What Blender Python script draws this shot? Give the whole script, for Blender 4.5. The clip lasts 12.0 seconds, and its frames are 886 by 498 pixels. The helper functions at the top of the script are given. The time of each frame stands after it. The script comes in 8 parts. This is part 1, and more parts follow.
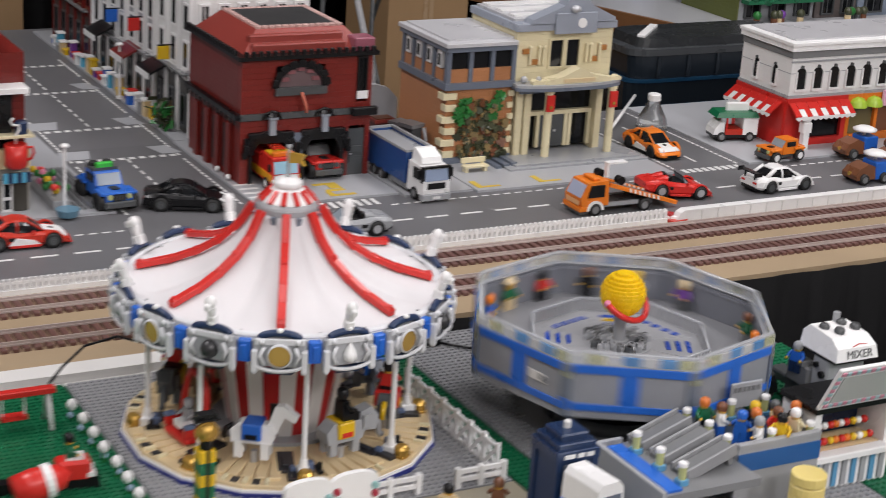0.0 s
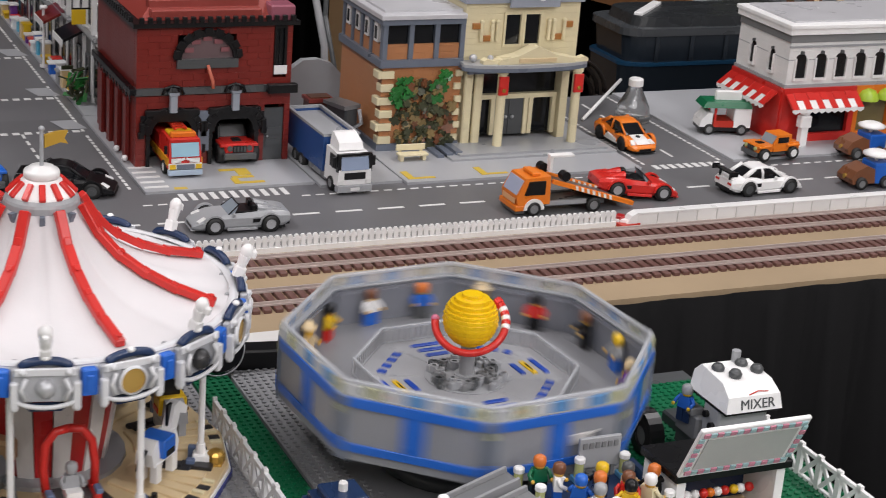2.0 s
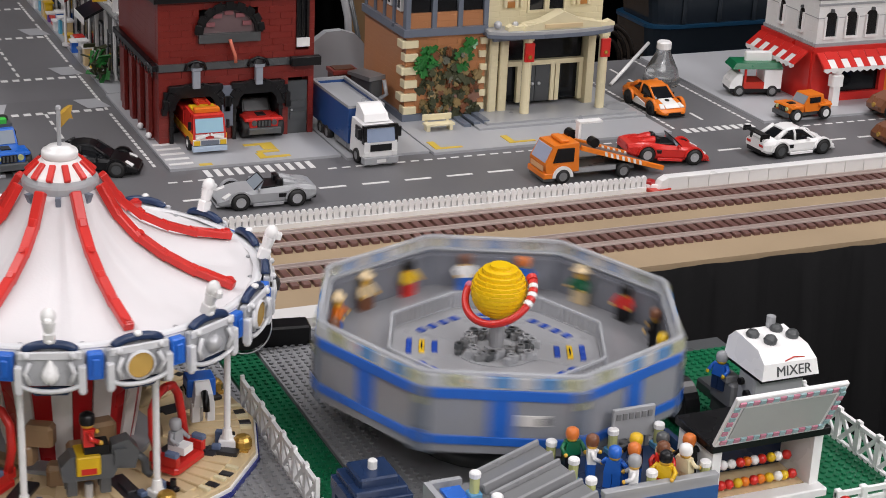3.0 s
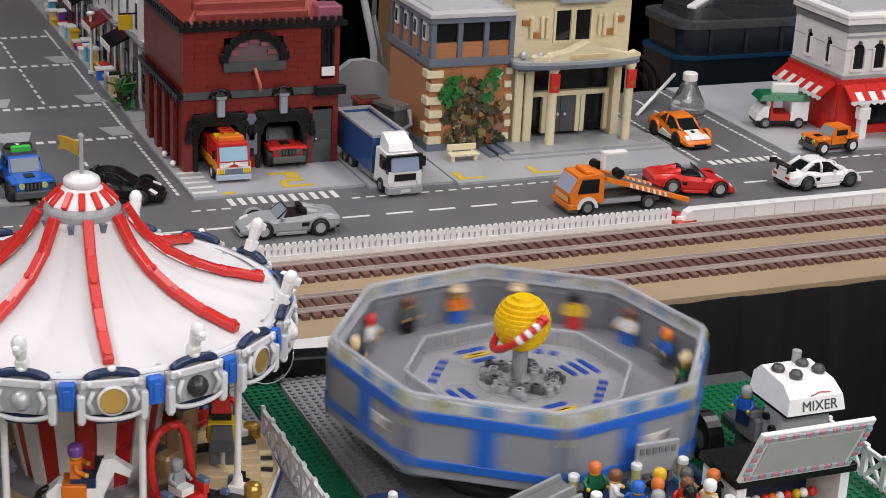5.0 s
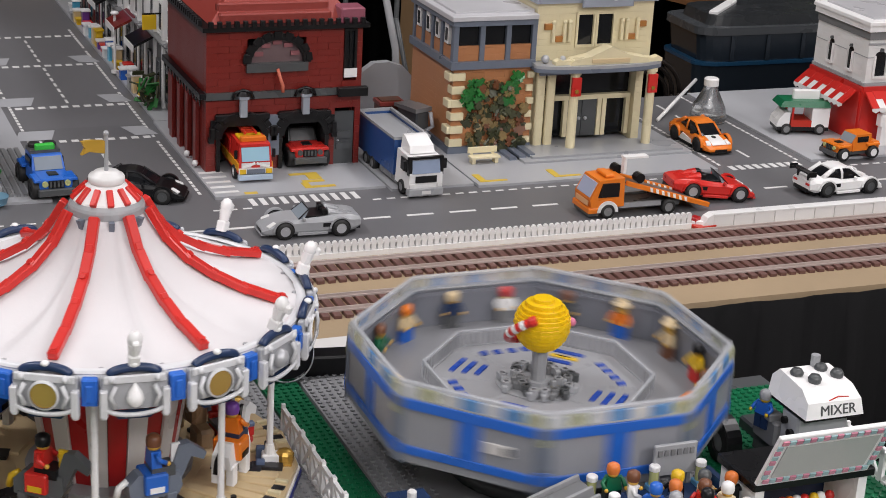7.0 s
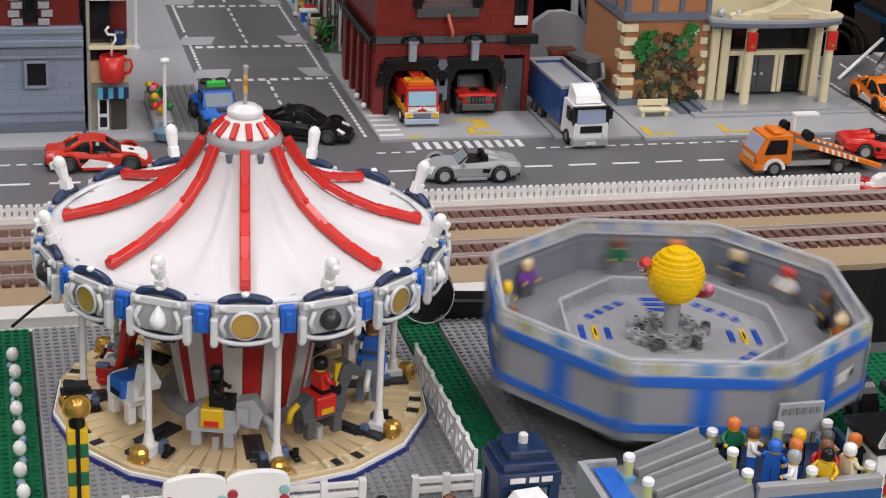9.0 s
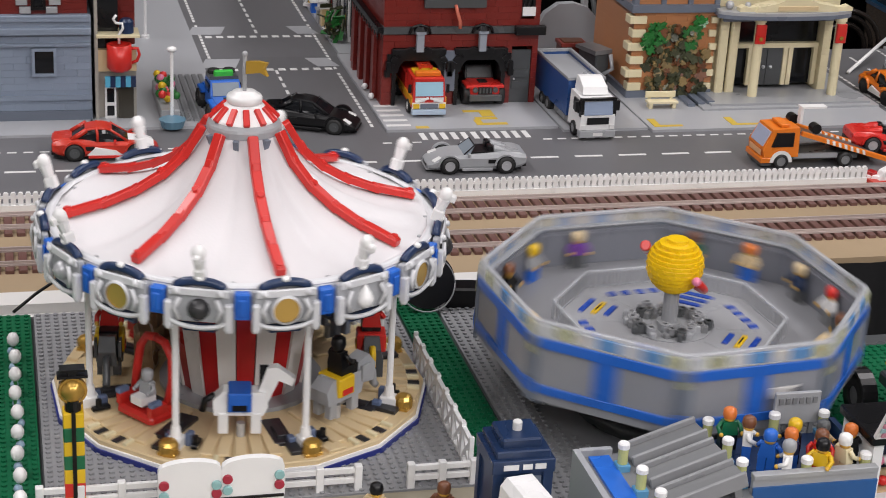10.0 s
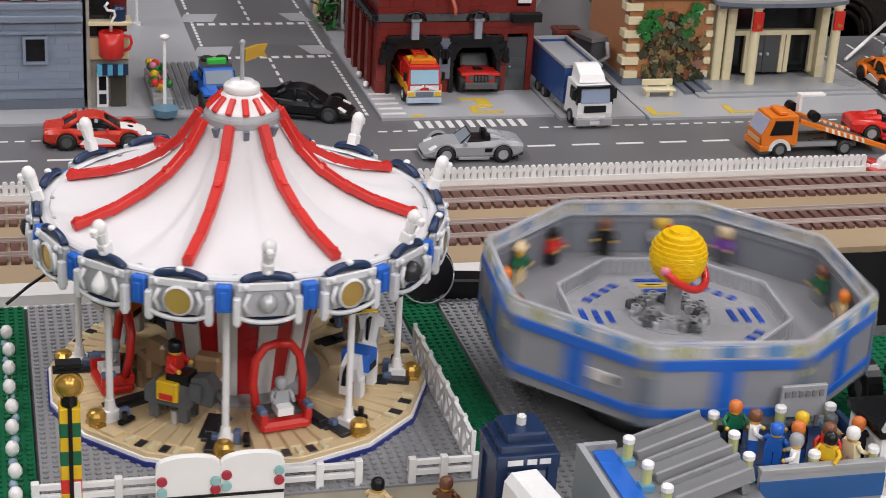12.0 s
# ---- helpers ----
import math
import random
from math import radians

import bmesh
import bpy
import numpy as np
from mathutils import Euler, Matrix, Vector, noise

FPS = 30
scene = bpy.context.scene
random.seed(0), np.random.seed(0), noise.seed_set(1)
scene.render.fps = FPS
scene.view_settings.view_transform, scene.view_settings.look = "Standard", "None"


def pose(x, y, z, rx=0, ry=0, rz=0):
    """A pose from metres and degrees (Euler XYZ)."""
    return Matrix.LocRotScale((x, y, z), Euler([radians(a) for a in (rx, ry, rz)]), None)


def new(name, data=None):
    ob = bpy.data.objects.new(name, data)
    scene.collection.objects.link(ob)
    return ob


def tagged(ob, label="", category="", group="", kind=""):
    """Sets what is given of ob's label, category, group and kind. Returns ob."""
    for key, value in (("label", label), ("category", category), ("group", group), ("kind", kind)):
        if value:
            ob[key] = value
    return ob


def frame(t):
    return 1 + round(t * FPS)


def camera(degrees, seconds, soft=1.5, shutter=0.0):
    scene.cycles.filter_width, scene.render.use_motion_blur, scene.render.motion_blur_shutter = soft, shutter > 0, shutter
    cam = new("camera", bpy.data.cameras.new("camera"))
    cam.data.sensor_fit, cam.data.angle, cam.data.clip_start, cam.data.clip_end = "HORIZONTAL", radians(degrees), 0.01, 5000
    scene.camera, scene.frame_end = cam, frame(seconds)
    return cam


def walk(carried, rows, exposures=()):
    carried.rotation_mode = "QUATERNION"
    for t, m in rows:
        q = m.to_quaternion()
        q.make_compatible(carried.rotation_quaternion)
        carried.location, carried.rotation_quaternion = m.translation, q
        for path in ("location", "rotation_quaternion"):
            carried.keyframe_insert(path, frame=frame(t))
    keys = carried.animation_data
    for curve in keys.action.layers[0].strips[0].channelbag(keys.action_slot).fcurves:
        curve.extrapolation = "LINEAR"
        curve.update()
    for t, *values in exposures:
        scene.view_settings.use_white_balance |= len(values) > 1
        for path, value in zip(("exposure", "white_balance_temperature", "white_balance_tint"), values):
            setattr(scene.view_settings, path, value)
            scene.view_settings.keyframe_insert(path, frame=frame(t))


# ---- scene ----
cam = camera(28.08, 12.0, soft=0.68, shutter=0.5)
ROWS = [
    (0.0, 0.0012, 0.0014, 0.7944, 71.03, -3.67, -27.96),
    (0.5, 0.1919, 0.1218, 0.7606, 71.01, -3.86, -28.06),
    (1.0, 0.3001, 0.1639, 0.7539, 72.05, -4.66, -28.45),
    (1.5, 0.3581, 0.1673, 0.7403, 70.67, -5.66, -25.79),
    (2.0, 0.3887, 0.1606, 0.7350, 70.05, -4.25, -23.69),
    (2.5, 0.3984, 0.1584, 0.7327, 69.62, -3.59, -22.76),
    (2.7, 0.4014, 0.1705, 0.7297, 68.99, -2.67, -23.23),
    (4.3, 0.4094, 0.1918, 0.7264, 69.58, -2.32, -22.96),
    (4.5, 0.4108, 0.1915, 0.7246, 69.60, -2.44, -22.63),
    (5.0, 0.4098, 0.1888, 0.7263, 69.93, -2.68, -22.25),
    (5.5, 0.4078, 0.1819, 0.7259, 70.05, -3.19, -22.16),
    (6.0, 0.4069, 0.1807, 0.7264, 70.28, -3.41, -21.84),
    (6.5, 0.4044, 0.1794, 0.7261, 70.21, -3.20, -21.61),
    (8.3, 0.4113, 0.1939, 0.7255, 69.00, -2.92, -20.31),
    (8.5, 0.4247, 0.1937, 0.7183, 68.76, -2.56, -17.79),
    (9.0, 0.4633, 0.1600, 0.7199, 68.22, -2.94, -14.30),
    (9.5, 0.4712, 0.1501, 0.7194, 67.90, -2.99, -13.06),
    (10.0, 0.4786, 0.1531, 0.7154, 68.03, -3.08, -13.60),
    (10.5, 0.4715, 0.1561, 0.7186, 68.38, -2.69, -14.29),
    (11.0, 0.4684, 0.1615, 0.7199, 68.36, -2.76, -14.14),
    (11.5, 0.4751, 0.1679, 0.7150, 67.87, -2.98, -14.44),
    (12.0, 0.4735, 0.1752, 0.7106, 67.62, -3.16, -14.00),
]
walk(cam, [(t, pose(x, y, z, rx, ry, rz)) for t, x, y, z, rx, ry, rz in ROWS])

# ---- light: a dim hall with rows of ceiling tubes ----
world = bpy.data.worlds.new("hall_air")
scene.world = world
world.use_nodes = True
world.node_tree.nodes["Background"].inputs["Color"].default_value = (0.9, 0.95, 1.0, 1)
world.node_tree.nodes["Background"].inputs["Strength"].default_value = 0.03
for lx, gain in ((-0.6, 1.08), (1.0, 0.66), (2.6, 1.85)):
    for ly, power in ((-2.0, 51.0), (0.2, 11.5), (2.4, 38.0 if lx < 0 else 16.0)):
        lamp = bpy.data.lights.new("tube_light", "AREA")
        lamp.shape, lamp.size, lamp.size_y = "RECTANGLE", 0.5, 1.5
        lamp.energy, lamp.color = power * gain, (1.0, 0.956, 0.972)
        lo = new("tube_light", lamp)
        lo.matrix_world = pose(lx, ly, 2.55)
scene.view_settings.exposure = 0.0


# ---- materials ----
def mat(name, rgb, rough=0.28, metal=0.0, var=0.10, scale=60.0, bump=0.06, courses=None, trans=0.0, alpha=1.0, emit=0.0, coat=0.0, spec=0.5):
    m = bpy.data.materials.new(name)
    m.use_nodes = True
    nt, b = m.node_tree, m.node_tree.nodes["Principled BSDF"]
    tc = nt.nodes.new("ShaderNodeTexCoord")
    n1, n2 = nt.nodes.new("ShaderNodeTexNoise"), nt.nodes.new("ShaderNodeTexNoise")
    n1.inputs["Scale"].default_value, n2.inputs["Scale"].default_value = scale * 0.25, scale * 6
    n1.inputs["Detail"].default_value = 3
    for n in (n1, n2):
        nt.links.new(tc.outputs["Object"], n.inputs["Vector"])
    info = nt.nodes.new("ShaderNodeObjectInfo")
    mx = nt.nodes.new("ShaderNodeMath")
    mx.operation = "ADD"
    nt.links.new(n1.outputs["Fac"], mx.inputs[0])
    sc = nt.nodes.new("ShaderNodeMath")
    sc.operation = "MULTIPLY"
    sc.inputs[1].default_value = 0.5
    nt.links.new(info.outputs["Random"], sc.inputs[0])
    nt.links.new(sc.outputs[0], mx.inputs[1])
    ramp = nt.nodes.new("ShaderNodeMapRange")
    ramp.inputs["From Min"].default_value, ramp.inputs["From Max"].default_value = 0.3, 1.2
    ramp.inputs["To Min"].default_value, ramp.inputs["To Max"].default_value = 1 - var, 1 + var
    nt.links.new(mx.outputs[0], ramp.inputs["Value"])
    vm = nt.nodes.new("ShaderNodeVectorMath")
    vm.operation = "SCALE"
    vm.inputs[0].default_value = rgb
    nt.links.new(ramp.outputs[0], vm.inputs["Scale"])
    nt.links.new(vm.outputs[0], b.inputs["Base Color"])
    rr = nt.nodes.new("ShaderNodeMapRange")
    rr.inputs["To Min"].default_value, rr.inputs["To Max"].default_value = max(rough - 0.08, 0.02), min(rough + 0.12, 1)
    nt.links.new(n1.outputs["Fac"], rr.inputs["Value"])
    nt.links.new(rr.outputs[0], b.inputs["Roughness"])
    b.inputs["Metallic"].default_value = metal
    b.inputs["Transmission Weight"].default_value = trans
    b.inputs["Alpha"].default_value = alpha
    b.inputs["Coat Weight"].default_value = coat
    b.inputs["Specular IOR Level"].default_value = spec
    if emit:
        b.inputs["Emission Color"].default_value = (*rgb, 1)
        b.inputs["Emission Strength"].default_value = emit
    bp = nt.nodes.new("ShaderNodeBump")
    bp.inputs["Strength"].default_value, bp.inputs["Distance"].default_value = bump, 0.0006
    nt.links.new(n2.outputs["Fac"], bp.inputs["Height"])
    last = bp
    if courses:
        br = nt.nodes.new("ShaderNodeTexBrick")
        br.inputs["Scale"].default_value = 1.0
        br.inputs["Brick Width"].default_value, br.inputs["Row Height"].default_value = courses
        br.inputs["Mortar Size"].default_value = 0.0005
        br.inputs["Color1"].default_value = br.inputs["Color2"].default_value = (1, 1, 1, 1)
        br.inputs["Mortar"].default_value = (0, 0, 0, 1)
        sep, cmb, add = nt.nodes.new("ShaderNodeSeparateXYZ"), nt.nodes.new("ShaderNodeCombineXYZ"), nt.nodes.new("ShaderNodeMath")
        add.operation = "ADD"
        nt.links.new(tc.outputs["Object"], sep.inputs[0])
        nt.links.new(sep.outputs[0], add.inputs[0])
        nt.links.new(sep.outputs[1], add.inputs[1])
        nt.links.new(add.outputs[0], cmb.inputs[0])
        nt.links.new(sep.outputs[2], cmb.inputs[1])
        nt.links.new(cmb.outputs[0], br.inputs["Vector"])
        b2 = nt.nodes.new("ShaderNodeBump")
        b2.inputs["Strength"].default_value, b2.inputs["Distance"].default_value = 0.7, 0.0006
        nt.links.new(br.outputs["Color"], b2.inputs["Height"])
        nt.links.new(bp.outputs[0], b2.inputs["Normal"])
        last = b2
    nt.links.new(last.outputs[0], b.inputs["Normal"])
    return m


BR = (0.031, 0.0088)
WHITE = mat("white_plastic", (0.84, 0.84, 0.835))
CLOTH = mat("white_sailcloth", (0.66, 0.65, 0.662), 0.6, var=0.06, bump=0.15, spec=0.25)
RED = mat("red_plastic", (0.6, 0.026, 0.02))
DRED = mat("dark_red_bricks", (0.155, 0.0145, 0.011), 0.32, courses=BR)
DREDS = mat("dark_red_brick", (0.185, 0.0165, 0.0115), 0.3, var=0.08)
NOUGATS = mat("orange_brown_brick", (0.46, 0.2, 0.085), 0.3, var=0.16)
SANDS = mat("sand_blue_brick", (0.24, 0.29, 0.37), 0.33, var=0.12)
SALMON = mat("faded_red_tiles", (0.27, 0.045, 0.035), 0.35)
BLUE = mat("blue_plastic", (0.02, 0.13, 0.55))
NAVY = mat("dark_blue_plastic", (0.012, 0.03, 0.085))
LBLUE = mat("sky_blue_plastic", (0.1, 0.42, 0.62))
YELLOW = mat("yellow_plastic", (0.72, 0.46, 0.015))
ORANGE = mat("orange_plastic", (0.75, 0.19, 0.015))
GREEN = mat("green_plastic", (0.008, 0.13, 0.055))
LIME = mat("lime_plastic", (0.36, 0.52, 0.04))
PALEGLOW = mat("pale_yellow_green_plastic", (0.5, 0.52, 0.22), 0.2)
TAN = mat("tan_plastic", (0.68, 0.53, 0.31))
CREAM = mat("cream_bricks", (0.74, 0.66, 0.43), 0.32, courses=BR)
CREAMP = mat("cream_plastic", (0.75, 0.67, 0.44))
NOUGAT = mat("nougat_bricks", (0.46, 0.2, 0.085), 0.32, courses=BR)
BROWN = mat("brown_plastic", (0.17, 0.065, 0.03))
LGREY = mat("light_grey_plastic", (0.34, 0.35, 0.365))
LGREYB = mat("light_grey_bricks", (0.36, 0.37, 0.39), 0.32, courses=BR)
SANDB = mat("sand_blue_bricks", (0.24, 0.29, 0.37), 0.35, courses=BR)
WHITEB = mat("white_bricks", (0.8, 0.8, 0.79), 0.32, courses=BR)
GREY = mat("grey_plastic", (0.2, 0.205, 0.21))
DGREY = mat("dark_grey_plastic", (0.075, 0.08, 0.083))
SLATE = mat("slate_blue_grey_plastic", (0.14, 0.165, 0.21))
PALEBG = mat("pale_blue_grey_plastic", (0.31, 0.34, 0.4))
ROOFG = mat("near_white_roof_plates", (0.52, 0.52, 0.54))
BLACK = mat("black_plastic", (0.006, 0.006, 0.007), spec=0.35)
GOLD = mat("pearl_gold", (0.55, 0.33, 0.07), 0.25, metal=0.6)
SILVER = mat("flat_silver", (0.5, 0.51, 0.53), 0.3, metal=0.35)
GLASS = mat("smoky_window", (0.008, 0.009, 0.011), 0.08, bump=0.0, spec=0.35)
SCREEN = mat("pale_blue_windscreen", (0.3, 0.5, 0.62), 0.1, bump=0.0)
CLEAR = mat("clear_plastic", (0.85, 0.88, 0.9), 0.08, trans=0.9, bump=0.0)
FOLIAGE = mat("green_leaf_plastic", (0.02, 0.16, 0.03))
OLIVE = mat("olive_leaf_plastic", (0.055, 0.06, 0.03))
ROADM = mat("grey_road_plate", (0.148, 0.148, 0.156), 0.42, var=0.16, scale=20)
PAINT = mat("white_road_print", (0.72, 0.72, 0.71), 0.4)
YPAINT = mat("yellow_road_print", (0.6, 0.42, 0.05), 0.4)
PAVE = mat("light_grey_plate", (0.39, 0.4, 0.42), 0.35, var=0.12, scale=20)
WOOD = mat("plywood_board", (0.37, 0.275, 0.17), 0.6, var=0.14, scale=25, bump=0.2)
SLEEPER = mat("red_brown_sleeper", (0.13, 0.06, 0.05), 0.4)
RAILM = mat("worn_rail", (0.55, 0.47, 0.44), 0.3, metal=0.25)
TABLEM = mat("white_table_edge", (0.66, 0.65, 0.63), 0.5)
CARD = mat("cardboard", (0.29, 0.18, 0.088), 0.8, var=0.12, scale=8, bump=0.1)
CURTAIN = mat("black_cloth", (0.0075, 0.0075, 0.008), 0.85, var=0.3, scale=8, bump=0.2, spec=0.12)
DARKHALL = mat("unlit_hall_dark", (0.015, 0.015, 0.016), 0.8, scale=3, spec=0.15)
BOUNCEWALL = mat("pale_bounce_paint", (0.62, 0.61, 0.58), 0.8, scale=3)
CONCRETE = mat("hall_floor_concrete", (0.07, 0.07, 0.069), 0.6, scale=4)
CEILM = mat("pale_ceiling", (0.5, 0.5, 0.5), 0.9, scale=4)
SKIN = mat("yellow_head_plastic", (0.72, 0.42, 0.06))
PINK = mat("pink_plastic", (0.7, 0.2, 0.32))
PURPLE = mat("purple_plastic", (0.16, 0.05, 0.3))
TEAL = mat("teal_plastic", (0.1, 0.5, 0.5))
TOTE = mat("dark_blue_tote", (0.016, 0.022, 0.03), 0.2)
DREDP = mat("deep_red_plastic", (0.42, 0.014, 0.016))
FLAME = mat("orange_red_plastic", (0.5, 0.03, 0.014))
RUBBER = mat("black_rubber", (0.014, 0.014, 0.014), 0.6)
MGREEN = mat("olive_green_bricks", (0.13, 0.15, 0.035), 0.4, courses=BR)


# ---- mesh helpers ----
class Geo:
    """Collects solid shapes, each face with a material slot."""

    def __init__(self):
        self.v, self.f, self.m, self.s = [], [], [], []

    def add(self, verts, faces, m=0, smooth=False, at=None):
        o = len(self.v)
        self.v += [tuple(at @ Vector(p)) if at is not None else tuple(p) for p in verts]
        for fc in faces:
            self.f.append([o + i for i in fc])
            self.m.append(m)
            self.s.append(smooth)
        return self

    def box(self, x0, x1, y0, y1, z0, z1, m=0, at=None, b=0.0):
        """A block; b cuts its upright and top edges with a small chamfer."""
        if b <= 0:
            vs = [(x, y, z) for z in (z0, z1) for x, y in ((x0, y0), (x1, y0), (x1, y1), (x0, y1))]
            fs = [(3, 2, 1, 0), (4, 5, 6, 7), (0, 1, 5, 4), (1, 2, 6, 5), (2, 3, 7, 6), (3, 0, 4, 7)]
            return self.add(vs, fs, m, False, at)
        ring = lambda i, z: [(x0 + b, y0 + i, z), (x1 - b, y0 + i, z), (x1 - i, y0 + b, z), (x1 - i, y1 - b, z), (x1 - b, y1 - i, z), (x0 + b, y1 - i, z), (x0 + i, y1 - b, z), (x0 + i, y0 + b, z)]
        vs = ring(0, z0) + ring(0, z1 - b) + ring(b * 0.9, z1)
        fs = [tuple(range(7, -1, -1)), tuple(range(16, 24))]
        for k in range(8):
            n = (k + 1) % 8
            fs += [(k, n, 8 + n, 8 + k), (8 + k, 8 + n, 16 + n, 16 + k)]
        return self.add(vs, fs, m, False, at)

    def lathe(self, prof, seg=24, m=0, cx=0, cy=0, smooth=True, at=None, turn=0.0):
        """A profile of (radius, z) turned about the upright axis; closed where the radius is 0."""
        vs, fs = [], []
        for r, z in prof:
            for k in range(seg):
                a = 2 * math.pi * k / seg + turn
                vs.append((cx + r * math.cos(a), cy + r * math.sin(a), z))
        for i in range(len(prof) - 1):
            for k in range(seg):
                n = (k + 1) % seg
                fs.append((i * seg + k, i * seg + n, (i + 1) * seg + n, (i + 1) * seg + k))
        return self.add(vs, fs, m, smooth, at)

    def cyl(self, r, z0, z1, seg=16, m=0, cx=0, cy=0, r2=None, at=None, turn=0.0, c=0.0):
        r2 = r if r2 is None else r2
        prof = [(0, z0), (r, z0), (r2, z1 - c), (r2 - c, z1), (0, z1)] if c else [(0, z0), (r, z0), (r2, z1), (0, z1)]
        return self.lathe(prof, seg, m, cx, cy, False, at, turn)

    def ball(self, r, cx=0, cy=0, cz=0, m=0, seg=14, sz=1.0, at=None):
        n = max(4, seg // 2)
        return self.lathe([(r * math.sin(math.pi * i / n), cz - sz * r * math.cos(math.pi * i / n)) for i in range(n + 1)], seg, m, cx, cy, True, at)

    def arch(self, cx, cz, ro, ri, y0, y1, m=0, n=12, sx=1.0, sz=1.0):
        """A half-round arch of rectangular section, standing on z = cz."""
        pts = [(cx + sx * r * math.cos(math.pi * k / n), cz + sz * r * math.sin(math.pi * k / n)) for k in range(n + 1) for r in (ri, ro)]
        vs = [(x, y0, z) for x, z in pts] + [(x, y1, z) for x, z in pts]
        o, fs = len(pts), []
        for k in range(n):
            a = 2 * k
            fs += [(a, a + 1, a + 3, a + 2), (o + a, o + a + 2, o + a + 3, o + a + 1), (a + 1, o + a + 1, o + a + 3, a + 3), (a, a + 2, o + a + 2, o + a)]
        fs += [(0, o, o + 1, 1), (o - 2, o - 1, 2 * o - 1, 2 * o - 2)]
        return self.add(vs, fs, m)

    def prism(self, poly, y0, y1, m=0, at=None, inset=0.0):
        """A side outline of (x, z) points drawn out from y0 to y1; inset narrows the upper points."""
        n = len(poly)
        zs = [p[1] for p in poly]
        lo, hi = min(zs), max(zs)
        k = [inset * (z - lo) / (hi - lo + 1e-9) for z in zs]
        vs = [(p[0], y0 + i, p[1]) for p, i in zip(poly, k)] + [(p[0], y1 - i, p[1]) for p, i in zip(poly, k)]
        fs = [tuple(range(n)), tuple(range(2 * n - 1, n - 1, -1))] + [(i, i + n, (i + 1) % n + n, (i + 1) % n) for i in range(n)]
        return self.add(vs, fs, m, False, at)

    def loft(self, rows, m=0, fine=3):
        """A hull through stations (x, half width low, half width mid, half width top, z low, z mid, z top)."""
        full = []
        for i in range(len(rows) - 1):
            p0, p1, p2, p3 = rows[max(i - 1, 0)], rows[i], rows[i + 1], rows[min(i + 2, len(rows) - 1)]
            for k in range(fine):
                t = k / fine
                full.append([0.5 * (2 * b + (c - a) * t + (2 * a - 5 * b + 4 * c - d) * t * t + (3 * b - a - 3 * c + d) * t ** 3) for a, b, c, d in zip(p0, p1, p2, p3)])
        full.append(list(rows[-1]))
        vs, fs, n = [], [], 10
        for x, wl, wm, wt, zl, zm, zt in full:
            e = 0.25 * (zt - zm)
            half = [(wl, zl), (wm, zl + 0.3 * (zm - zl)), (wm, zm), (wt + 0.35 * (wm - wt), zt - e), (wt, zt)]
            vs += [(x, y, z) for y, z in half] + [(x, -y, z) for y, z in reversed(half)]
        for i in range(len(full) - 1):
            for k in range(n):
                q = (k + 1) % n
                fs.append((i * n + k, i * n + q, (i + 1) * n + q, (i + 1) * n + k))
        fs += [tuple(range(n)), tuple(range((len(full) - 1) * n, len(full) * n))]
        return self.add(vs, fs, m)

    def tube(self, path, r, seg=8, m=0, at=None):
        """A round bar along points."""
        pts = [Vector(p) for p in path]
        vs, fs = [], []
        for i, p in enumerate(pts):
            d = (pts[min(i + 1, len(pts) - 1)] - pts[max(i - 1, 0)]).normalized()
            u = d.orthogonal().normalized() if i == 0 else (u - d * u.dot(d)).normalized()
            w = d.cross(u)
            vs += [tuple(p + r * (math.cos(2 * math.pi * k / seg) * u + math.sin(2 * math.pi * k / seg) * w)) for k in range(seg)]
        for i in range(len(pts) - 1):
            for k in range(seg):
                n = (k + 1) % seg
                fs.append((i * seg + k, i * seg + n, (i + 1) * seg + n, (i + 1) * seg + k))
        fs += [tuple(range(seg - 1, -1, -1)), tuple(range((len(pts) - 1) * seg, len(pts) * seg))]
        return self.add(vs, fs, m, True, at)

    def studs(self, x0, x1, y0, y1, z, pitch=0.0078, m=0, r=0.0023, h=0.0016, seg=8, skip=None):
        nx, ny = max(1, round((x1 - x0) / pitch)), max(1, round((y1 - y0) / pitch))
        for i in range(nx):
            for j in range(ny):
                cx, cy = x0 + (i + 0.5) * (x1 - x0) / nx, y0 + (j + 0.5) * (y1 - y0) / ny
                if skip and skip(cx, cy):
                    continue
                vs = [(cx + r * math.cos(2 * math.pi * k / seg), cy + r * math.sin(2 * math.pi * k / seg), zz) for zz in (z, z + h) for k in range(seg)]
                fs = [(k, (k + 1) % seg, seg + (k + 1) % seg, seg + k) for k in range(seg)] + [tuple(range(seg, 2 * seg))]
                self.add(vs, fs, m)
        return self

    def mesh(self, name, mats):
        me = bpy.data.meshes.new(name)
        me.from_pydata(self.v, [], self.f)
        for mm in mats if isinstance(mats, (list, tuple)) else [mats]:
            me.materials.append(mm)
        me.polygons.foreach_set("material_index", self.m)
        me.polygons.foreach_set("use_smooth", self.s)
        bm = bmesh.new()
        bm.from_mesh(me)
        bmesh.ops.recalc_face_normals(bm, faces=bm.faces)
        bm.to_mesh(me)
        bm.free()
        return me


def part(name, geo, mats, parent=None, label="", m=None):
    """One mesh object, under a thing or part where one is given. geo may also be a ready mesh."""
    me = geo if isinstance(geo, bpy.types.Mesh) else geo.mesh(name, mats)
    ob = new(name, me)
    if parent is not None:
        ob.parent = parent
    if m is not None:
        ob.matrix_basis = m
    if label:
        ob["label"] = label
    return ob


def thing(name, m, label, category, group="", kind=""):
    ob = new(name)
    ob.matrix_basis = m
    return tagged(ob, label, category, group, kind)


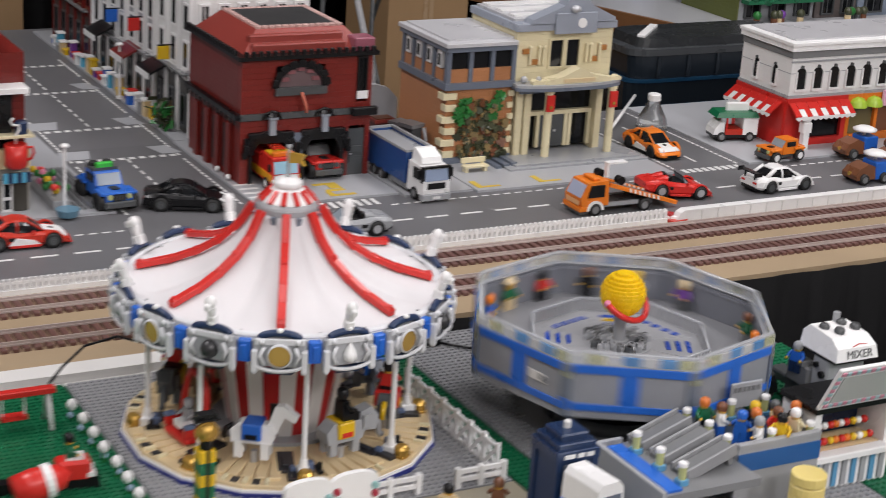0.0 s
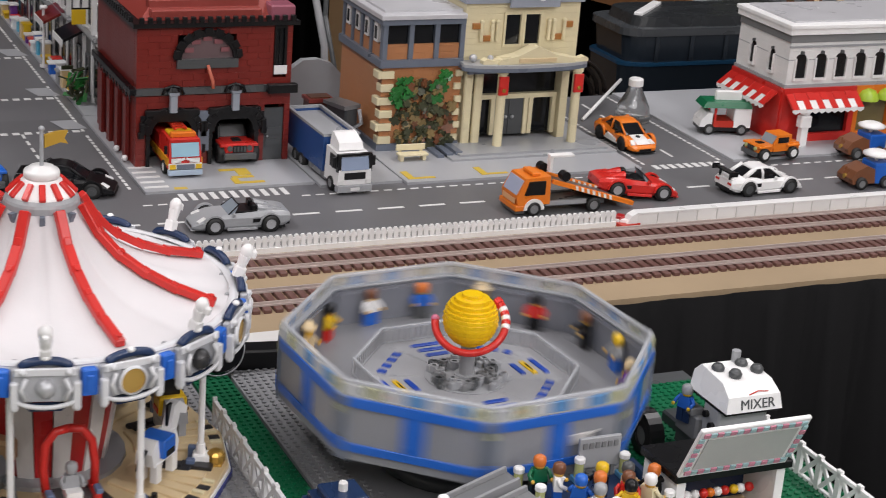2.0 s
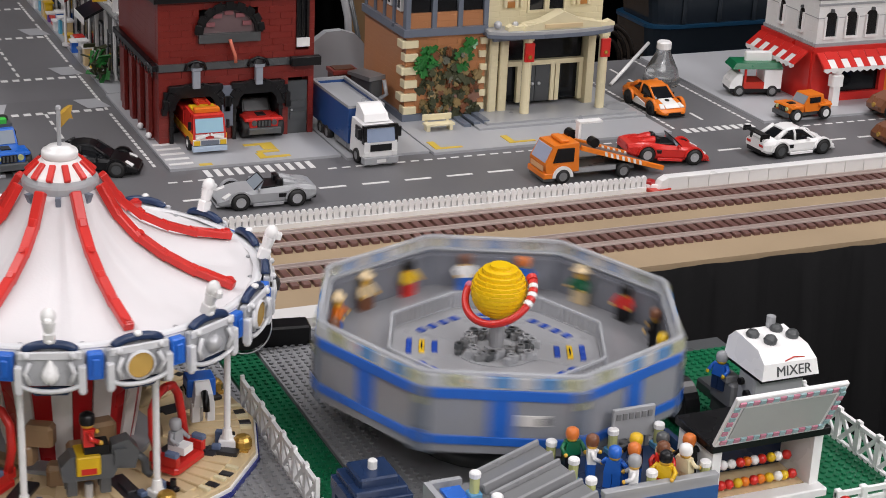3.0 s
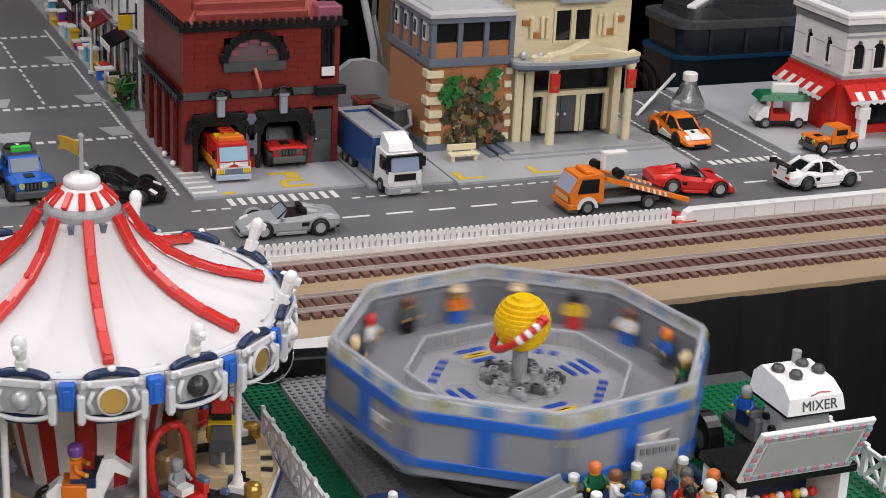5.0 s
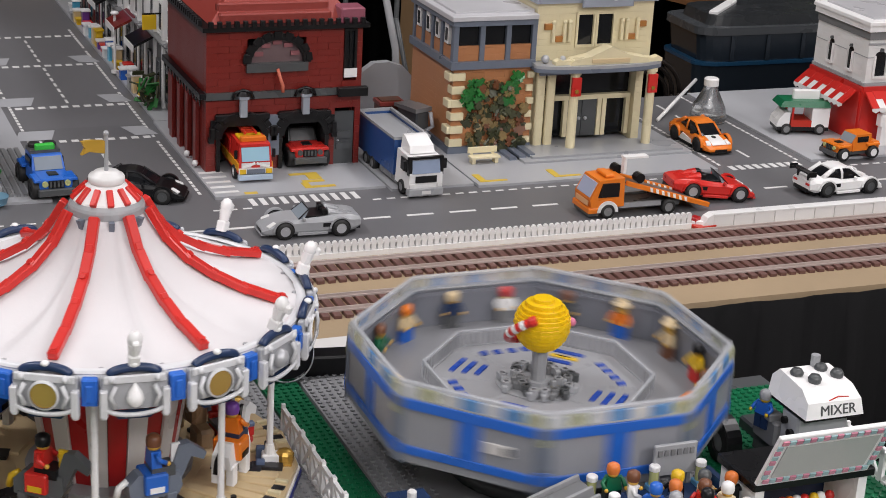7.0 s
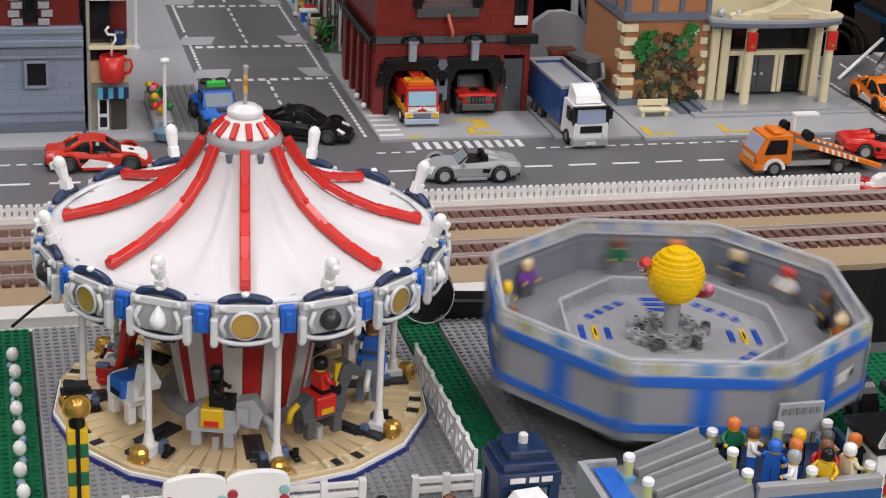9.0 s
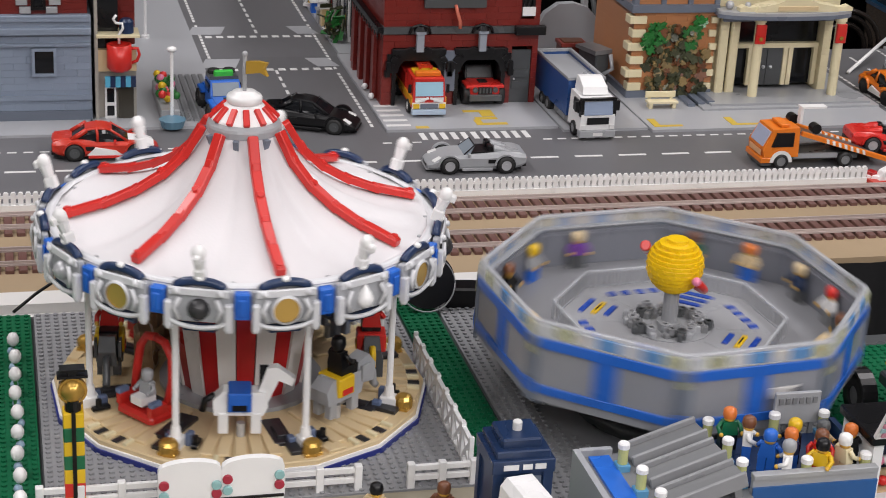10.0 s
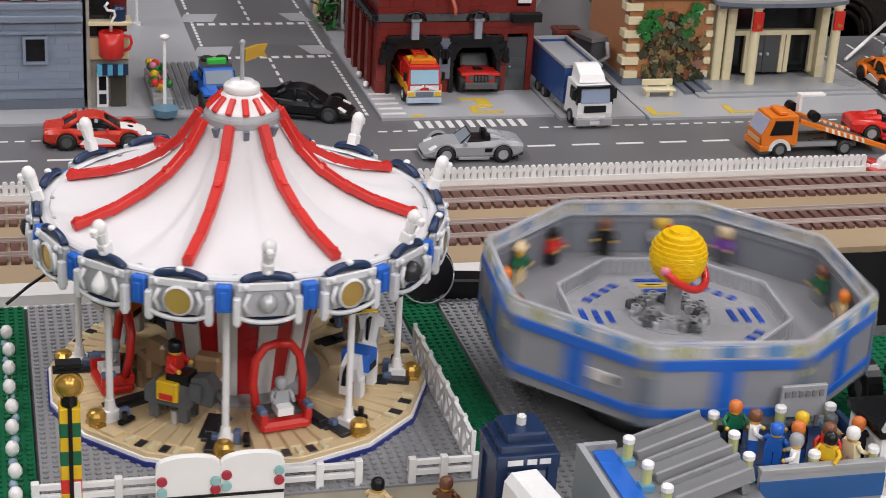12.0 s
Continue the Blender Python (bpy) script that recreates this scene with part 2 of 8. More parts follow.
def struct(name, geo, mats, label, category):
    return tagged(part(name, geo, mats), label, category, "", "structure")


def brick_wall(parent, m, name, x0, x1, z0, z1, y0, y1, openings, material, row=0.0088, length=0.031, stagger=0.0):
    """Courses of single bricks between z0 and z1; openings are (x0, x1, z0, z1) left free."""
    made, k = {}, 0
    z = z0
    while z < z1 - 0.002:
        zt = min(z + row, z1)
        cuts = sorted((a, b) for a, b, c, d in openings if c < zt - 0.002 and d > z + 0.002)
        spans, s = [], x0
        for a, b in cuts:
            if a > s + 0.001:
                spans.append((s, a))
            s = max(s, b)
        if x1 > s + 0.001:
            spans.append((s, x1))
        for a, b in spans:
            x = a
            first = length * (0.5 if k % 2 else 1.0)
            while x < b - 0.0005:
                e = min(x + first, b)
                if b - e < 0.006:
                    e = b
                first = length
                key = (round(e - x, 4), round(zt - z, 4))
                if key not in made:
                    made[key] = Geo().box(0.00008, key[0] - 0.00008, y0, y1, 0.00008, key[1] - 0.00008, b=0.00025).mesh(name, material)
                part(name, made[key], None, parent, m=m @ pose(x, 0, z))
                x = e
        z, k = zt, k + 1


# ---- the hall and the tables ----
def build_hall():
    struct("floor", Geo().box(-3, 6, -2.5, 6, -0.84, -0.8), CONCRETE, "grey concrete hall floor under the tables", "floor")
    struct("ceiling", Geo().box(-3, 6, -2.5, 6, 2.7, 2.75), CEILM, "pale hall ceiling with rows of tube lights", "ceiling")
    # far wall is near black; the hall's unlit dark is put into its colour
    struct("wall_north", Geo().box(-3, 6, 5.9, 6, -0.8, 2.7), DARKHALL, "far hall wall coloured near black for lack of light", "wall")
    # unseen south, west and east walls, added pale to bounce fill light back
    struct("wall_south", Geo().box(-3, 6, -2.5, -2.4, -0.8, 2.7), BOUNCEWALL, "unseen pale wall bouncing light from behind the viewer", "wall")
    struct("wall_west", Geo().box(-3, -2.9, -2.4, 5.9, -0.8, 2.7), BOUNCEWALL, "unseen pale side wall bouncing light inward", "wall")
    struct("wall_east", Geo().box(5.9, 6, -2.4, 5.9, -0.8, 2.7), BOUNCEWALL, "unseen pale side wall bouncing light inward", "wall")
    # town table, board with the tracks, fairground table
    struct("table_town", Geo().box(-0.6, 2.42, 2.045, 2.62, -0.05, -0.004).box(-0.6, 1.2, 2.62, 3.5, -0.05, -0.004), ROADM, "long display table carrying the toy town streets", "table")
    struct("track_board", Geo().box(-0.6, 3.2, 1.798, 2.045, -0.05, 0.0), WOOD, "tan plywood board under the toy train tracks", "board")
    struct("table_fair", Geo().box(0.1, 1.322, 0.9, 1.55, -0.03, 0.026).box(0.1, 1.19, 1.55, 1.685, -0.03, 0.026), DGREY, "display table carrying the toy fairground plates", "table")
    struct("table_edge", Geo().box(-0.6, 0.99, 1.764, 1.795, -0.05, 0.004).box(-0.6, 0.99, 1.75, 1.764, -0.05, -0.006), TABLEM, "white painted strip along the track board", "trim")
    # square legs under the tables
    for name, spots in (("table_town", ((-0.55, 2.55), (-0.55, 3.42), (1.1, 3.42), (2.34, 2.55), (1.1, 2.2), (2.34, 2.1))), ("track_board", ((-0.55, 1.9), (1.3, 1.95), (3.1, 1.9))), ("table_fair", ((0.14, 0.95), (1.26, 0.95), (0.14, 1.6), (1.12, 1.6)))):
        for x, y in spots:
            part("leg", Geo().box(x, x + 0.04, y, y + 0.04, -0.8, -0.03 if name == "table_fair" else -0.05), DGREY, bpy.data.objects[name])
    # pleated black skirt below the board
    g, n = Geo(), 150
    vs, fs = [], []
    for i in range(n + 1):
        x = 0.9 + i * 2.2 / n
        w = 0.017 * math.sin(i * 0.9 + 1.3 * math.sin(i * 0.11)) + 0.009 * math.sin(i * 2.3 + 1)
        vs += [(x, 1.79 + w * 0.08, -0.004), (x, 1.775 + w, -0.3), (x + 0.01 * math.sin(i * 0.5), 1.76 + 1.7 * w, -0.79)]
    for i in range(n):
        for k in (0, 1):
            a = i * 3 + k
            fs.append((a, a + 3, a + 4, a + 1))
    g.add(vs, fs, 0, True)
    ob = struct("table_skirt", g, CURTAIN, "black pleated cloth hanging from the track board", "curtain")
    ob.modifiers.new("thick", "SOLIDIFY").thickness = 0.003
    # dark backdrop cloth behind the town
    g = Geo()
    vs, fs = [], []
    for i in range(121):
        x = 1.0 + i * 3.4 / 120
        w = 0.03 * math.sin(i * 0.8) + 0.015 * math.sin(i * 2.1)
        vs += [(x, 5.0 + w, 1.6), (x, 5.0 + 1.4 * w, -0.79)]
    fs = [(2 * i, 2 * i + 2, 2 * i + 3, 2 * i + 1) for i in range(120)]
    g.add(vs, fs, 0, True)
    ob = struct("backdrop_cloth", g, CURTAIN, "black cloth hung far behind the town", "curtain")
    ob.modifiers.new("thick", "SOLIDIFY").thickness = 0.004


def build_roads():
    road = struct("road", Geo().box(0.2, 2.42, 2.05, 2.62, -0.004, 0.0), ROADM, "dark grey toy road plates with white markings", "road")
    part("side_road", Geo().box(0.2, 0.97, 2.62, 3.45, -0.004, 0.0), ROADM, road)
    g = Geo()
    dash = lambda x0, x1, y0, y1, m=0: g.box(x0, x1, y0, y1, 0.0, 0.0005, m)
    # centre dashes and dotted edge of the main street
    for i in range(34):
        x = 0.244 + i * 0.0581
        dash(x, x + 0.036, 2.1525, 2.1575)
    for i in range(110):
        x = 0.25 + i * 0.0192
        if 0.985 < x < 1.15 or 0.745 < x < 0.93 or 1.68 < x < 1.825:
            continue
        dash(x, x + 0.0115, 2.2225, 2.226)
    # zebra before the fire station
    for i in range(11):
        x = 0.995 + i * 0.0137
        g.prism([(x, 0.0), (x + 0.007, 0.0), (x + 0.007, 0.0005), (x, 0.0005)], 2.233, 2.26)
    # side street: dotted edges, cross dots, centre dashes
    for sx in (0.768, 0.941):
        for i in range(60):
            y = 2.29 + i * 0.0155
            if i % 17 != 16:
                dash(sx - 0.002, sx + 0.002, y, y + 0.0105)
    for cy in (2.556, 2.73, 2.974, 3.17):
        for i in range(10):
            x = 0.775 + i * 0.0168
            dash(x, x + 0.01, cy - 0.005, cy + 0.005)
    for y0, y1 in ((2.31, 2.54), (2.75, 2.96), (3.0, 3.16)):
        y = y0
        while y < y1:
            dash(0.853, 0.857, y, y + 0.018)
            y += 0.032
    # branch road beside the town hall
    for sx in (1.688, 1.816):
        for i in range(26):
            y = 2.262 + i * 0.0135
            dash(sx - 0.002, sx + 0.002, y, y + 0.0095)
    for i in range(9):
        x = 1.696 + i * 0.0133
        dash(x, x + 0.008, 2.238, 2.256)
    for i in range(5):
        dash(1.75, 1.754, 2.29 + i * 0.062, 2.325 + i * 0.062)
    for y0 in (2.566, 2.742, 2.985):
        for x0, x1, k in ((0.905, 0.95, 0.012), (0.762, 0.8, -0.012)):
            g.add([(x0 + k, y0, 0.0006), (x1, y0, 0.0006), (x1 - k, y0 + 0.045, 0.0006), (x0, y0 + 0.045, 0.0006)], [(0, 1, 2, 3)], 1)
    part("road_marking", g, [PAINT, PAVE], road, "white printed dashes and crossings")
    # pavements of raised light plates
    def slab(name, x0, x1, y0, y1, label, studded=None, z=0.0035):
        gg = Geo().box(x0, x1, y0, y1, -0.003, z)
        ob = struct(name, gg, PAVE, label, "pavement")
        if studded:
            tagged(part("stud_field", Geo().studs(*studded, z), PAVE, ob), kind="stuff")
        return ob
    fs = slab("pavement_firestation", 0.955, 1.185, 2.266, 2.62, "light grey forecourt plate of the fire station")
    gy = Geo()
    for a in ((1.073, 1.112, 2.332, 2.34), (1.094, 1.112, 2.312, 2.332), (1.082, 1.112, 2.3, 2.309), (1.078, 1.088, 2.285, 2.3), (1.078, 1.12, 2.277, 2.285), (0.995, 1.012, 2.269, 2.277)):
        gy.box(*a, 0.0035, 0.004)
    part("parking_number", gy, YPAINT, fs, "yellow printed parking numeral")
    gw = Geo()
    for i in range(5):
        gw.box(0.958, 0.99, 2.28 + i * 0.021, 2.287 + i * 0.021, 0.0035, 0.004)
    part("hatching", gw, PAINT, fs, "white printed hatching")
    slab("pavement_alley", 1.188, 1.305, 2.25, 2.62, "mid grey plate between the two buildings")
    th = slab("pavement_townhall", 1.308, 1.672, 2.24, 2.62, "light grey plate before the town hall")
    gy = Geo()
    for x in (1.285, 1.395):
        gy.prism([(x + 0.03, 0.0035), (x + 0.04, 0.0035), (x + 0.04, 0.0042), (x + 0.03, 0.0042)], 2.252, 2.285)
        gy.box(x + 0.04, x + 0.07, 2.252, 2.258, 0.0035, 0.0042)
    part("corner_mark", gy, YPAINT, th, "yellow printed corner marks")
    slab("pavement_shops", 1.832, 2.42, 2.25, 2.62, "light grey pavement plate along the shops")
    slab("pavement_cafe", 0.588, 0.755, 2.3, 3.1, "light grey pavement beside the coffee shop")
    slab("pavement_police", 0.2, 0.585, 2.28, 2.62, "light grey pavement before the blue-grey building")
    slab("pavement_row", 0.958, 1.2, 2.622, 3.45, "light grey pavement along the row of houses")


def build_tracks():
    for cy, name in ((1.983, "outer"), (1.881, "inner")):
        tr = thing("rail_track", pose(0, cy, 0), "worn toy train track on red-brown sleepers", "train track", "train tracks")
        sl = Geo().box(-0.0045, 0.0045, -0.031, 0.031, 0.0, 0.0045, b=0.0008).mesh("sleeper", SLEEPER)
        for i in range(205):
            part("sleeper", sl, None, tr, m=pose(0.2 + i * 0.01325, 0, 0))
        for s in (-1, 1):
            g = Geo().box(0.19, 2.92, s * 0.019 - 0.0022, s * 0.019 + 0.0022, 0.0045, 0.0065).box(0.19, 2.92, s * 0.019 - 0.001, s * 0.019 + 0.001, 0.0065, 0.0095)
            part("rail", g, RAILM, tr, "worn metallic rail")
    fence = thing("picket_fence", pose(0, 2.032, 0), "low white toy picket fence along the street", "fence")
    part("fence_base", Geo().box(0.2, 1.512, -0.004, 0.004, 0.0, 0.0065), WHITE, fence)
    part("fence_rail", Geo().box(0.2, 1.512, -0.0015, 0.0015, 0.0135, 0.0165), WHITE, fence)
    pk = Geo().prism([(-0.0029, 0.0065), (0.0029, 0.0065), (0.0029, 0.0185), (0.0016, 0.0205), (-0.0016, 0.0205), (-0.0029, 0.0185)], -0.0022, 0.0022).mesh("picket", WHITE)
    for i in range(164):
        part("picket", pk, None, fence, m=pose(0.205 + i * 0.008, 0, 0))
    wall = thing("white_kerb_wall", pose(0, 2.03, 0), "low white toy wall edging the street", "low wall")
    bl = Geo().box(-0.0148, 0.0148, -0.006, 0.006, 0.0, 0.016, b=0.0007).mesh("wall_block", WHITE)
    for i in range(44):
        part("wall_block", bl, None, wall, m=pose(1.556 + i * 0.0302, 0, 0))
    part("wall_cap", Geo().box(1.54, 2.87, -0.007, 0.007, 0.016, 0.0185, b=0.0006), WHITE, wall)
    part("wall_end", Geo().prism([(1.524, 0.0), (1.541, 0.0), (1.541, 0.0185), (1.532, 0.014)], -0.007, 0.007), WHITE, wall)


# ---- buildings ----
def window(parent, w, h, frame_m, m, arch=False, bars=True, pane_m=None, depth=0.006):
    """A framed pane in the x-z plane, its foot at the pose m, facing -y."""
    t = 0.0035
    g = Geo().box(-w / 2, -w / 2 + t, -depth, 0.001, 0, h).box(w / 2 - t, w / 2, -depth, 0.001, 0, h).box(-w / 2 + t, w / 2 - t, -depth + 0.0004, 0.001, 0, t)
    g.box(-w / 2 + t, w / 2 - t, -depth + 0.0004, 0.001, h - t, h)
    if bars:
        g.box(-0.001, 0.001, -depth * 0.6, 0.001, 0, h)
    fr = part("window", g, frame_m, parent, m=m)
    part("pane", Geo().box(-w / 2 + t, w / 2 - t, -0.002, 0.0005, t, h - t), pane_m or GLASS, fr)
    return fr


bricks_fire, bricks_hall, bricks_police = [], [], []


def build_fire_station():
    b = thing("fire_station", pose(0.968, 2.37, 0.0035), "dark red brick toy fire station with two open garages", "building")
    W, D, H = 0.214, 0.215, 0.188
    # front wall round the two gates and the door
    bricks_fire.append(b)
    for q in ((0, 0.012, 0.0122, D, 0, 0.19), (W - 0.012, W, 0.0122, D, 0, 0.19), (0.0122, W - 0.0122, D - 0.012, D, 0, 0.19)):
        part("side_wall", Geo().box(*q), DRED, b)
    for y in (0.03, 0.075, 0.12, 0.165):
        part("pilaster", Geo().box(-0.006, -0.0003, y, y + 0.016, 0, 0.088, b=0.0006), DRED, b)
        if y < 0.08:
            part("flower_pot", Geo().ball(0.0045, -0.008, y - 0.006, 0.006, 0, 8), WHITE, b)
    part("floor_slab", Geo().box(0.0125, W - 0.0125, 0.013, D - 0.013, 0.0985, 0.102), DGREY, b)
    # black sheet halfway in: the garages' inner shade is put into its colour
    part("garage_back", Geo().box(0.0125, W - 0.0125, 0.12, 0.123, 0, 0.098), BLACK, b)
    # grey belt and dark cornice with dentils
    g = Geo().box(-0.002, W + 0.002, -0.003, 0.0118, 0.0982, 0.1078)
    part("belt_course", g, DGREY, b)
    part("side_belt", Geo().box(-0.009, -0.0003, -0.004, D, 0.1, 0.108, b=0.001), BLACK, b, "black ledge along the side wall")
    for i in range(12):
        y = 0.004 + i * 0.0178
        part("ledge_bracket", Geo().prism([(-0.0085, 0.0998), (-0.0065, 0.0998), (-0.0065, 0.09)], 0, 0.006), BLACK, b, m=pose(0, y, 0))
    for y in (0.053, 0.098, 0.143):
        part("side_niche", Geo().box(-0.0016, -0.0002, y, y + 0.013, 0.012, 0.08), BLACK, b, "dark narrow niche")
    g = Geo().box(-0.007, W + 0.007, -0.008, D + 0.004, 0.1902, 0.196)
    part("cornice", g, BLACK, b)
    dn = Geo().box(-0.0032, 0.0032, -0.006, 0.0, 0.0, 0.008, b=0.0008).mesh("dentil", BLACK)
    for i in range(19):
        part("dentil", dn, None, b, m=pose(0.004 + i * 0.0115, -0.004, 0.1963))
    for i in range(18):
        part("dentil", dn, None, b, m=pose(-0.004, 0.008 + i * 0.0115, 0.1963, 0, 0, -90))
    # mansard roof of sloping salmon tiles with a dark flat top
    g = Geo()
    x0, x1, y0, y1, z0, z1, i = 0.006, W - 0.004, 0.008, D - 0.004, 0.1965, 0.227, 0.03
    vs = [(x0, y0, z0), (x1, y0, z0), (x1, y1, z0), (x0, y1, z0), (x0 + i, y0 + i, z1), (x1 - i, y0 + i, z1), (x1 - i, y1 - i, z1), (x0 + i, y1 - i, z1)]
    g.add(vs, [(3, 2, 1, 0), (0, 1, 5, 4), (1, 2, 6, 5), (2, 3, 7, 6), (3, 0, 4, 7), (4, 5, 6, 7)])
    roof = part("roof", g, SALMON, b, "faded red sloping roof")
    part("roof_deck", Geo().box(x0 + i + 0.012, x1 - i - 0.012, y0 + i + 0.012, y1 - i - 0.012, z1, z1 + 0.003), mat("black_roof_deck", (0.035, 0.035, 0.036), 0.5), roof)
    tl = Geo().box(-0.0045, 0.0045, -0.004, 0.004, 0, 0.004, b=0.0008).mesh("roof_block", mat("pale_pink_tile", (0.55, 0.36, 0.33)))
    for k in range(13):
        for yy in (y0 + i + 0.006, y1 - i - 0.006):
            part("roof_block", tl, None, roof, m=pose(x0 + i + 0.006 + k * (x1 - x0 - 2 * i - 0.012) / 12, yy, z1))
    for k in range(1, 11):
        for xx in (x0 + i + 0.006, x1 - i - 0.006):
            part("roof_block", tl, None, roof, m=pose(xx, y0 + i + 0.006 + k * (y1 - y0 - 2 * i - 0.012) / 11, z1))
    for k in range(2):
        part("roof_course", Geo().box(0.02, 0.172, 0.008 + k * 0.014, 0.022 + k * 0.014, 0.197, 0.2105 + k * 0.011, b=0.002), SALMON, roof)
    part("corner_block", Geo().box(W - 0.032, W + 0.002, -0.002, 0.03, 0.1963, 0.216, b=0.002), mat("faded_pink_block", (0.28, 0.085, 0.12)), b, "faded pinkish corner block")
    # half-round window
    part("arch", Geo().arch(0.095, 0.146, 0.046, 0.036, -0.005, 0.0125, sz=0.86), BLACK, b, "black arch over the half-round window")
    g = Geo().prism([(0.095 + 0.038 * math.cos(math.pi * k / 12), 0.146 + 0.033 * math.sin(math.pi * k / 12)) for k in range(13)], 0.002, 0.006)
    part("fanlight", g, mat("rosy_grey", (0.15, 0.1, 0.105), 0.3), b, "rosy grey half-round window pane")
    g = Geo()
    for k in range(5):
        a = math.pi * (k + 0.5) / 5
        g.box(0.095 + 0.026 * math.cos(a) - 0.006, 0.095 + 0.026 * math.cos(a) + 0.006, -0.001, 0.0018, 0.148 + 0.022 * math.sin(a), 0.154 + 0.022 * math.sin(a))
    part("sign_bar", g, mat("dull_rose", (0.24, 0.09, 0.1)), b, "dull red lettering bars on the fanlight")
    part("window_sill", Geo().box(0.053, 0.137, -0.006, 0.012, 0.1342, 0.146), DGREY, b)
    g = Geo().tube([(0.095, -0.006, 0.138), (0.096, -0.012, 0.13), (0.1, -0.013, 0.118), (0.101, -0.012, 0.108)], 0.0023, 7, 0)
    part("pennant", g, mat("pale_red_cloth", (0.6, 0.16, 0.1), 0.6), b, "pale red pennant hanging below the window")
    # gates: black arches, wall lamps
    for cx in (0.0485, 0.134):
        part("gate_arch", Geo().arch(cx, 0.046, 0.041, 0.027, -0.0055, 0.002, sx=1.03, sz=0.86), BLACK, b, "black stepped arch over the garage")
        part("gate_hood", Geo().box(cx - 0.0425, cx + 0.0425, -0.0042, -0.0004, 0.062, 0.071).box(cx - 0.037, cx + 0.037, -0.0075, -0.0004, 0.0712, 0.0785, b=0.001), BLACK, b, "black stepped hood over the garage")
        for s in (-1, 1):
            part("hood_bracket", Geo().box(cx + s * 0.041 - 0.0035, cx + s * 0.041 + 0.0035, -0.0095, -0.0006, 0.048, 0.0618, b=0.001), BLACK, b)
            part("gate_leaf", Geo().box(cx + s * 0.0325 - 0.0025, cx + s * 0.0325 + 0.0025, -0.004, 0.03, 0.0, 0.052).box(cx + s * 0.0325 - 0.0032, cx + s * 0.0325 + 0.0032, -0.0045, -0.001, 0.018, 0.023).box(cx + s * 0.0325 - 0.0032, cx + s * 0.0325 + 0.0032, -0.0045, -0.001, 0.037, 0.042), BLACK, b, "folded black gate leaf")
        lampp = part("wall_lamp", Geo().box(cx - 0.005, cx + 0.005, -0.012, -0.0035, 0.076, 0.1, b=0.001).box(cx - 0.0065, cx + 0.0065, -0.013, -0.003, 0.1, 0.104), mat("lamp_grey", (0.3, 0.33, 0.38), 0.2), b, "grey wall lamp")
        part("lamp_hood", Geo().cyl(0.009, 0.1045, 0.11, 12, cx=cx, cy=-0.006, r2=0.005).tube([(cx - 0.014, -0.005, 0.1), (cx - 0.011, -0.006, 0.108), (cx, -0.006, 0.1115), (cx + 0.011, -0.006, 0.108), (cx + 0.014, -0.005, 0.1)], 0.0022, 7), BLACK, lampp)
    # stepped black stones round the gates
    for cx in (0.0485, 0.134):
        for k in range(11):
            a = math.pi * k / 10
            rr = 0.0395 if k % 2 else 0.0425
            part("arch_stone", Geo().box(-0.0042, 0.0042, -0.0078, -0.0004, -0.0036, 0.0036, b=0.0006), BLACK, b, m=pose(cx + rr * math.cos(a), 0, 0.045 + 0.033 * math.sin(a)) @ Euler((0, math.pi / 2 - a, 0)).to_matrix().to_4x4())
    for k in range(9):
        a = math.pi * (k + 0.5) / 9
        part("arch_stone", Geo().box(-0.0055, 0.0055, -0.0066, -0.0046, -0.004, 0.004, b=0.0006), BLACK, b, m=pose(0.095 + 0.044 * math.cos(a), 0, 0.147 + 0.0375 * math.sin(a)) @ Euler((0, math.pi / 2 - a, 0)).to_matrix().to_4x4())
    part("pier", Geo().box(0.084, 0.099, -0.006, -0.0005, 0.02, 0.075), SLATE, b, "grey pier between the garages")
    d = part("door", Geo().box(0.1785, 0.2055, 0.002, 0.006, 0.0, 0.0735).box(0.181, 0.203, 0.0, 0.002, 0.02, 0.03).box(0.181, 0.203, 0.0, 0.002, 0.036, 0.046), DGREY, b, "dark entrance door")
    part("door_handle", Geo().ball(0.0016, 0.183, -0.001, 0.034), SILVER, d)
    win = window(b, 0.018, 0.064, BLACK, pose(W - 0.017, 0.004, 0.124))
    part("blind", Geo().box(-0.009, 0.009, -0.0085, -0.006, -0.002, 0.01), WHITE, win)
    part("balcony", Geo().box(W - 0.036, W + 0.006, -0.014, -0.004, 0.098, 0.11, b=0.001), BLACK, b, "small black balcony block")


